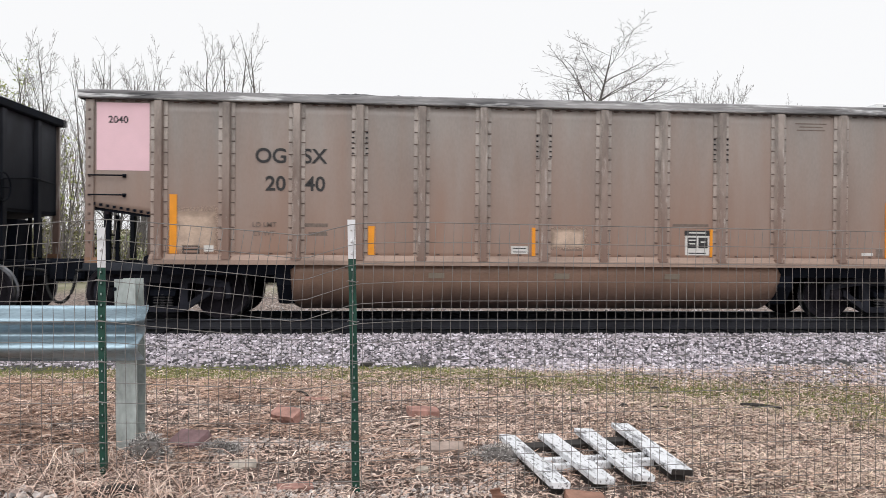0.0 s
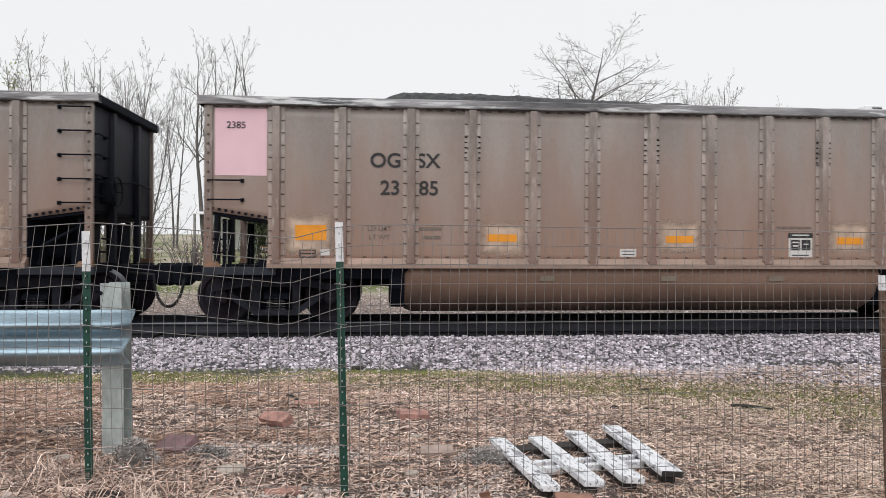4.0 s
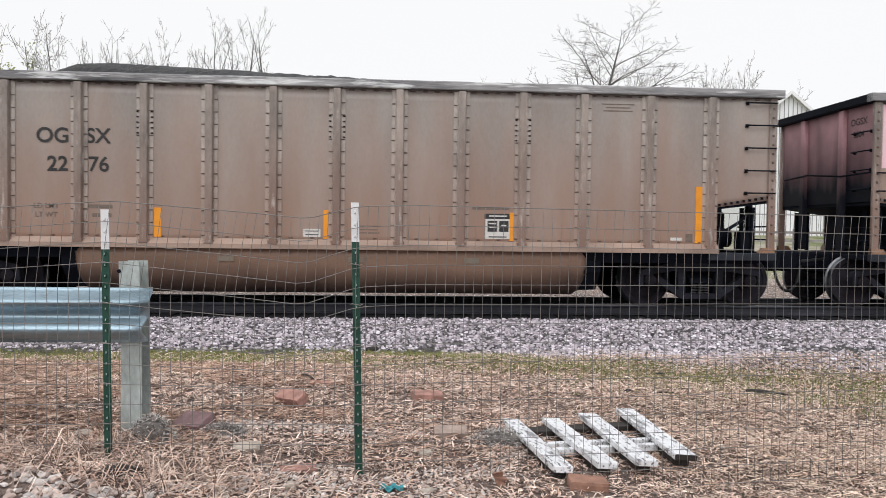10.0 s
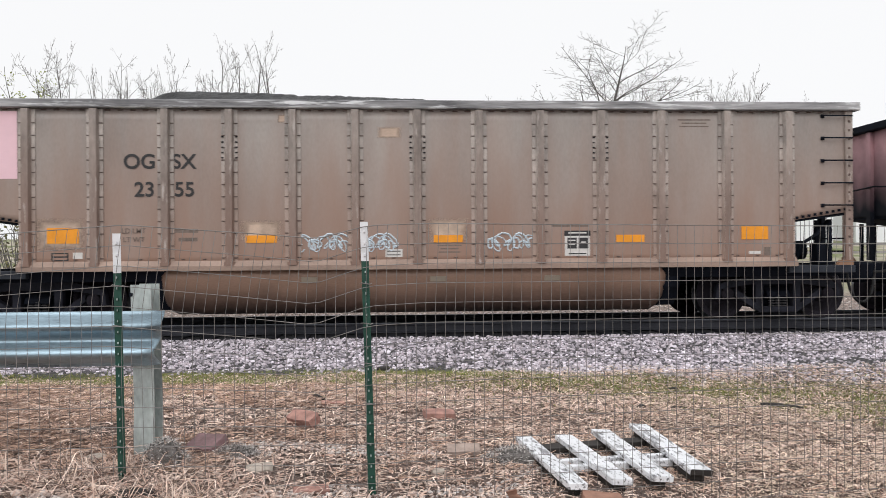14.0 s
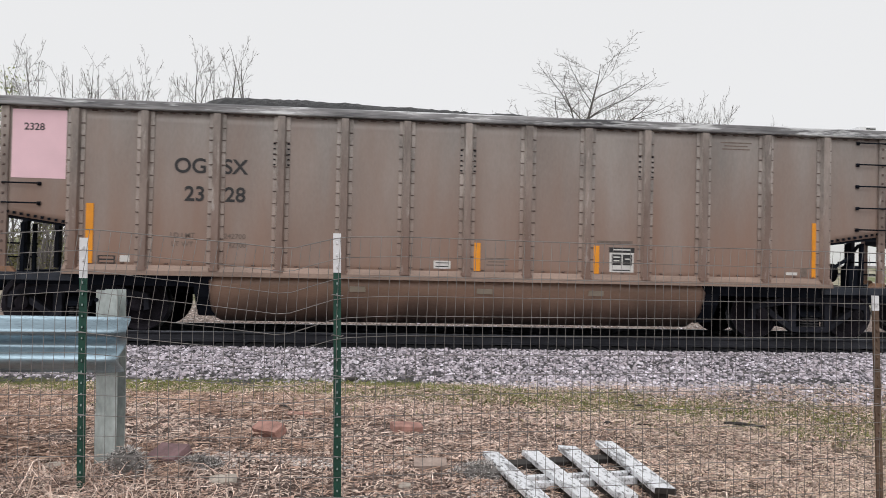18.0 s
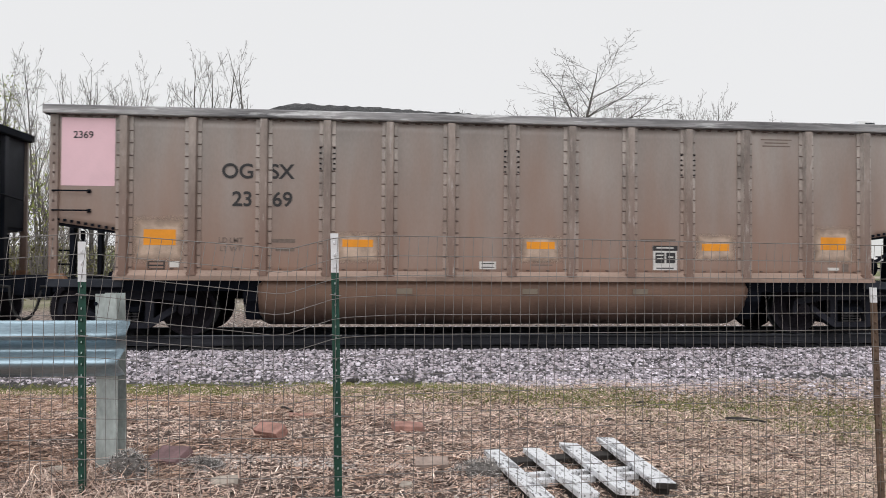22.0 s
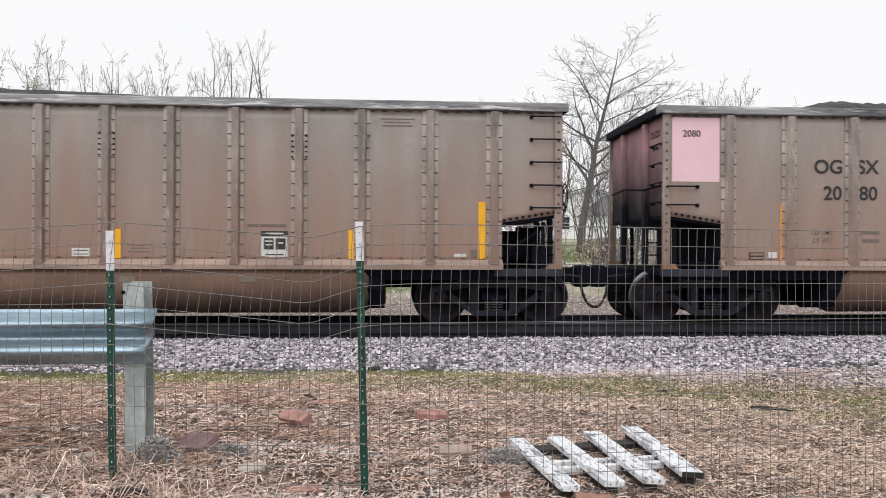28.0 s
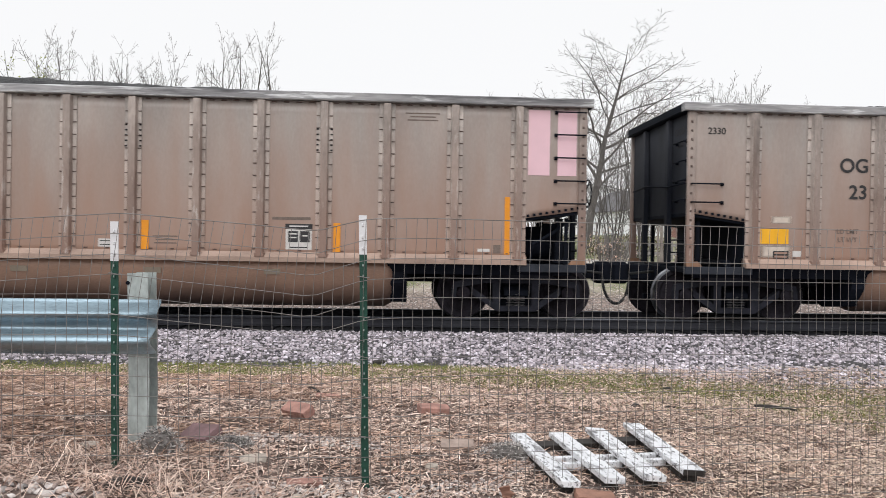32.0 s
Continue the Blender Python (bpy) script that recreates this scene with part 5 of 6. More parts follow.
# ---- litter, grass and loose things on the near ground ----
def blades(name, places, length, width, material, seed, rise=0.12, arch=0.0, aim=None):
    """Thin bent strips: straws that lie about, or blades that stand up and bow over."""
    rng = np.random.default_rng(seed)
    p = np.asarray(places)
    n = len(p)
    yaw = rng.uniform(0, math.tau, n) if aim is None else rng.normal(aim, 0.5, n)
    L = rng.uniform(*length, n)
    W = rng.uniform(*width, n)
    up = np.abs(rng.normal(0, rise, n)) + arch
    d = np.stack([np.cos(yaw) * np.cos(up), np.sin(yaw) * np.cos(up), np.sin(up)], 1)
    side = np.stack([-np.sin(yaw), np.cos(yaw), rng.uniform(-0.6, 0.6, n)], 1)
    side /= np.linalg.norm(side, axis=1)[:, None]
    bend = rng.normal(0, 0.16, n)[:, None] * side * L[:, None]
    droop = np.zeros((n, 3))
    droop[:, 2] = -np.sin(up) * L * 0.45
    a = p
    b = p + d * (L * 0.55)[:, None] + bend
    c = p + d * L[:, None] + droop + bend * 0.4
    w = side * W[:, None] * 0.5
    v = np.stack([a - w, a + w, b + w * 0.9, b - w * 0.9, c + w * 0.25, c - w * 0.25], 1).reshape(-1, 3)
    i = np.arange(n)[:, None] * 6
    f = np.concatenate([i + [0, 1, 2, 3], i + [3, 2, 4, 5]])
    return heap(name, v.tolist(), f.tolist(), material)


gravel_edge = lambda x, y: 1.0 if y < 3.68 - 0.44 * (x + 2.0) + 0.06 * noise.noise((x * 5, 0, 0)) and x < -0.75 else 0.0
CLEAR = [(-0.68, 5.07, 0.15), (0.27, 5.67, 0.16), (-1.175, 4.4, 0.16), (0.376, 4.56, 0.13), (1.03, 3.72, 0.14), (-0.784, 4.0, 0.1), (-1.73, 4.18, 0.08), (0.01, 3.55, 0.09), (0.495, 3.69, 0.1), (-1.27, 3.5, 0.12), (-1.31, 4.06, 0.11), (3.55, 6.68, 0.2)]
open_ground = lambda x, y: 0.12 if any((x - a) ** 2 + (1.6 * (y - b)) ** 2 < r * r for a, b, r in CLEAR) else 1.0
rim = lambda x, y: ramp01(y + 0.5 * noise.noise((x * 1.5, y * 1.5, 21)), 0.6, 2.5) * ramp01(x, -6.6, -4.4) * ramp01(-x, -8.6, -6.2)
near_only = lambda x, y: rim(x, y) * open_ground(x, y) * (1 - 0.93 * gravel_edge(x, y)) * (1 - 0.6 * ramp01(y, 4.5, 8.5)) * (1 - 0.35 * (noise.noise((x * 1.3, y * 1.3, 2)) > 0.25))
straw = new("straw_litter", blades("straw_litter", scatter(11, 125000, -6.4, 8.4, 0.8, 8.9, near_only, 0.007), (0.025, 0.1), (0.004, 0.0095), STRAW, 12, 0.22))
tagged(straw, "dry tan straw and grass stems strewn over the ground", "straw", kind="stuff")
coarse = lambda x, y: (1 - 0.4 * ramp01(y, 7.6, 8.8)) * (0.35 + 0.65 * (noise.noise((x * 1.1, y * 1.7, 12)) > -0.1))
stalks = new("straw_litter", blades("straw_litter", scatter(47, 34000, -6.2, 8.4, 4.8, 8.9, coarse, 0.012), (0.04, 0.12), (0.006, 0.012), STRAW, 48, 0.2))
tagged(stalks, "coarse pale stalks and dead stems over the litter", "straw", kind="stuff")
chips = new("leaf_litter", blades("leaf_litter", scatter(13, 42000, -6.4, 8.4, 0.8, 9.2, near_only, 0.01), (0.014, 0.04), (0.008, 0.019), STRAW, 14, 0.35))
tagged(chips, "broken dead leaves and wood chips", "leaf litter", kind="stuff")
pale_straw = new("straw_litter", blades("straw_litter", scatter(41, 52000, 1.2, 8.4, 0.6, 7.0, lambda x, y: rim(x, y) * ramp01(x, 1.3, 2.6), 0.012), (0.03, 0.1), (0.004, 0.009), PALESTRAW, 42))
tagged(pale_straw, "bleached pale straw matted over the ground", "straw", kind="stuff")
needles = new("needle_litter", blades("needle_litter", scatter(43, 22000, -4.6, 3.2, 3.9, 7.8, lambda x, y: near_only(x, y) * (ramp01(-x, 0.0, 1.8) + 0.1) * (noise.noise((x * 0.9, y * 1.4, 7)) > -0.15), 0.014), (0.05, 0.16), (0.004, 0.008), REDSTRAW, 44, 0.15, 0.0, 0.0))
tagged(needles, "reddish brown needles and stalks strewn about", "leaf litter", kind="stuff")
bp = scatter(45, 2600, -1.1, 1.0, 3.3, 4.6, lambda x, y: open_ground(x, y) * (noise.noise((x * 1.6, y * 1.6, 5)) > 0.0), 0.008)
chat = new("pebbles", stones("pebbles", bp, np.random.default_rng(46).uniform(0.006, 0.016, len(bp)), PEBBLE, 47))
tagged(chat, "grey stone chips trodden into the soil", "pebbles", kind="stuff")
bp = scatter(15, 8500, -6.4, 8.4, 0.6, 9.3, lambda x, y: rim(x, y) * (0.25 + 0.75 * ramp01(x, 0.5, 4) if y > 5.5 else 0.35))
grit = new("pebbles", stones("pebbles", bp, np.random.default_rng(16).uniform(0.005, 0.014, len(bp)), PEBBLE, 17))
tagged(grit, "small mixed pebbles among the straw", "pebbles", kind="stuff")
bp = scatter(18, 6500, -6.2, -0.7, 0.4, 4.2, lambda x, y: gravel_edge(x, y) * rim(x, y), 0.012)
corner = new("gravel", stones("gravel", bp, np.random.default_rng(19).uniform(0.012, 0.034, len(bp)), PEBBLE, 20))
tagged(corner, "coarse multicoloured gravel beside the fence", "gravel", kind="stuff")
verge = lambda x, y: (1 - abs(y - 8.45 + 0.4 * min(4.5, max(0, x - 0.4))) / 1.1) * (0.3 + (noise.noise((x * 0.7, y * 1.5, 9)) > -0.1)) if abs(y - 8.45 + 0.4 * min(4.5, max(0, x - 0.4))) < 1.1 else (0.05 if 6 < y < 8.6 else 0)
grass = new("grass_verge", blades("grass_verge", scatter(21, 42000, -7, 11, 6.0, 9.6, verge), (0.03, 0.1), (0.003, 0.007), GRASS, 22, 0.5, 0.35))
tagged(grass, "thin new grass along the foot of the ballast", "grass", kind="stuff")
bp = scatter(49, 5000, 0.6, 9.5, 7.0, 9.4, lambda x, y: ramp01(y, 8.3 - 0.28 * x, 9.3 - 0.22 * x), 0.006)
spill = new("ballast", stones("ballast", bp, np.random.default_rng(50).uniform(0.009, 0.028, len(bp)), PEBBLE, 51))
tagged(spill, "small ballast stones spilled over the verge", "gravel", kind="stuff")
dead = new("dead_grass", blades("dead_grass", scatter(23, 5500, -7, 9, 7.4, 8.9, lambda x, y: noise.noise((x * 1.1, y * 2, 4)) > 0.0), (0.04, 0.12), (0.003, 0.006), STRAW, 24, 0.3, 0.15))
tagged(dead, "pale dead grass stems at the verge", "grass", kind="stuff")
tuft = [(x, y, ground_z(x, y)) for x, y in zip(np.random.default_rng(25).normal(-1.75, 0.4, 900), np.random.default_rng(26).normal(3.78, 0.16, 900))]
tuft += [(x, y, ground_z(x, y)) for x, y in zip(np.random.default_rng(27).normal(-1.0, 0.3, 500), np.random.default_rng(28).normal(3.42, 0.14, 500))]
tall_straw = new("dry_grass_clump", blades("dry_grass_clump", tuft, (0.1, 0.32), (0.003, 0.0065), STRAW, 29, 0.35, 0.2))
tagged(tall_straw, "long dry grass bowed over at the fence foot", "grass", kind="stuff")


def lump(name, label, category, at, size, material, seed, turn=0.0, cut=0.25, n=2, squash=None):
    """A broken stone: a sphere pushed about by noise and cut flat in places."""
    bm = bmesh.new()
    bmesh.ops.create_icosphere(bm, subdivisions=n, radius=1.0)
    for v in bm.verts:
        k = 1 + 0.35 * noise.noise(v.co * 1.3 + Vector((seed, 0, 0))) + 0.12 * noise.noise(v.co * 4 + Vector((0, seed, 0)))
        v.co = Vector((max(-0.85, min(0.85, c * k)) for c in v.co))
        v.co = Vector((v.co.x * size[0], v.co.y * size[1], v.co.z * size[2]))
    me = bpy.data.meshes.new(name)
    bm.to_mesh(me)
    bm.free()
    me.materials.append(material)
    ob = new(name, me)
    ob.matrix_world = pose(at[0], at[1], ground_z(at[0], at[1]) + size[2] * cut, 0, 0, turn)
    return tagged(ob, label, category)


def brick(label, at, turn, material, tilt=(0, 0), size=(0.2, 0.095, 0.06), sink=0.002, ridges=0, name="brick"):
    """A worn brick, its edges chipped and rounded."""
    bm = bmesh.new()
    bmesh.ops.create_cube(bm, size=1.0)
    for v in bm.verts:
        v.co = Vector((v.co.x * size[0], v.co.y * size[1], v.co.z * size[2]))
    bmesh.ops.subdivide_edges(bm, edges=bm.edges[:], cuts=3, use_grid_fill=True)
    for v in bm.verts:
        edge = sum(abs(abs(c) - h / 2) < 1e-4 for c, h in zip(v.co, size))
        v.co *= 1 - 0.025 * (edge - 1) * (edge > 1)
        v.co += Vector((noise.noise(v.co * 30 + Vector((at[0] * 9, k, 0))) for k in (0, 5, 9))) * 0.006
    me = bpy.data.meshes.new(name)
    bm.to_mesh(me)
    bm.free()
    me.materials.append(material)
    ob = new(name, me)
    ob.matrix_world = pose(at[0], at[1], ground_z(*at) + size[2] / 2 - sink, tilt[0], tilt[1], turn)
    return tagged(ob, label, "brick")


brick("red brick tipped on edge in the straw", (-0.69, 5.06), -38, BRICK, (30, 0), (0.23, 0.1, 0.07), -0.025)
brick("red brick lying flat on leaf litter", (0.27, 5.58), 12, BRICK, (8, 4), (0.24, 0.12, 0.055), 0.0)
brick("purple-brown paving slab half sunk in straw", (-1.175, 4.42), -28, SLAB, (24, -4), (0.22, 0.15, 0.06))
brick("tan ribbed brick fragment set in the ground", (0.376, 4.58), -2, TANBRICK, (18, 0), (0.21, 0.1, 0.06), 0.012)
brick("red brick beside the white slatted panel", (1.03, 3.74), -3, TERRA, (3, 4), (0.205, 0.11, 0.06), 0.012)
brick("half-buried red brick in dry grass", (-0.468, 3.73), 14, BRICK, (4, 3), (0.18, 0.09, 0.05), 0.03)
brick("half-buried dull red brick far in the litter", (-0.57, 5.94), 8, BRICK, (4, 3), (0.2, 0.09, 0.05), 0.03)
brick("sunken red brick edge in the litter", (0.108, 6.52), 20, BRICK, (4, 3), (0.2, 0.09, 0.05), 0.03)
lump("stone", "pale flat stone lying in the straw", "stone", (-0.784, 4.02), (0.085, 0.055, 0.03), ROCK, 1, 10)
lump("stone", "pale stone beside the gravel", "stone", (-1.73, 4.2), (0.07, 0.05, 0.035), ROCK, 2, 40)
lump("stone", "small pale stone near the cloth", "stone", (0.187, 3.54), (0.045, 0.025, 0.025), ROCK, 3, 30)
lump("stone", "small grey stone in dead leaves", "stone", (0.195, 4.14), (0.045, 0.035, 0.025), ROCK, 4, 0)
lump("stone", "sharp pale stone near the wire", "stone", (-0.468, 3.46), (0.03, 0.025, 0.04), ROCK, 5, 0)
lump("stone", "flat tan stone in the litter", "stone", (0.26, 5.02), (0.05, 0.035, 0.018), ROCK, 6, 0)
lump("rubble_mound", "crumbling grey mound of old concrete and roots", "rubble", (-1.31, 4.08), (0.1, 0.085, 0.09), RUBBLE, 7, 15, 0.4, 3)
lump("rubble_mound", "low grey heap of matted roots", "rubble", (0.70, 4.48), (0.14, 0.1, 0.05), RUBBLE, 8, -20, 0.4, 3)
lump("rubble_mound", "grey clod of soil and dead roots", "rubble", (-0.956, 4.28), (0.1, 0.07, 0.035), RUBBLE, 12, 25, 0.4, 3)
for k, (x, y, w, d, h) in enumerate(((-1.31, 4.08, 0.14, 0.12, 0.13), (0.68, 4.48, 0.18, 0.14, 0.08), (-0.956, 4.28, 0.12, 0.09, 0.045))):
    r2 = np.random.default_rng(60 + k)
    spots = []
    for q, r in zip(r2.uniform(0, math.tau, 1100), np.sqrt(r2.uniform(0, 1.2, 1100))):
        px, py = x + w * r * math.cos(q), y + d * r * math.sin(q)
        spots.append((px, py, ground_z(px, py) + 0.008 + h * max(0.0, 1 - r * r)))
    mat_ob = new("root_mat", blades("root_mat", spots, (0.012, 0.05), (0.002, 0.006), ROOTS, 63 + k, 0.6))
    tagged(mat_ob, "matted pale roots and grass over a clod", "roots", kind="stuff")
lump("wood_block", "rotting dark wood block in dry grass", "wood", (-1.27, 3.52), (0.12, 0.045, 0.036), DARKWOOD, 9, 14, 0.35, 3)
lump("clod", "dark clod of earth on the verge", "clod", (2.82, 7.5), (0.07, 0.05, 0.04), DARKWOOD, 10, 0)
lump("clod", "dark lump lying on the ballast edge", "clod", (-0.27, 9.4), (0.1, 0.06, 0.05), DARKWOOD, 11, 0)
lump("clod", "brown clod in the litter", "clod", (2.1, 6.35), (0.06, 0.05, 0.03), DARKWOOD, 13, 0)


def stick(label, a, b, r, bend=0.012):
    s = Shape()
    a, b = Vector((*a, ground_z(*a) + r)), Vector((*b, ground_z(*b) + r * 0.8))
    pts = [a.lerp(b, q) + Vector((0, 0, bend * math.sin(q * math.pi))) + Vector((0, bend * 0.6 * math.sin(q * 7), 0)) for q in np.linspace(0, 1, 8)]
    s.tube(pts, r, 6, r * 0.6)
    ob = new("stick", s.mesh("stick", DARKWOOD, True))
    return tagged(ob, label, "stick")


stick("dark broken stick on the verge", (3.37, 6.71), (3.72, 6.6), 0.022)
stick("thin dark stick behind the fence post", (-0.518, 4.97), (-0.214, 5.24), 0.009)
stick("short dark stick in the litter", (-0.76, 6.22), (-0.66, 6.08), 0.018)
stick("short dark twig in the leaves", (2.365, 6.42), (2.57, 6.4), 0.01)
s = Shape()
rr = random.Random(3)
nx, ny = 14, 8
cl = [(0.01 + 0.1 * (i / (nx - 1) - 0.5) * 1.1, 3.55 + 0.06 * (j / (ny - 1) - 0.5) + 0.01 * math.sin(i * 1.1), ground_z(0.01, 3.55) + 0.016 + 0.011 * math.sin(i * 0.9 + j) * math.cos(j * 0.8) + 0.006 * noise.noise((i * 0.5, j * 0.6, 1))) for j in range(ny) for i in range(nx)]
s.add(cl, [(j * nx + i, j * nx + i + 1, (j + 1) * nx + i + 1, (j + 1) * nx + i) for j in range(ny - 1) for i in range(nx - 1)])
rag = new("rag", s.mesh("rag", TEAL, True))
so = rag.modifiers.new("thickness", "SOLIDIFY")
so.thickness = 0.004
tagged(rag, "crumpled teal scrap of cloth on the ground", "cloth")
s = Shape()
pot = []
for k in range(9):
    q = -0.9 + k * 0.22
    pot.append([(0.06 * math.cos(q) * m, 0.06 * math.sin(q) * m, z * 0.8) for m, z in ((1.0, 0.0), (1.25, 0.11 - 0.05 * abs(math.sin(k * 1.9))), (1.12, 0.11 - 0.05 * abs(math.sin(k * 1.9))), (0.88, 0.0))])
s.loft(pot)
pot_ob = new("pot_shard", s.mesh("pot_shard", TERRA))
pot_ob.matrix_world = pose(0.495, 3.7, ground_z(0.495, 3.7) + 0.012, 76, 6, 30)
tagged(pot_ob, "broken terracotta pot shard lying in straw", "pot shard")

# ---- trees and houses behind the track ----
def limb(rng, out, at, way, length, r, level, deep, thin, wiggle, up, offshoots, low=0.22):
    """One tapering limb and, from its sides, the shorter ones that it bears. out takes (points, radius, end radius)."""
    n = max(3, int(length / (0.5 if level == 0 else 0.28)))
    pts, d = [at], way
    for _ in range(n):
        d = (d + Vector((rng.gauss(0, wiggle), rng.gauss(0, wiggle), rng.gauss(0, wiggle) + up))).normalized()
        pts.append(pts[-1] + d * (length / n))
    r1 = thin * (0.9 if level < 2 else 0.6)
    out.append((pts, r, r1))
    if level >= deep:
        return
    count = int(offshoots[level] * (length if level else 1)) + (level > 0)
    roll = rng.uniform(0, math.tau)
    for c in range(count):
        f = low + (0.98 - low) * (c + rng.random()) / count
        i = min(n - 1, int(f * n))
        p = pts[i].lerp(pts[i + 1], f * n - i)
        ahead = (pts[i + 1] - pts[i]).normalized()
        roll += 2.4 + rng.gauss(0, 0.5)
        a = ahead.cross(Vector((0.3, 1, 0.1))).normalized()
        b = ahead.cross(a)
        angle = radians(rng.uniform(30, 58) if level == 0 else rng.uniform(26, 56))
        w = ahead * math.cos(angle) + (a * math.cos(roll) + b * math.sin(roll)) * math.sin(angle)
        new_length = length * rng.uniform(0.3, 0.52) * (1.2 - 0.8 * f)
        if new_length > 0.13:
            limb(rng, out, p, w, new_length, max(thin * 0.7, (r + (r1 - r) * f) * rng.uniform(0.42, 0.62)), level + 1, deep, thin, min(0.16, wiggle * 1.2 + 0.05), up + (0.014 if level == 0 else 0.003), offshoots)


def woody(limbs, thin):
    """Tubes for the limbs. Returns wood, twigs and the twigs' tips."""
    wood, twig, tips = Shape(), Shape(), []
    for pts, r, r1 in limbs:
        if r > thin * 2.0:
            wood.tube(pts, r, 6 if r > 0.06 else 4, r1)
        else:
            twig.tube(pts[::2] + ([pts[-1]] if len(pts) % 2 == 0 else []), r, 3, r1)
            tips += [pts[-1], pts[len(pts) // 2]]
    return wood, twig, tips


def specks(rng, tips, share, size, spread):
    s = Shape()
    for p in tips:
        if rng.random() > share:
            continue
        for _ in range(2):
            c = Vector(p) + Vector((rng.gauss(0, spread), rng.gauss(0, spread), rng.gauss(0, spread)))
            a, b = (Vector((rng.gauss(0, 1), rng.gauss(0, 1), rng.gauss(0, 1))).normalized() * size for _ in range(2))
            s.add([c - a, c + b * 0.6, c + a, c - b * 0.6], [(0, 1, 2, 3)])
    return s


def tree(label, x, y, height, thick, seed, width=1.6, kind="vase", base=0.35, n=420, stems=1, lean=0.0, thin=0.0095, green=0.0, rise=0.1, bend=0.12, skin=None):
    """A bare tree of height and half width, with its trunks, limbs, twigs and swelling buds."""
    rng = random.Random(seed)
    ob = thing("bare_tree", label, "tree", at=(x, y, ground_z(x, y)))
    limbs = []
    few = n < 200
    for k in range(stems):
        spread = (k - (stems - 1) / 2) / max(1, stems - 1) if stems > 1 else 0.0
        way = Vector((lean + 0.5 * spread * width / (0.3 * height) + rng.gauss(0, 0.03), rng.uniform(-0.1, 0.1), 1)).normalized()
        tall = height * (1 if stems == 1 else rng.uniform(0.84, 1.0))
        foot = Vector((spread * min(0.5, width * 0.3), rng.uniform(-0.15, 0.15), -0.25))
        shoots = ((24, 2.2, 4.6) if kind == "dome" else (6 if few else 10, 1.6 if few else 2.1, 3.0))
        limb(rng, limbs, foot, way, tall, thick * (1 if stems == 1 else 0.62), 0, 3, thin, 0.02 if kind == "dome" else 0.03 + 0.2 * bend, rise * 0.25, shoots, min(0.4, base))
    flat_ = [p for pts, _, _ in limbs for p in pts]
    high = max(p.z for p in flat_)
    mid = sum(p.x for p in flat_) / len(flat_)
    crown = sorted(abs(p.x - mid - lean * (p.z - 0.6 * high)) for p in flat_ if p.z > 0.5 * high)
    kx = min(2.2, max(0.5, width / crown[int(len(crown) * 0.965)]))
    limbs = [([Vector((lean * p.z + (p.x - lean * p.z) * kx, p.y * kx, p.z * height / high)) for p in pts], r, r1) for pts, r, r1 in limbs]
    wood, twig, tips = woody(limbs, thin)
    part("trunk", wood.mesh("trunk", skin or BARK, True), ob)
    if twig.f:
        tagged(part("crown", twig.mesh("crown", skin or TWIG), ob), kind="stuff")
    tagged(part("bud_growth", specks(rng, tips, 0.5 if skin else 0.3, thin * (3.6 if skin else 2.2), 0.04).mesh("bud_growth", PALEBUD if skin else BUDTIP), ob, "small pale swelling buds" if skin else "small swelling brown buds"), kind="stuff")
    if green:
        low = [p for p in tips if p[2] < height * 0.84 and p[0] < 0.5]
        tagged(part("new_foliage", specks(rng, low, green, 0.075, 0.16).mesh("new_foliage", BUDS), ob, "first yellow-green spring buds"), kind="stuff")
    return ob


tree("large spreading bare tree with a broad round crown", 12.0, 46.5, 14.9, 0.3, 4, 4.7, "dome", 0.3, 1150, rise=0.03, thin=0.0115)
tree("tall bare tree with upright limbs", -10.2, 44, 13.7, 0.26, 11, 2.1, "vase", 0.42, 420, stems=3, rise=0.06)
tree("bare tree with a leaning crooked trunk", -6.6, 43, 13.0, 0.22, 13, 1.1, "vase", 0.3, 160, lean=-0.2, bend=0.06, rise=0.0)
tree("slender bare tree in a thicket", -14.9, 45, 12.9, 0.17, 17, 1.9, "vase", 0.42, 380, stems=4, rise=0.06)
tree("bare forked sapling with few limbs", -17.9, 45, 12.4, 0.15, 19, 1.2, "vase", 0.5, 90, stems=3, rise=0.05)
tree("bushy bare tree with yellow-green buds", -18.9, 38, 11.7, 0.16, 23, 1.9, "vase", 0.3, 480, stems=3, green=0.6)
tree("bare bushy tree beside a budding one", -16.9, 39, 11.4, 0.12, 24, 1.3, "vase", 0.35, 260, stems=2)
tree("small bare tree with dense twigs", -13.2, 48, 11.6, 0.12, 29, 1.0, "vase", 0.45, 260, stems=2)
tree("bare tree showing over the coal cars", 27.9, 62, 14.7, 0.18, 31, 2.7, "vase", 0.42, 620, stems=4, thin=0.013)
tree("slim bare tree leaning out", 29.9, 62, 15.3, 0.15, 37, 1.0, "vase", 0.5, 110, lean=0.12, thin=0.013)
tree("distant bare treetop beyond the houses", 43.6, 75, 15.3, 0.2, 41, 1.9, "vase", 0.5, 160, stems=2, thin=0.015)
tree("bare tree with pale upright twigs", 4.2, 34, 8.2, 0.13, 43, 1.7, "vase", 0.28, 520, stems=3, thin=0.007)
tree("thin bare tree among brush", 1.2, 33, 6.4, 0.08, 47, 1.0, "vase", 0.3, 260, stems=3, thin=0.008)
tree("leggy bare tree in pale brush", 6.8, 32, 7.6, 0.11, 53, 1.8, "vase", 0.28, 520, stems=4, thin=0.007)
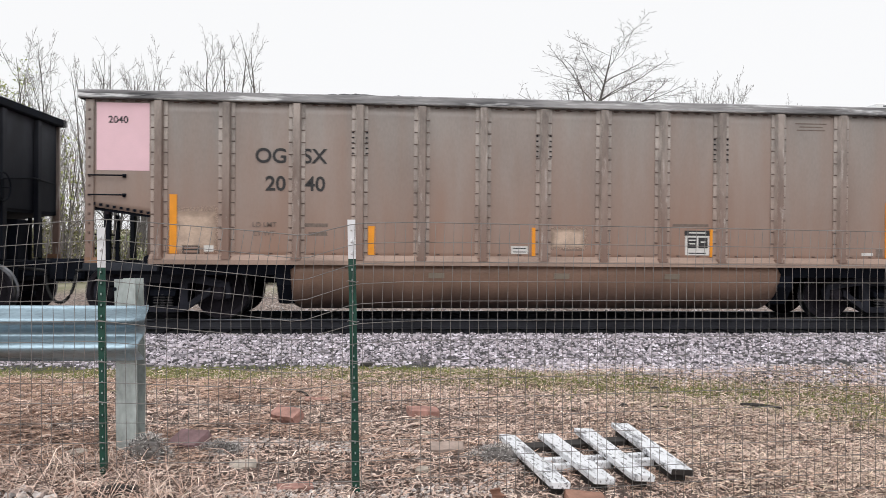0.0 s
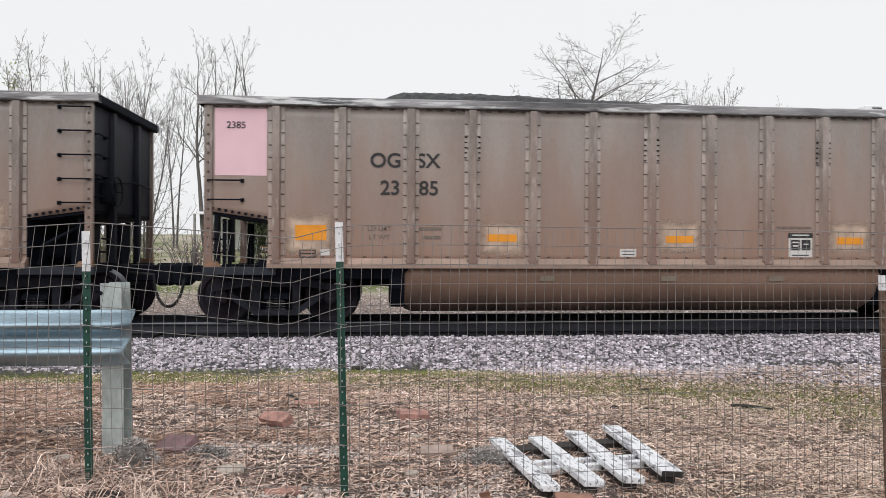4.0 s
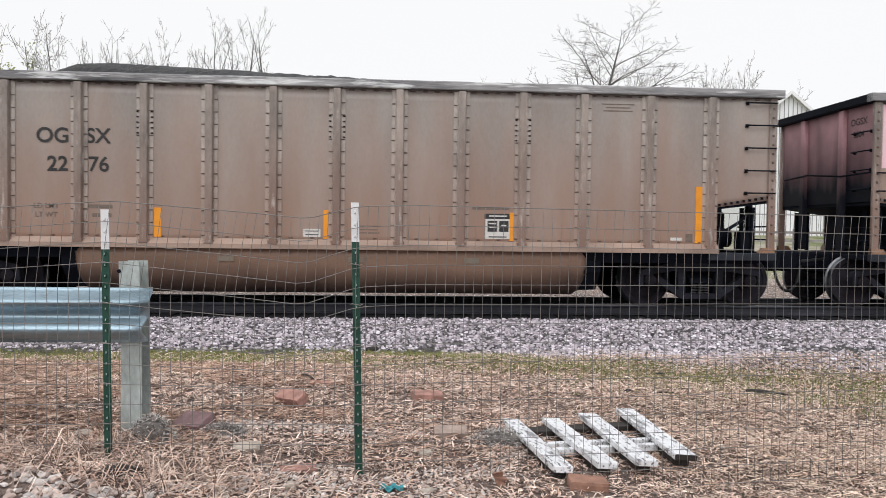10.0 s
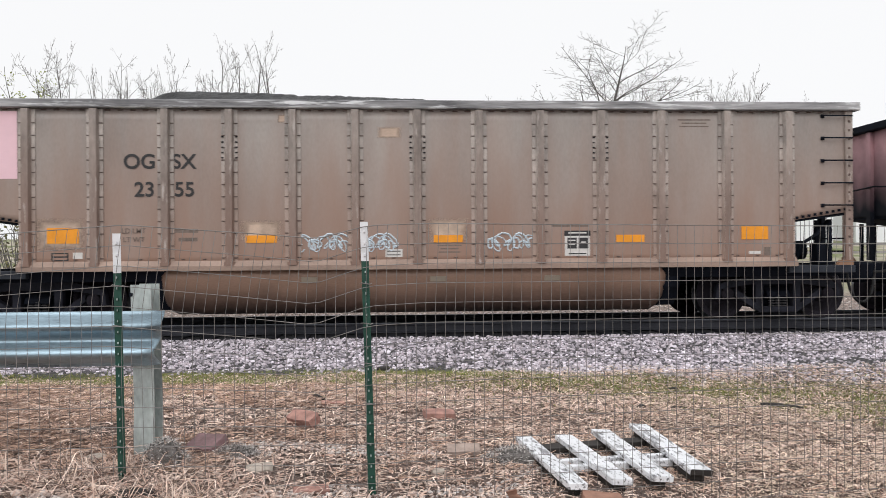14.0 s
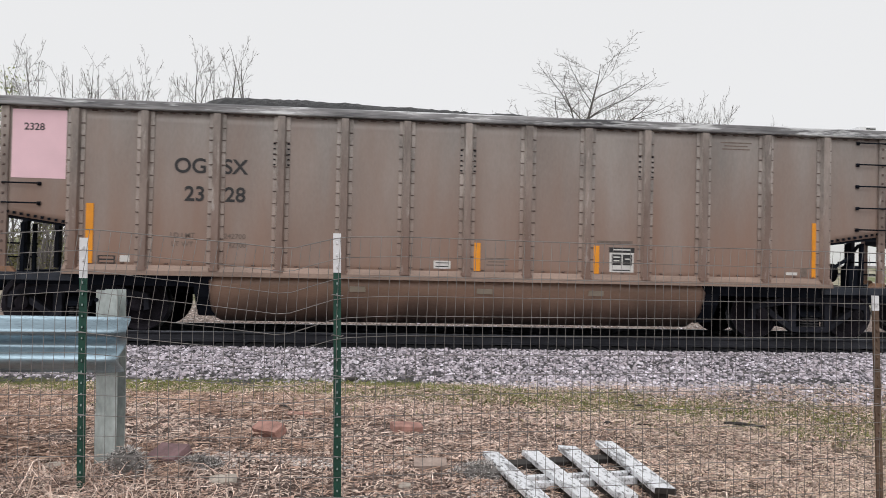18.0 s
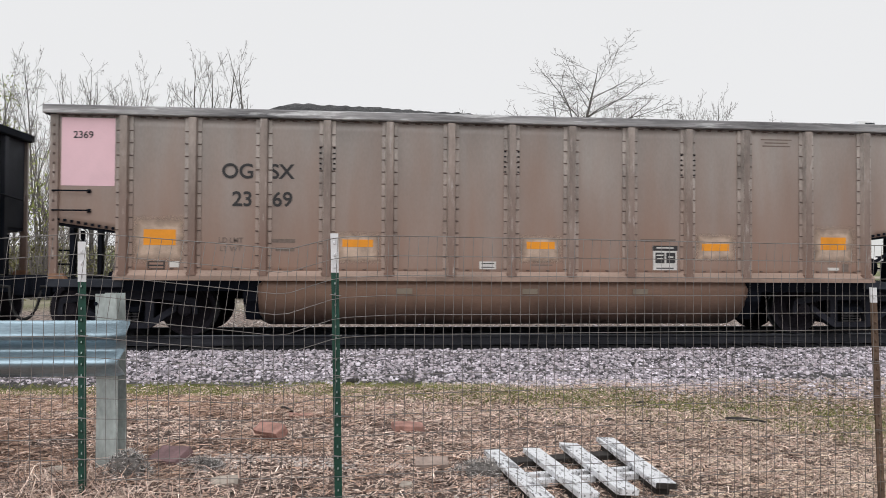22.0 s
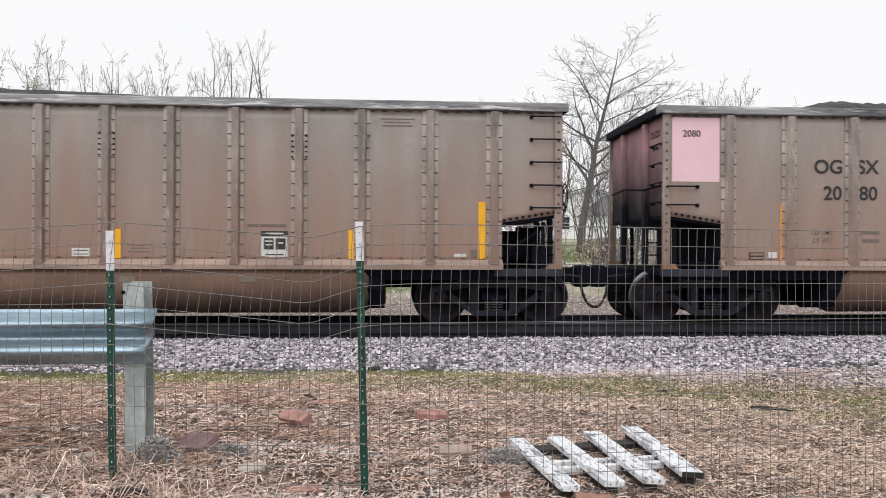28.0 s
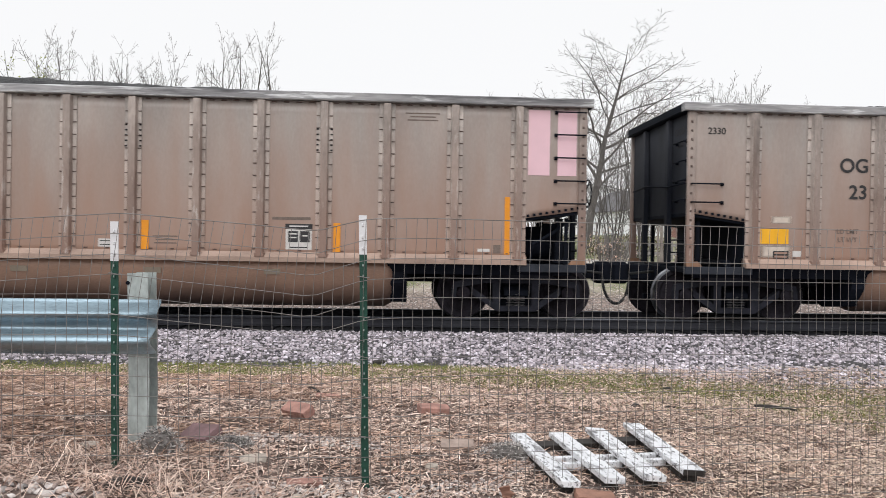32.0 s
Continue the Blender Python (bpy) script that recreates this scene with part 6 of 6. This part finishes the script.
tree("tangled bare thicket before a white camper", 3.3, 29.5, 4.4, 0.06, 55, 1.5, "vase", 0.2, 420, stems=5, thin=0.007)
tree("pale tangled scrub beside the lane", 5.6, 28.5, 4.9, 0.06, 56, 1.6, "vase", 0.2, 420, stems=5, thin=0.007)
tree("bare crooked sapling behind the track", -1.0, 30, 4.9, 0.07, 59, 0.9, "vase", 0.35, 120, stems=2, bend=0.25, thin=0.007)
tree("dead broken tree stump with thin shoots", -2.45, 26, 4.0, 0.1, 61, 0.8, "vase", 0.7, 50, bend=0.05, thin=0.012)
tree("thin bare tree in a roadside thicket", -9.6, 30, 9.0, 0.09, 67, 1.1, "vase", 0.32, 240, stems=3, thin=0.007)
tree("thin pale bare tree in a thicket", -12.2, 33, 9.5, 0.1, 71, 1.3, "vase", 0.32, 280, stems=3, thin=0.007)
tree("budding thin tree in the thicket", -13.8, 29, 7.2, 0.09, 73, 1.4, "vase", 0.28, 300, stems=4, green=0.4, thin=0.007)
tree("many-stemmed bare bush by the big tree", 11.2, 42, 7.2, 0.08, 79, 2.0, "vase", 0.25, 480, stems=5, thin=0.01)
tree("tangled bare bush beside a trunk", 14.0, 41, 6.2, 0.07, 83, 2.0, "vase", 0.25, 480, stems=5, thin=0.01)


# dense scrub behind the track, seen in the gaps between cars
for label, x, y, h, w, n, seed, skin in (
        ("dense pale scrub with fine upright twigs", 3.0, 28, 5.6, 1.5, 620, 91, PALETWIG),
        ("tangled pinkish scrub behind the track", 4.9, 29, 6.2, 1.6, 620, 92, PALETWIG),
        ("bushy pale scrub at the end of the lawn", 1.3, 30, 5.4, 1.3, 420, 93, PALETWIG),
        ("tall pale scrub with many stems", 0.2, 33, 6.6, 1.1, 420, 94, PALETWIG),
        ("grey scrub with many thin stems", -2.4, 33, 3.8, 1.1, 380, 95, None),
        ("thick grey scrub beside the lane", -8.6, 27, 6.2, 1.3, 480, 96, None),
        ("thick upright scrub in a hedge", -10.4, 28, 6.4, 1.3, 480, 97, None),
        ("budding scrub in a hedge", -11.8, 27, 6.0, 1.4, 480, 98, None),
        ("thick grey scrub before a white barn", 8.9, 30, 8.2, 1.4, 520, 103, None),
        ("grey scrub in front of a barn", 10.4, 31, 8.8, 1.6, 620, 101, None),
        ("pale twiggy scrub by the lawn", 12.4, 34, 7.8, 1.5, 520, 102, PALETWIG),
        ("pale scrub filling a hedge", -13.0, 31, 6.8, 1.5, 480, 99, PALETWIG)):
    tree(label, x, y, h, 0.06, seed, w, "vase", 0.12, n, stems=6, thin=0.0062, skin=skin, green=0.25 if "budding" in label else 0.0)


def bush(name, label, x, y, w, h, seed, material, count, size=0.09, stems=16):
    """A shrub of stems and many small loose leaves, ragged in outline."""
    rng = random.Random(seed)
    ob = thing(name, label, "bush", at=(x, y, ground_z(x, y)))
    s, l = Shape(), Shape()
    for _ in range(stems):
        q, r = rng.uniform(0, math.tau), rng.uniform(0, w)
        tip = Vector((r * math.cos(q), 0.5 * r * math.sin(q), h * rng.uniform(0.6, 1.1)))
        foot = Vector((tip.x * 0.35, tip.y * 0.3, -0.1))
        mid = foot.lerp(tip, 0.5) + Vector((rng.gauss(0, 0.1), rng.gauss(0, 0.1), 0.15 * h))
        s.tube([foot, mid, tip], 0.02, 3, 0.006)
    for _ in range(count):
        q, r = rng.uniform(0, math.tau), w * math.sqrt(rng.uniform(0, 1)) * rng.uniform(0.7, 1.1)
        z = h * rng.uniform(0, 1) ** 0.9 * (1.05 - 0.55 * (r / w) ** 2)
        c = Vector((r * math.cos(q), 0.55 * r * math.sin(q), z))
        if noise.noise(c * (2.2 / max(w, h)) * 2 + Vector((seed, 0, 0))) < -0.12:
            continue
        a, b = (Vector((rng.gauss(0, 1), rng.gauss(0, 1), rng.gauss(0, 1))).normalized() * size * rng.uniform(0.5, 1.2) for _ in range(2))
        l.add([c - a, c + b * 0.6, c + a, c - b * 0.6], [(0, 1, 2, 3)])
    tagged(part("underbrush", s.mesh("underbrush", TWIG), ob), kind="stuff")
    tagged(part("foliage", l.mesh("foliage", material), ob), kind="stuff")
    return ob


bush("bush", "olive brush with new leaves beside the rails", -10.4, 24, 1.5, 2.4, 1, BRUSH, 1500, 0.07, 60)
bush("bush", "thin green thicket behind the track", -13.2, 26, 2.0, 2.6, 2, BRUSH, 1700, 0.08, 70)
bush("bush", "twiggy brown bush with dead leaves", 7.2, 25, 1.1, 1.9, 3, STRAW, 1100, 0.05, 60)
bush("bush", "pale dead weeds and bent canes", 3.6, 24, 1.5, 1.0, 4, STRAW, 500, 0.05, 80)
bush("bush", "dry brown brush by the embankment", -0.4, 25, 1.3, 1.3, 5, STRAW, 500, 0.05, 60)
bush("bush", "brown undergrowth at the foot of the big tree", 12.6, 40, 3.0, 1.3, 6, BRUSH, 1500, 0.1, 90)
bush("bush", "tangled undergrowth along the lane", -7.0, 28, 1.6, 1.5, 7, STRAW, 800, 0.06, 70)

bush("bush", "olive undergrowth at the foot of pale scrub", 3.4, 26.5, 1.4, 1.5, 8, BRUSH, 1500, 0.06, 60)
bush("bush", "brown-green brush beyond the far rail", 5.4, 27, 1.4, 1.7, 9, BRUSH, 1500, 0.06, 60)
bush("bush", "dark green hedge bottom behind the track", -9.2, 25.5, 1.7, 1.7, 10, BRUSH, 1900, 0.07, 70)
bush("bush", "leafy hedge bottom beside bare stems", -11.8, 25.5, 1.6, 1.9, 11, BRUSH, 1900, 0.07, 70)


def evergreen(x, y, h, w, seed):
    rng = random.Random(seed)
    ob = thing("evergreen_tree", "small ragged dark green conifer behind the track", "tree", at=(x, y, ground_z(x, y)))
    s, l = Shape(), Shape()
    s.tube([(0, 0, -0.1), (0, 0, h)], 0.05, 6, 0.01)
    for _ in range(150):
        z = h * rng.uniform(0.06, 0.97)
        q = rng.uniform(0, math.tau)
        reach = w * (1 - z / h) ** 0.8 * rng.uniform(0.6, 1.15) + 0.06
        tip = Vector((reach * math.cos(q), reach * math.sin(q), z - 0.15 * reach))
        s.tube([(0, 0, z), tip], 0.01, 3, 0.004)
        for _ in range(48):
            k = rng.uniform(0.15, 1.05)
            c = Vector((0, 0, z)).lerp(tip, k) + Vector((rng.gauss(0, 0.05), rng.gauss(0, 0.05), rng.gauss(0, 0.03)))
            a = Vector((rng.gauss(0, 1), rng.gauss(0, 1), rng.gauss(0, 0.6))).normalized() * 0.085
            b = a.cross(Vector((0, 0, 1))).normalized() * 0.022
            l.add([c - a, c + b, c + a, c - b], [(0, 1, 2, 3)])
    part("trunk", s.mesh("trunk", BARK), ob)
    part("needles", l.mesh("needles", NEEDLE), ob)


evergreen(-3.95, 24, 3.05, 1.05, 5)


def house(label, x, y, w, d, wall_h, roof_h, wall, roof, turn=0.0, windows=(), doors=(), name="house"):
    """A plain gabled house whose gable faces the track, with window frames and panes."""
    z = ground_z(x, y)
    ob = thing(name, label, "house", at=(x, y, z), turn=turn)
    gable = [(-w / 2, -0.5), (w / 2, -0.5), (w / 2, wall_h), (0, wall_h + roof_h), (-w / 2, wall_h)]
    part("wall_shell", Shape().prism_y(gable, 0, d).mesh("wall_shell", wall), ob)
    for sx in (-1, 1):
        t = 0.14
        over = 0.3
        k = roof_h / (w / 2)
        rp = [(sx * (w / 2 + over), wall_h - over * k + 0.02), (0, wall_h + roof_h + 0.02), (0, wall_h + roof_h + t + 0.02), (sx * (w / 2 + over), wall_h - over * k + t + 0.02)]
        part("roof", Shape().prism_y(rp, -0.35, d + 0.35).mesh("roof", roof), ob)
        fascia = [(sx * (w / 2 + over), wall_h - over * k - 0.08), (0, wall_h + roof_h - 0.1), (0, wall_h + roof_h + 0.02), (sx * (w / 2 + over), wall_h - over * k + 0.02)]
        part("fascia", Shape().prism_y(fascia, -0.36, -0.3).mesh("fascia", SIDING), ob)
    for wx, wz, ww, wh in windows:
        win = part("window", Shape().box(wx - ww / 2 - 0.08, wx + ww / 2 + 0.08, -0.06, 0.02, wz - 0.08, wz + wh + 0.08, 0.01).mesh("window", SIDING), ob)
        part("pane", Shape().box(wx - ww / 2, wx + ww / 2, -0.068, -0.055, wz, wz + wh).mesh("pane", GLASS), win)
        part("sash_bar", Shape().box(wx - ww / 2, wx + ww / 2, -0.075, -0.06, wz + wh / 2 - 0.025, wz + wh / 2 + 0.025).mesh("sash_bar", SIDING), win)
    return ob


barn = house("tall white board-sided barn with a pale metal roof", 26.7, 48, 5.2, 9, 7.6, 2.1, SIDING, SIDING, 0, [(0.3, 4.5, 0.5, 0.8)], name="barn")
for k in range(17):
    x = -2.5 + k * 0.31
    part("batten", Shape().box(x - 0.02, x + 0.02, -0.03, 0.0, -0.3, 7.6 + 2.1 * (1 - abs(x) / 2.6) - 0.1).mesh("batten", GREYWALL), barn)
house("grey-roofed house with white walls on the lawn", 24.0, 70, 4.6, 8, 2.6, 1.9, SIDING, ROOFING, 18, [(-1.1, 1.0, 0.8, 1.2), (0.9, 1.0, 0.8, 1.2)])
house("low red shed beside the barn", 24.0, 56, 2.6, 4, 1.3, 0.5, BRICK, ROOFING, 0, [(0.2, 0.3, 0.5, 0.5)], name="shed")
house("long pale grey building far behind the trees", 20.5, 76, 9, 10, 4.2, 1.2, SIDING, ROOFING, 0, [(-2.5, 1.0, 1.0, 1.3), (0, 1.0, 1.0, 1.3), (2.5, 1.0, 1.0, 1.3)])
flat = thing("house", "flat-roofed grey block house on the rise", "house", at=(-9.0, 56, ground_z(-9, 56)))
part("wall_shell", Shape().box(-1.7, 1.7, 0, 5, -1, 3.9, 0.02).mesh("wall_shell", GREYWALL), flat)
part("roof", Shape().box(-1.85, 1.85, -0.15, 5.15, 3.9, 4.12, 0.02).mesh("roof", SIDING), flat)
for x in (-0.9, 0.7):
    win = part("window", Shape().box(x - 0.45, x + 0.45, -0.05, 0.03, 2.6, 3.5, 0.01).mesh("window", SIDING), flat)
    part("pane", Shape().box(x - 0.37, x + 0.37, -0.06, -0.045, 2.68, 3.42).mesh("pane", GLASS), win)
lean_to = thing("shed_roof", "low white metal roof below the grey house", "roof", at=(-8.6, 45, ground_z(-8.6, 45)))
part("roof", Shape().prism_x([(-1.5, 2.2), (1.5, 2.9), (1.5, 2.98), (-1.5, 2.28)], -2.4, 2.2).mesh("roof", SIDING), lean_to)
for x in (-2.3, 2.1):
    for y, h in ((-1.4, 2.22), (1.4, 2.85)):
        part("post", Shape().box(x - 0.06, x + 0.06, y - 0.06, y + 0.06, -0.3, h).mesh("post", POLEWOOD), lean_to)
part("back_wall", Shape().box(-2.4, 2.2, 1.42, 1.5, -0.3, 2.86).mesh("back_wall", SIDING), lean_to)
# metal building whose roof vent looks over the cars
mill = house("long white metal building with a roof vent", 38.5, 52, 10, 12, 8.0, 1.0, SIDING, SIDING, 0, [(-2, 2.0, 1.0, 1.2), (1.5, 2.0, 1.0, 1.2)], name="metal_building")
part("vent_neck", Shape().box(-1.5, -0.6, 0.4, 1.2, 8.4, 9.7).mesh("vent_neck", SIDING), mill)
vent = part("roof_vent", Shape().box(-1.75, -0.35, 0.2, 1.4, 9.75, 10.75, 0.06).mesh("roof_vent", SIDING), mill, "white louvred roof vent")
for k in range(4):
    part("louvre", Shape().box(-1.2, -0.45, 0.17, 0.21, 9.95 + k * 0.18, 10.04 + k * 0.18).mesh("louvre", GLASS), vent)


def pole(x, y, h, arm=2.2, lean=0.0):
    z = ground_z(x, y)
    ob = thing("utility_pole", "weathered wooden utility pole with a crossarm", "utility pole", "poles along the lane", (x, y, z))
    part("shaft", Shape().tube([(0, 0, -0.3), (lean * h, 0, h)], 0.11, 8, 0.07).mesh("shaft", POLEWOOD, True), ob)
    part("crossarm", Shape().box(lean * h - arm / 2, lean * h + arm / 2, -0.18, -0.08, h - 0.45, h - 0.33).mesh("crossarm", POLEWOOD), ob)
    for k in (-0.45, -0.2, 0.2, 0.45):
        part("insulator", Shape().tube([(lean * h + k * arm, -0.13, h - 0.33), (lean * h + k * arm, -0.13, h - 0.18)], 0.04, 6).mesh("insulator", GREYWALL), ob)
    return ob


p1 = pole(-7.2, 55, 9.3)
part("transformer", Shape().loft([[(0.35 + r * math.cos(q * math.tau / 10), -0.1 + r * math.sin(q * math.tau / 10), z) for q in range(10)] for r, z in ((0.2, 7.0), (0.24, 7.05), (0.24, 7.8), (0.15, 7.9))]).mesh("transformer", GREYWALL, True), p1, "grey transformer can")
pole(-6.55, 62, 8.6, 2.4)
pole(-6.1, 80, 7.1, 2.6)
pole(-2.0, 95, 6.0, 2.4)
for a, b in (((-7.2, 55, 10.8), (-6.55, 62, 10.4)), ((-6.55, 62, 10.4), (-6.1, 80, 9.3))):
    for dx in (-0.95, 0.95):
        s = Shape()
        A, B = Vector(a) + Vector((dx, -0.13, 0)), Vector(b) + Vector((dx, -0.13, 0))
        s.tube([A.lerp(B, q) - Vector((0, 0, 0.5 * 4 * q * (1 - q))) for q in np.linspace(0, 1, 9)], 0.012, 3)
        tagged(new("power_line", s.mesh("power_line", RUBBER)), "thin black power line between two poles", "cable")

crates = thing("pallet_stack", "stack of reddish wooden pallets on the grass", "pallet stack", at=(-3.85, 27, ground_z(-3.85, 27)))
for k in range(9):
    z = k * 0.22
    dx = 0.04 * math.sin(k * 2.2)
    for j in range(2):
        part("board", Shape().box(-0.42 + dx, 0.42 + dx, -0.5, 0.5, z + j * 0.11, z + j * 0.11 + 0.03).mesh("board", CRATEWOOD), crates)
    for x in (-0.37, 0.0, 0.37):
        part("stringer", Shape().box(x - 0.04 + dx, x + 0.04 + dx, -0.5, 0.5, z + 0.03, z + 0.11).mesh("stringer", CRATEWOOD), crates)

camper = thing("camper_trailer", "white camper trailer parked on the grass", "camper trailer", at=(4.1, 40, ground_z(4.1, 40)))
shell = [(-0.95, 0.45), (0.95, 0.45), (0.97, 1.7), (0.8, 2.2), (-0.75, 2.25), (-0.97, 1.8)]
part("shell", Shape().prism_y(shell, 0, 3.6).mesh("shell", SIDING), camper)
part("window", Shape().box(-0.55, 0.45, -0.02, 0.0, 1.35, 1.95).mesh("window", GLASS), camper, "dark framed window")
part("window_bar", Shape().box(-0.08, -0.02, -0.03, -0.015, 1.35, 1.95).mesh("window_bar", SIDING), camper)
for x in (-0.9, 0.78):
    part("wheel", Shape().loft([[(x + dx, 1.8 + r * math.cos(q * math.tau / 16), 0.32 + r * math.sin(q * math.tau / 16)) for q in range(16)] for dx, r in ((0, 0.26), (0.02, 0.32), (0.1, 0.32), (0.12, 0.26))]).mesh("wheel", RUBBER, True), camper)
part("skirt", Shape().box(-0.93, 0.93, 0.05, 3.5, 0.3, 0.45).mesh("skirt", GREYWALL), camper)
for k, (x0, x1, y0, y1) in enumerate(((7.6, 11.2, 33, 36.5), (-8, -1.2, 31, 33))):
    pad = new("concrete_pad", Shape().loft([[(x, y, ground_z(0, y) + z) for x, y in ((x0, y0), (x1, y0), (x1, y1), (x0, y1))] for z in (-0.15, 0.09)]).mesh("concrete_pad", mat("pale_concrete", (0.52, 0.5, 0.47), 0.85, var=0.12, scale=2)))
    tagged(pad, "pale concrete pad on the far lawn", "concrete pad")
# plain plank fence across the lawn
rails = thing("board_fence", "low dark board fence along the far lawn", "fence", at=(18, 38, 0.0))
for k in range(9):
    x = -6 + k * 2.4
    part("post", Shape().box(x - 0.06, x + 0.06, -0.06, 0.06, ground_z(18 + x, 38) - 0.2, ground_z(18 + x, 38) + 1.0).mesh("post", POLEWOOD), rails)
for z in (0.35, 0.8):
    part("board", Shape().box(-6.2, 13.4, -0.1, -0.06, 0.62 + z - 0.07, 0.62 + z + 0.07).mesh("board", POLEWOOD), rails)

TRAIN = [(0, -4.81), (1, -16.74), (2, -28.65), (3, -40.30), (4, -52.19), (5, -64.08), (6, -76.01), (7, -88.00), (8, -99.71), (9, -111.82), (10, -123.55), (11, -135.64), (12, -147.86), (13, -159.63), (14, -171.74), (15, -183.77), (16, -195.81), (17, -208.01), (18, -219.86), (19, -232.09), (20, -243.97), (21, -256.27), (22, -268.48), (23, -280.39), (24, -292.70), (25, -304.79), (26, -316.95), (27, -329.24), (28, -341.19), (29, -353.52), (30, -365.49), (31, -377.90), (32, -390.28)]
def train_x(t):
    return float(np.interp(t, [a for a, _ in TRAIN], [b for _, b in TRAIN]))


# ---- what moves: the train rolls past, and its wheels turn while they pass the camera ----
def motions():
    for n, car in enumerate(CARS):
        shift = (n - 1) * PITCH
        walk(car, [(t, pose(x + shift, TRACK_Y, 0)) for t, x in TRAIN])
        for truck in [o for o in car.children if o.name.split(".")[0] == "truck"]:
            for axle in [o for o in truck.children if o.name.split(".")[0] == "wheelset"]:
                off = shift + truck.matrix_basis.translation.x + axle.matrix_basis.translation.x
                x0 = axle.matrix_basis.translation.x
                seen = [f for f in range(0, 961) if -9.5 < train_x(f / 30) + off < 12.5]
                rows = []
                if not seen or seen[0] > 0:
                    rows.append((0.0, pose(x0, 0, 0.46)))
                turn = 0.0
                last = None
                for f in seen:
                    at = train_x(f / 30)
                    if last is not None:
                        turn -= math.degrees((last - at) / 0.46)
                    last = at
                    rows.append((f / 30, pose(x0, 0, 0.46, 0, turn, 0)))
                if not seen or seen[-1] < 960:
                    rows.append((32.0, pose(x0, 0, 0.46, 0, turn, 0)))
                walk(axle, rows)


motions()
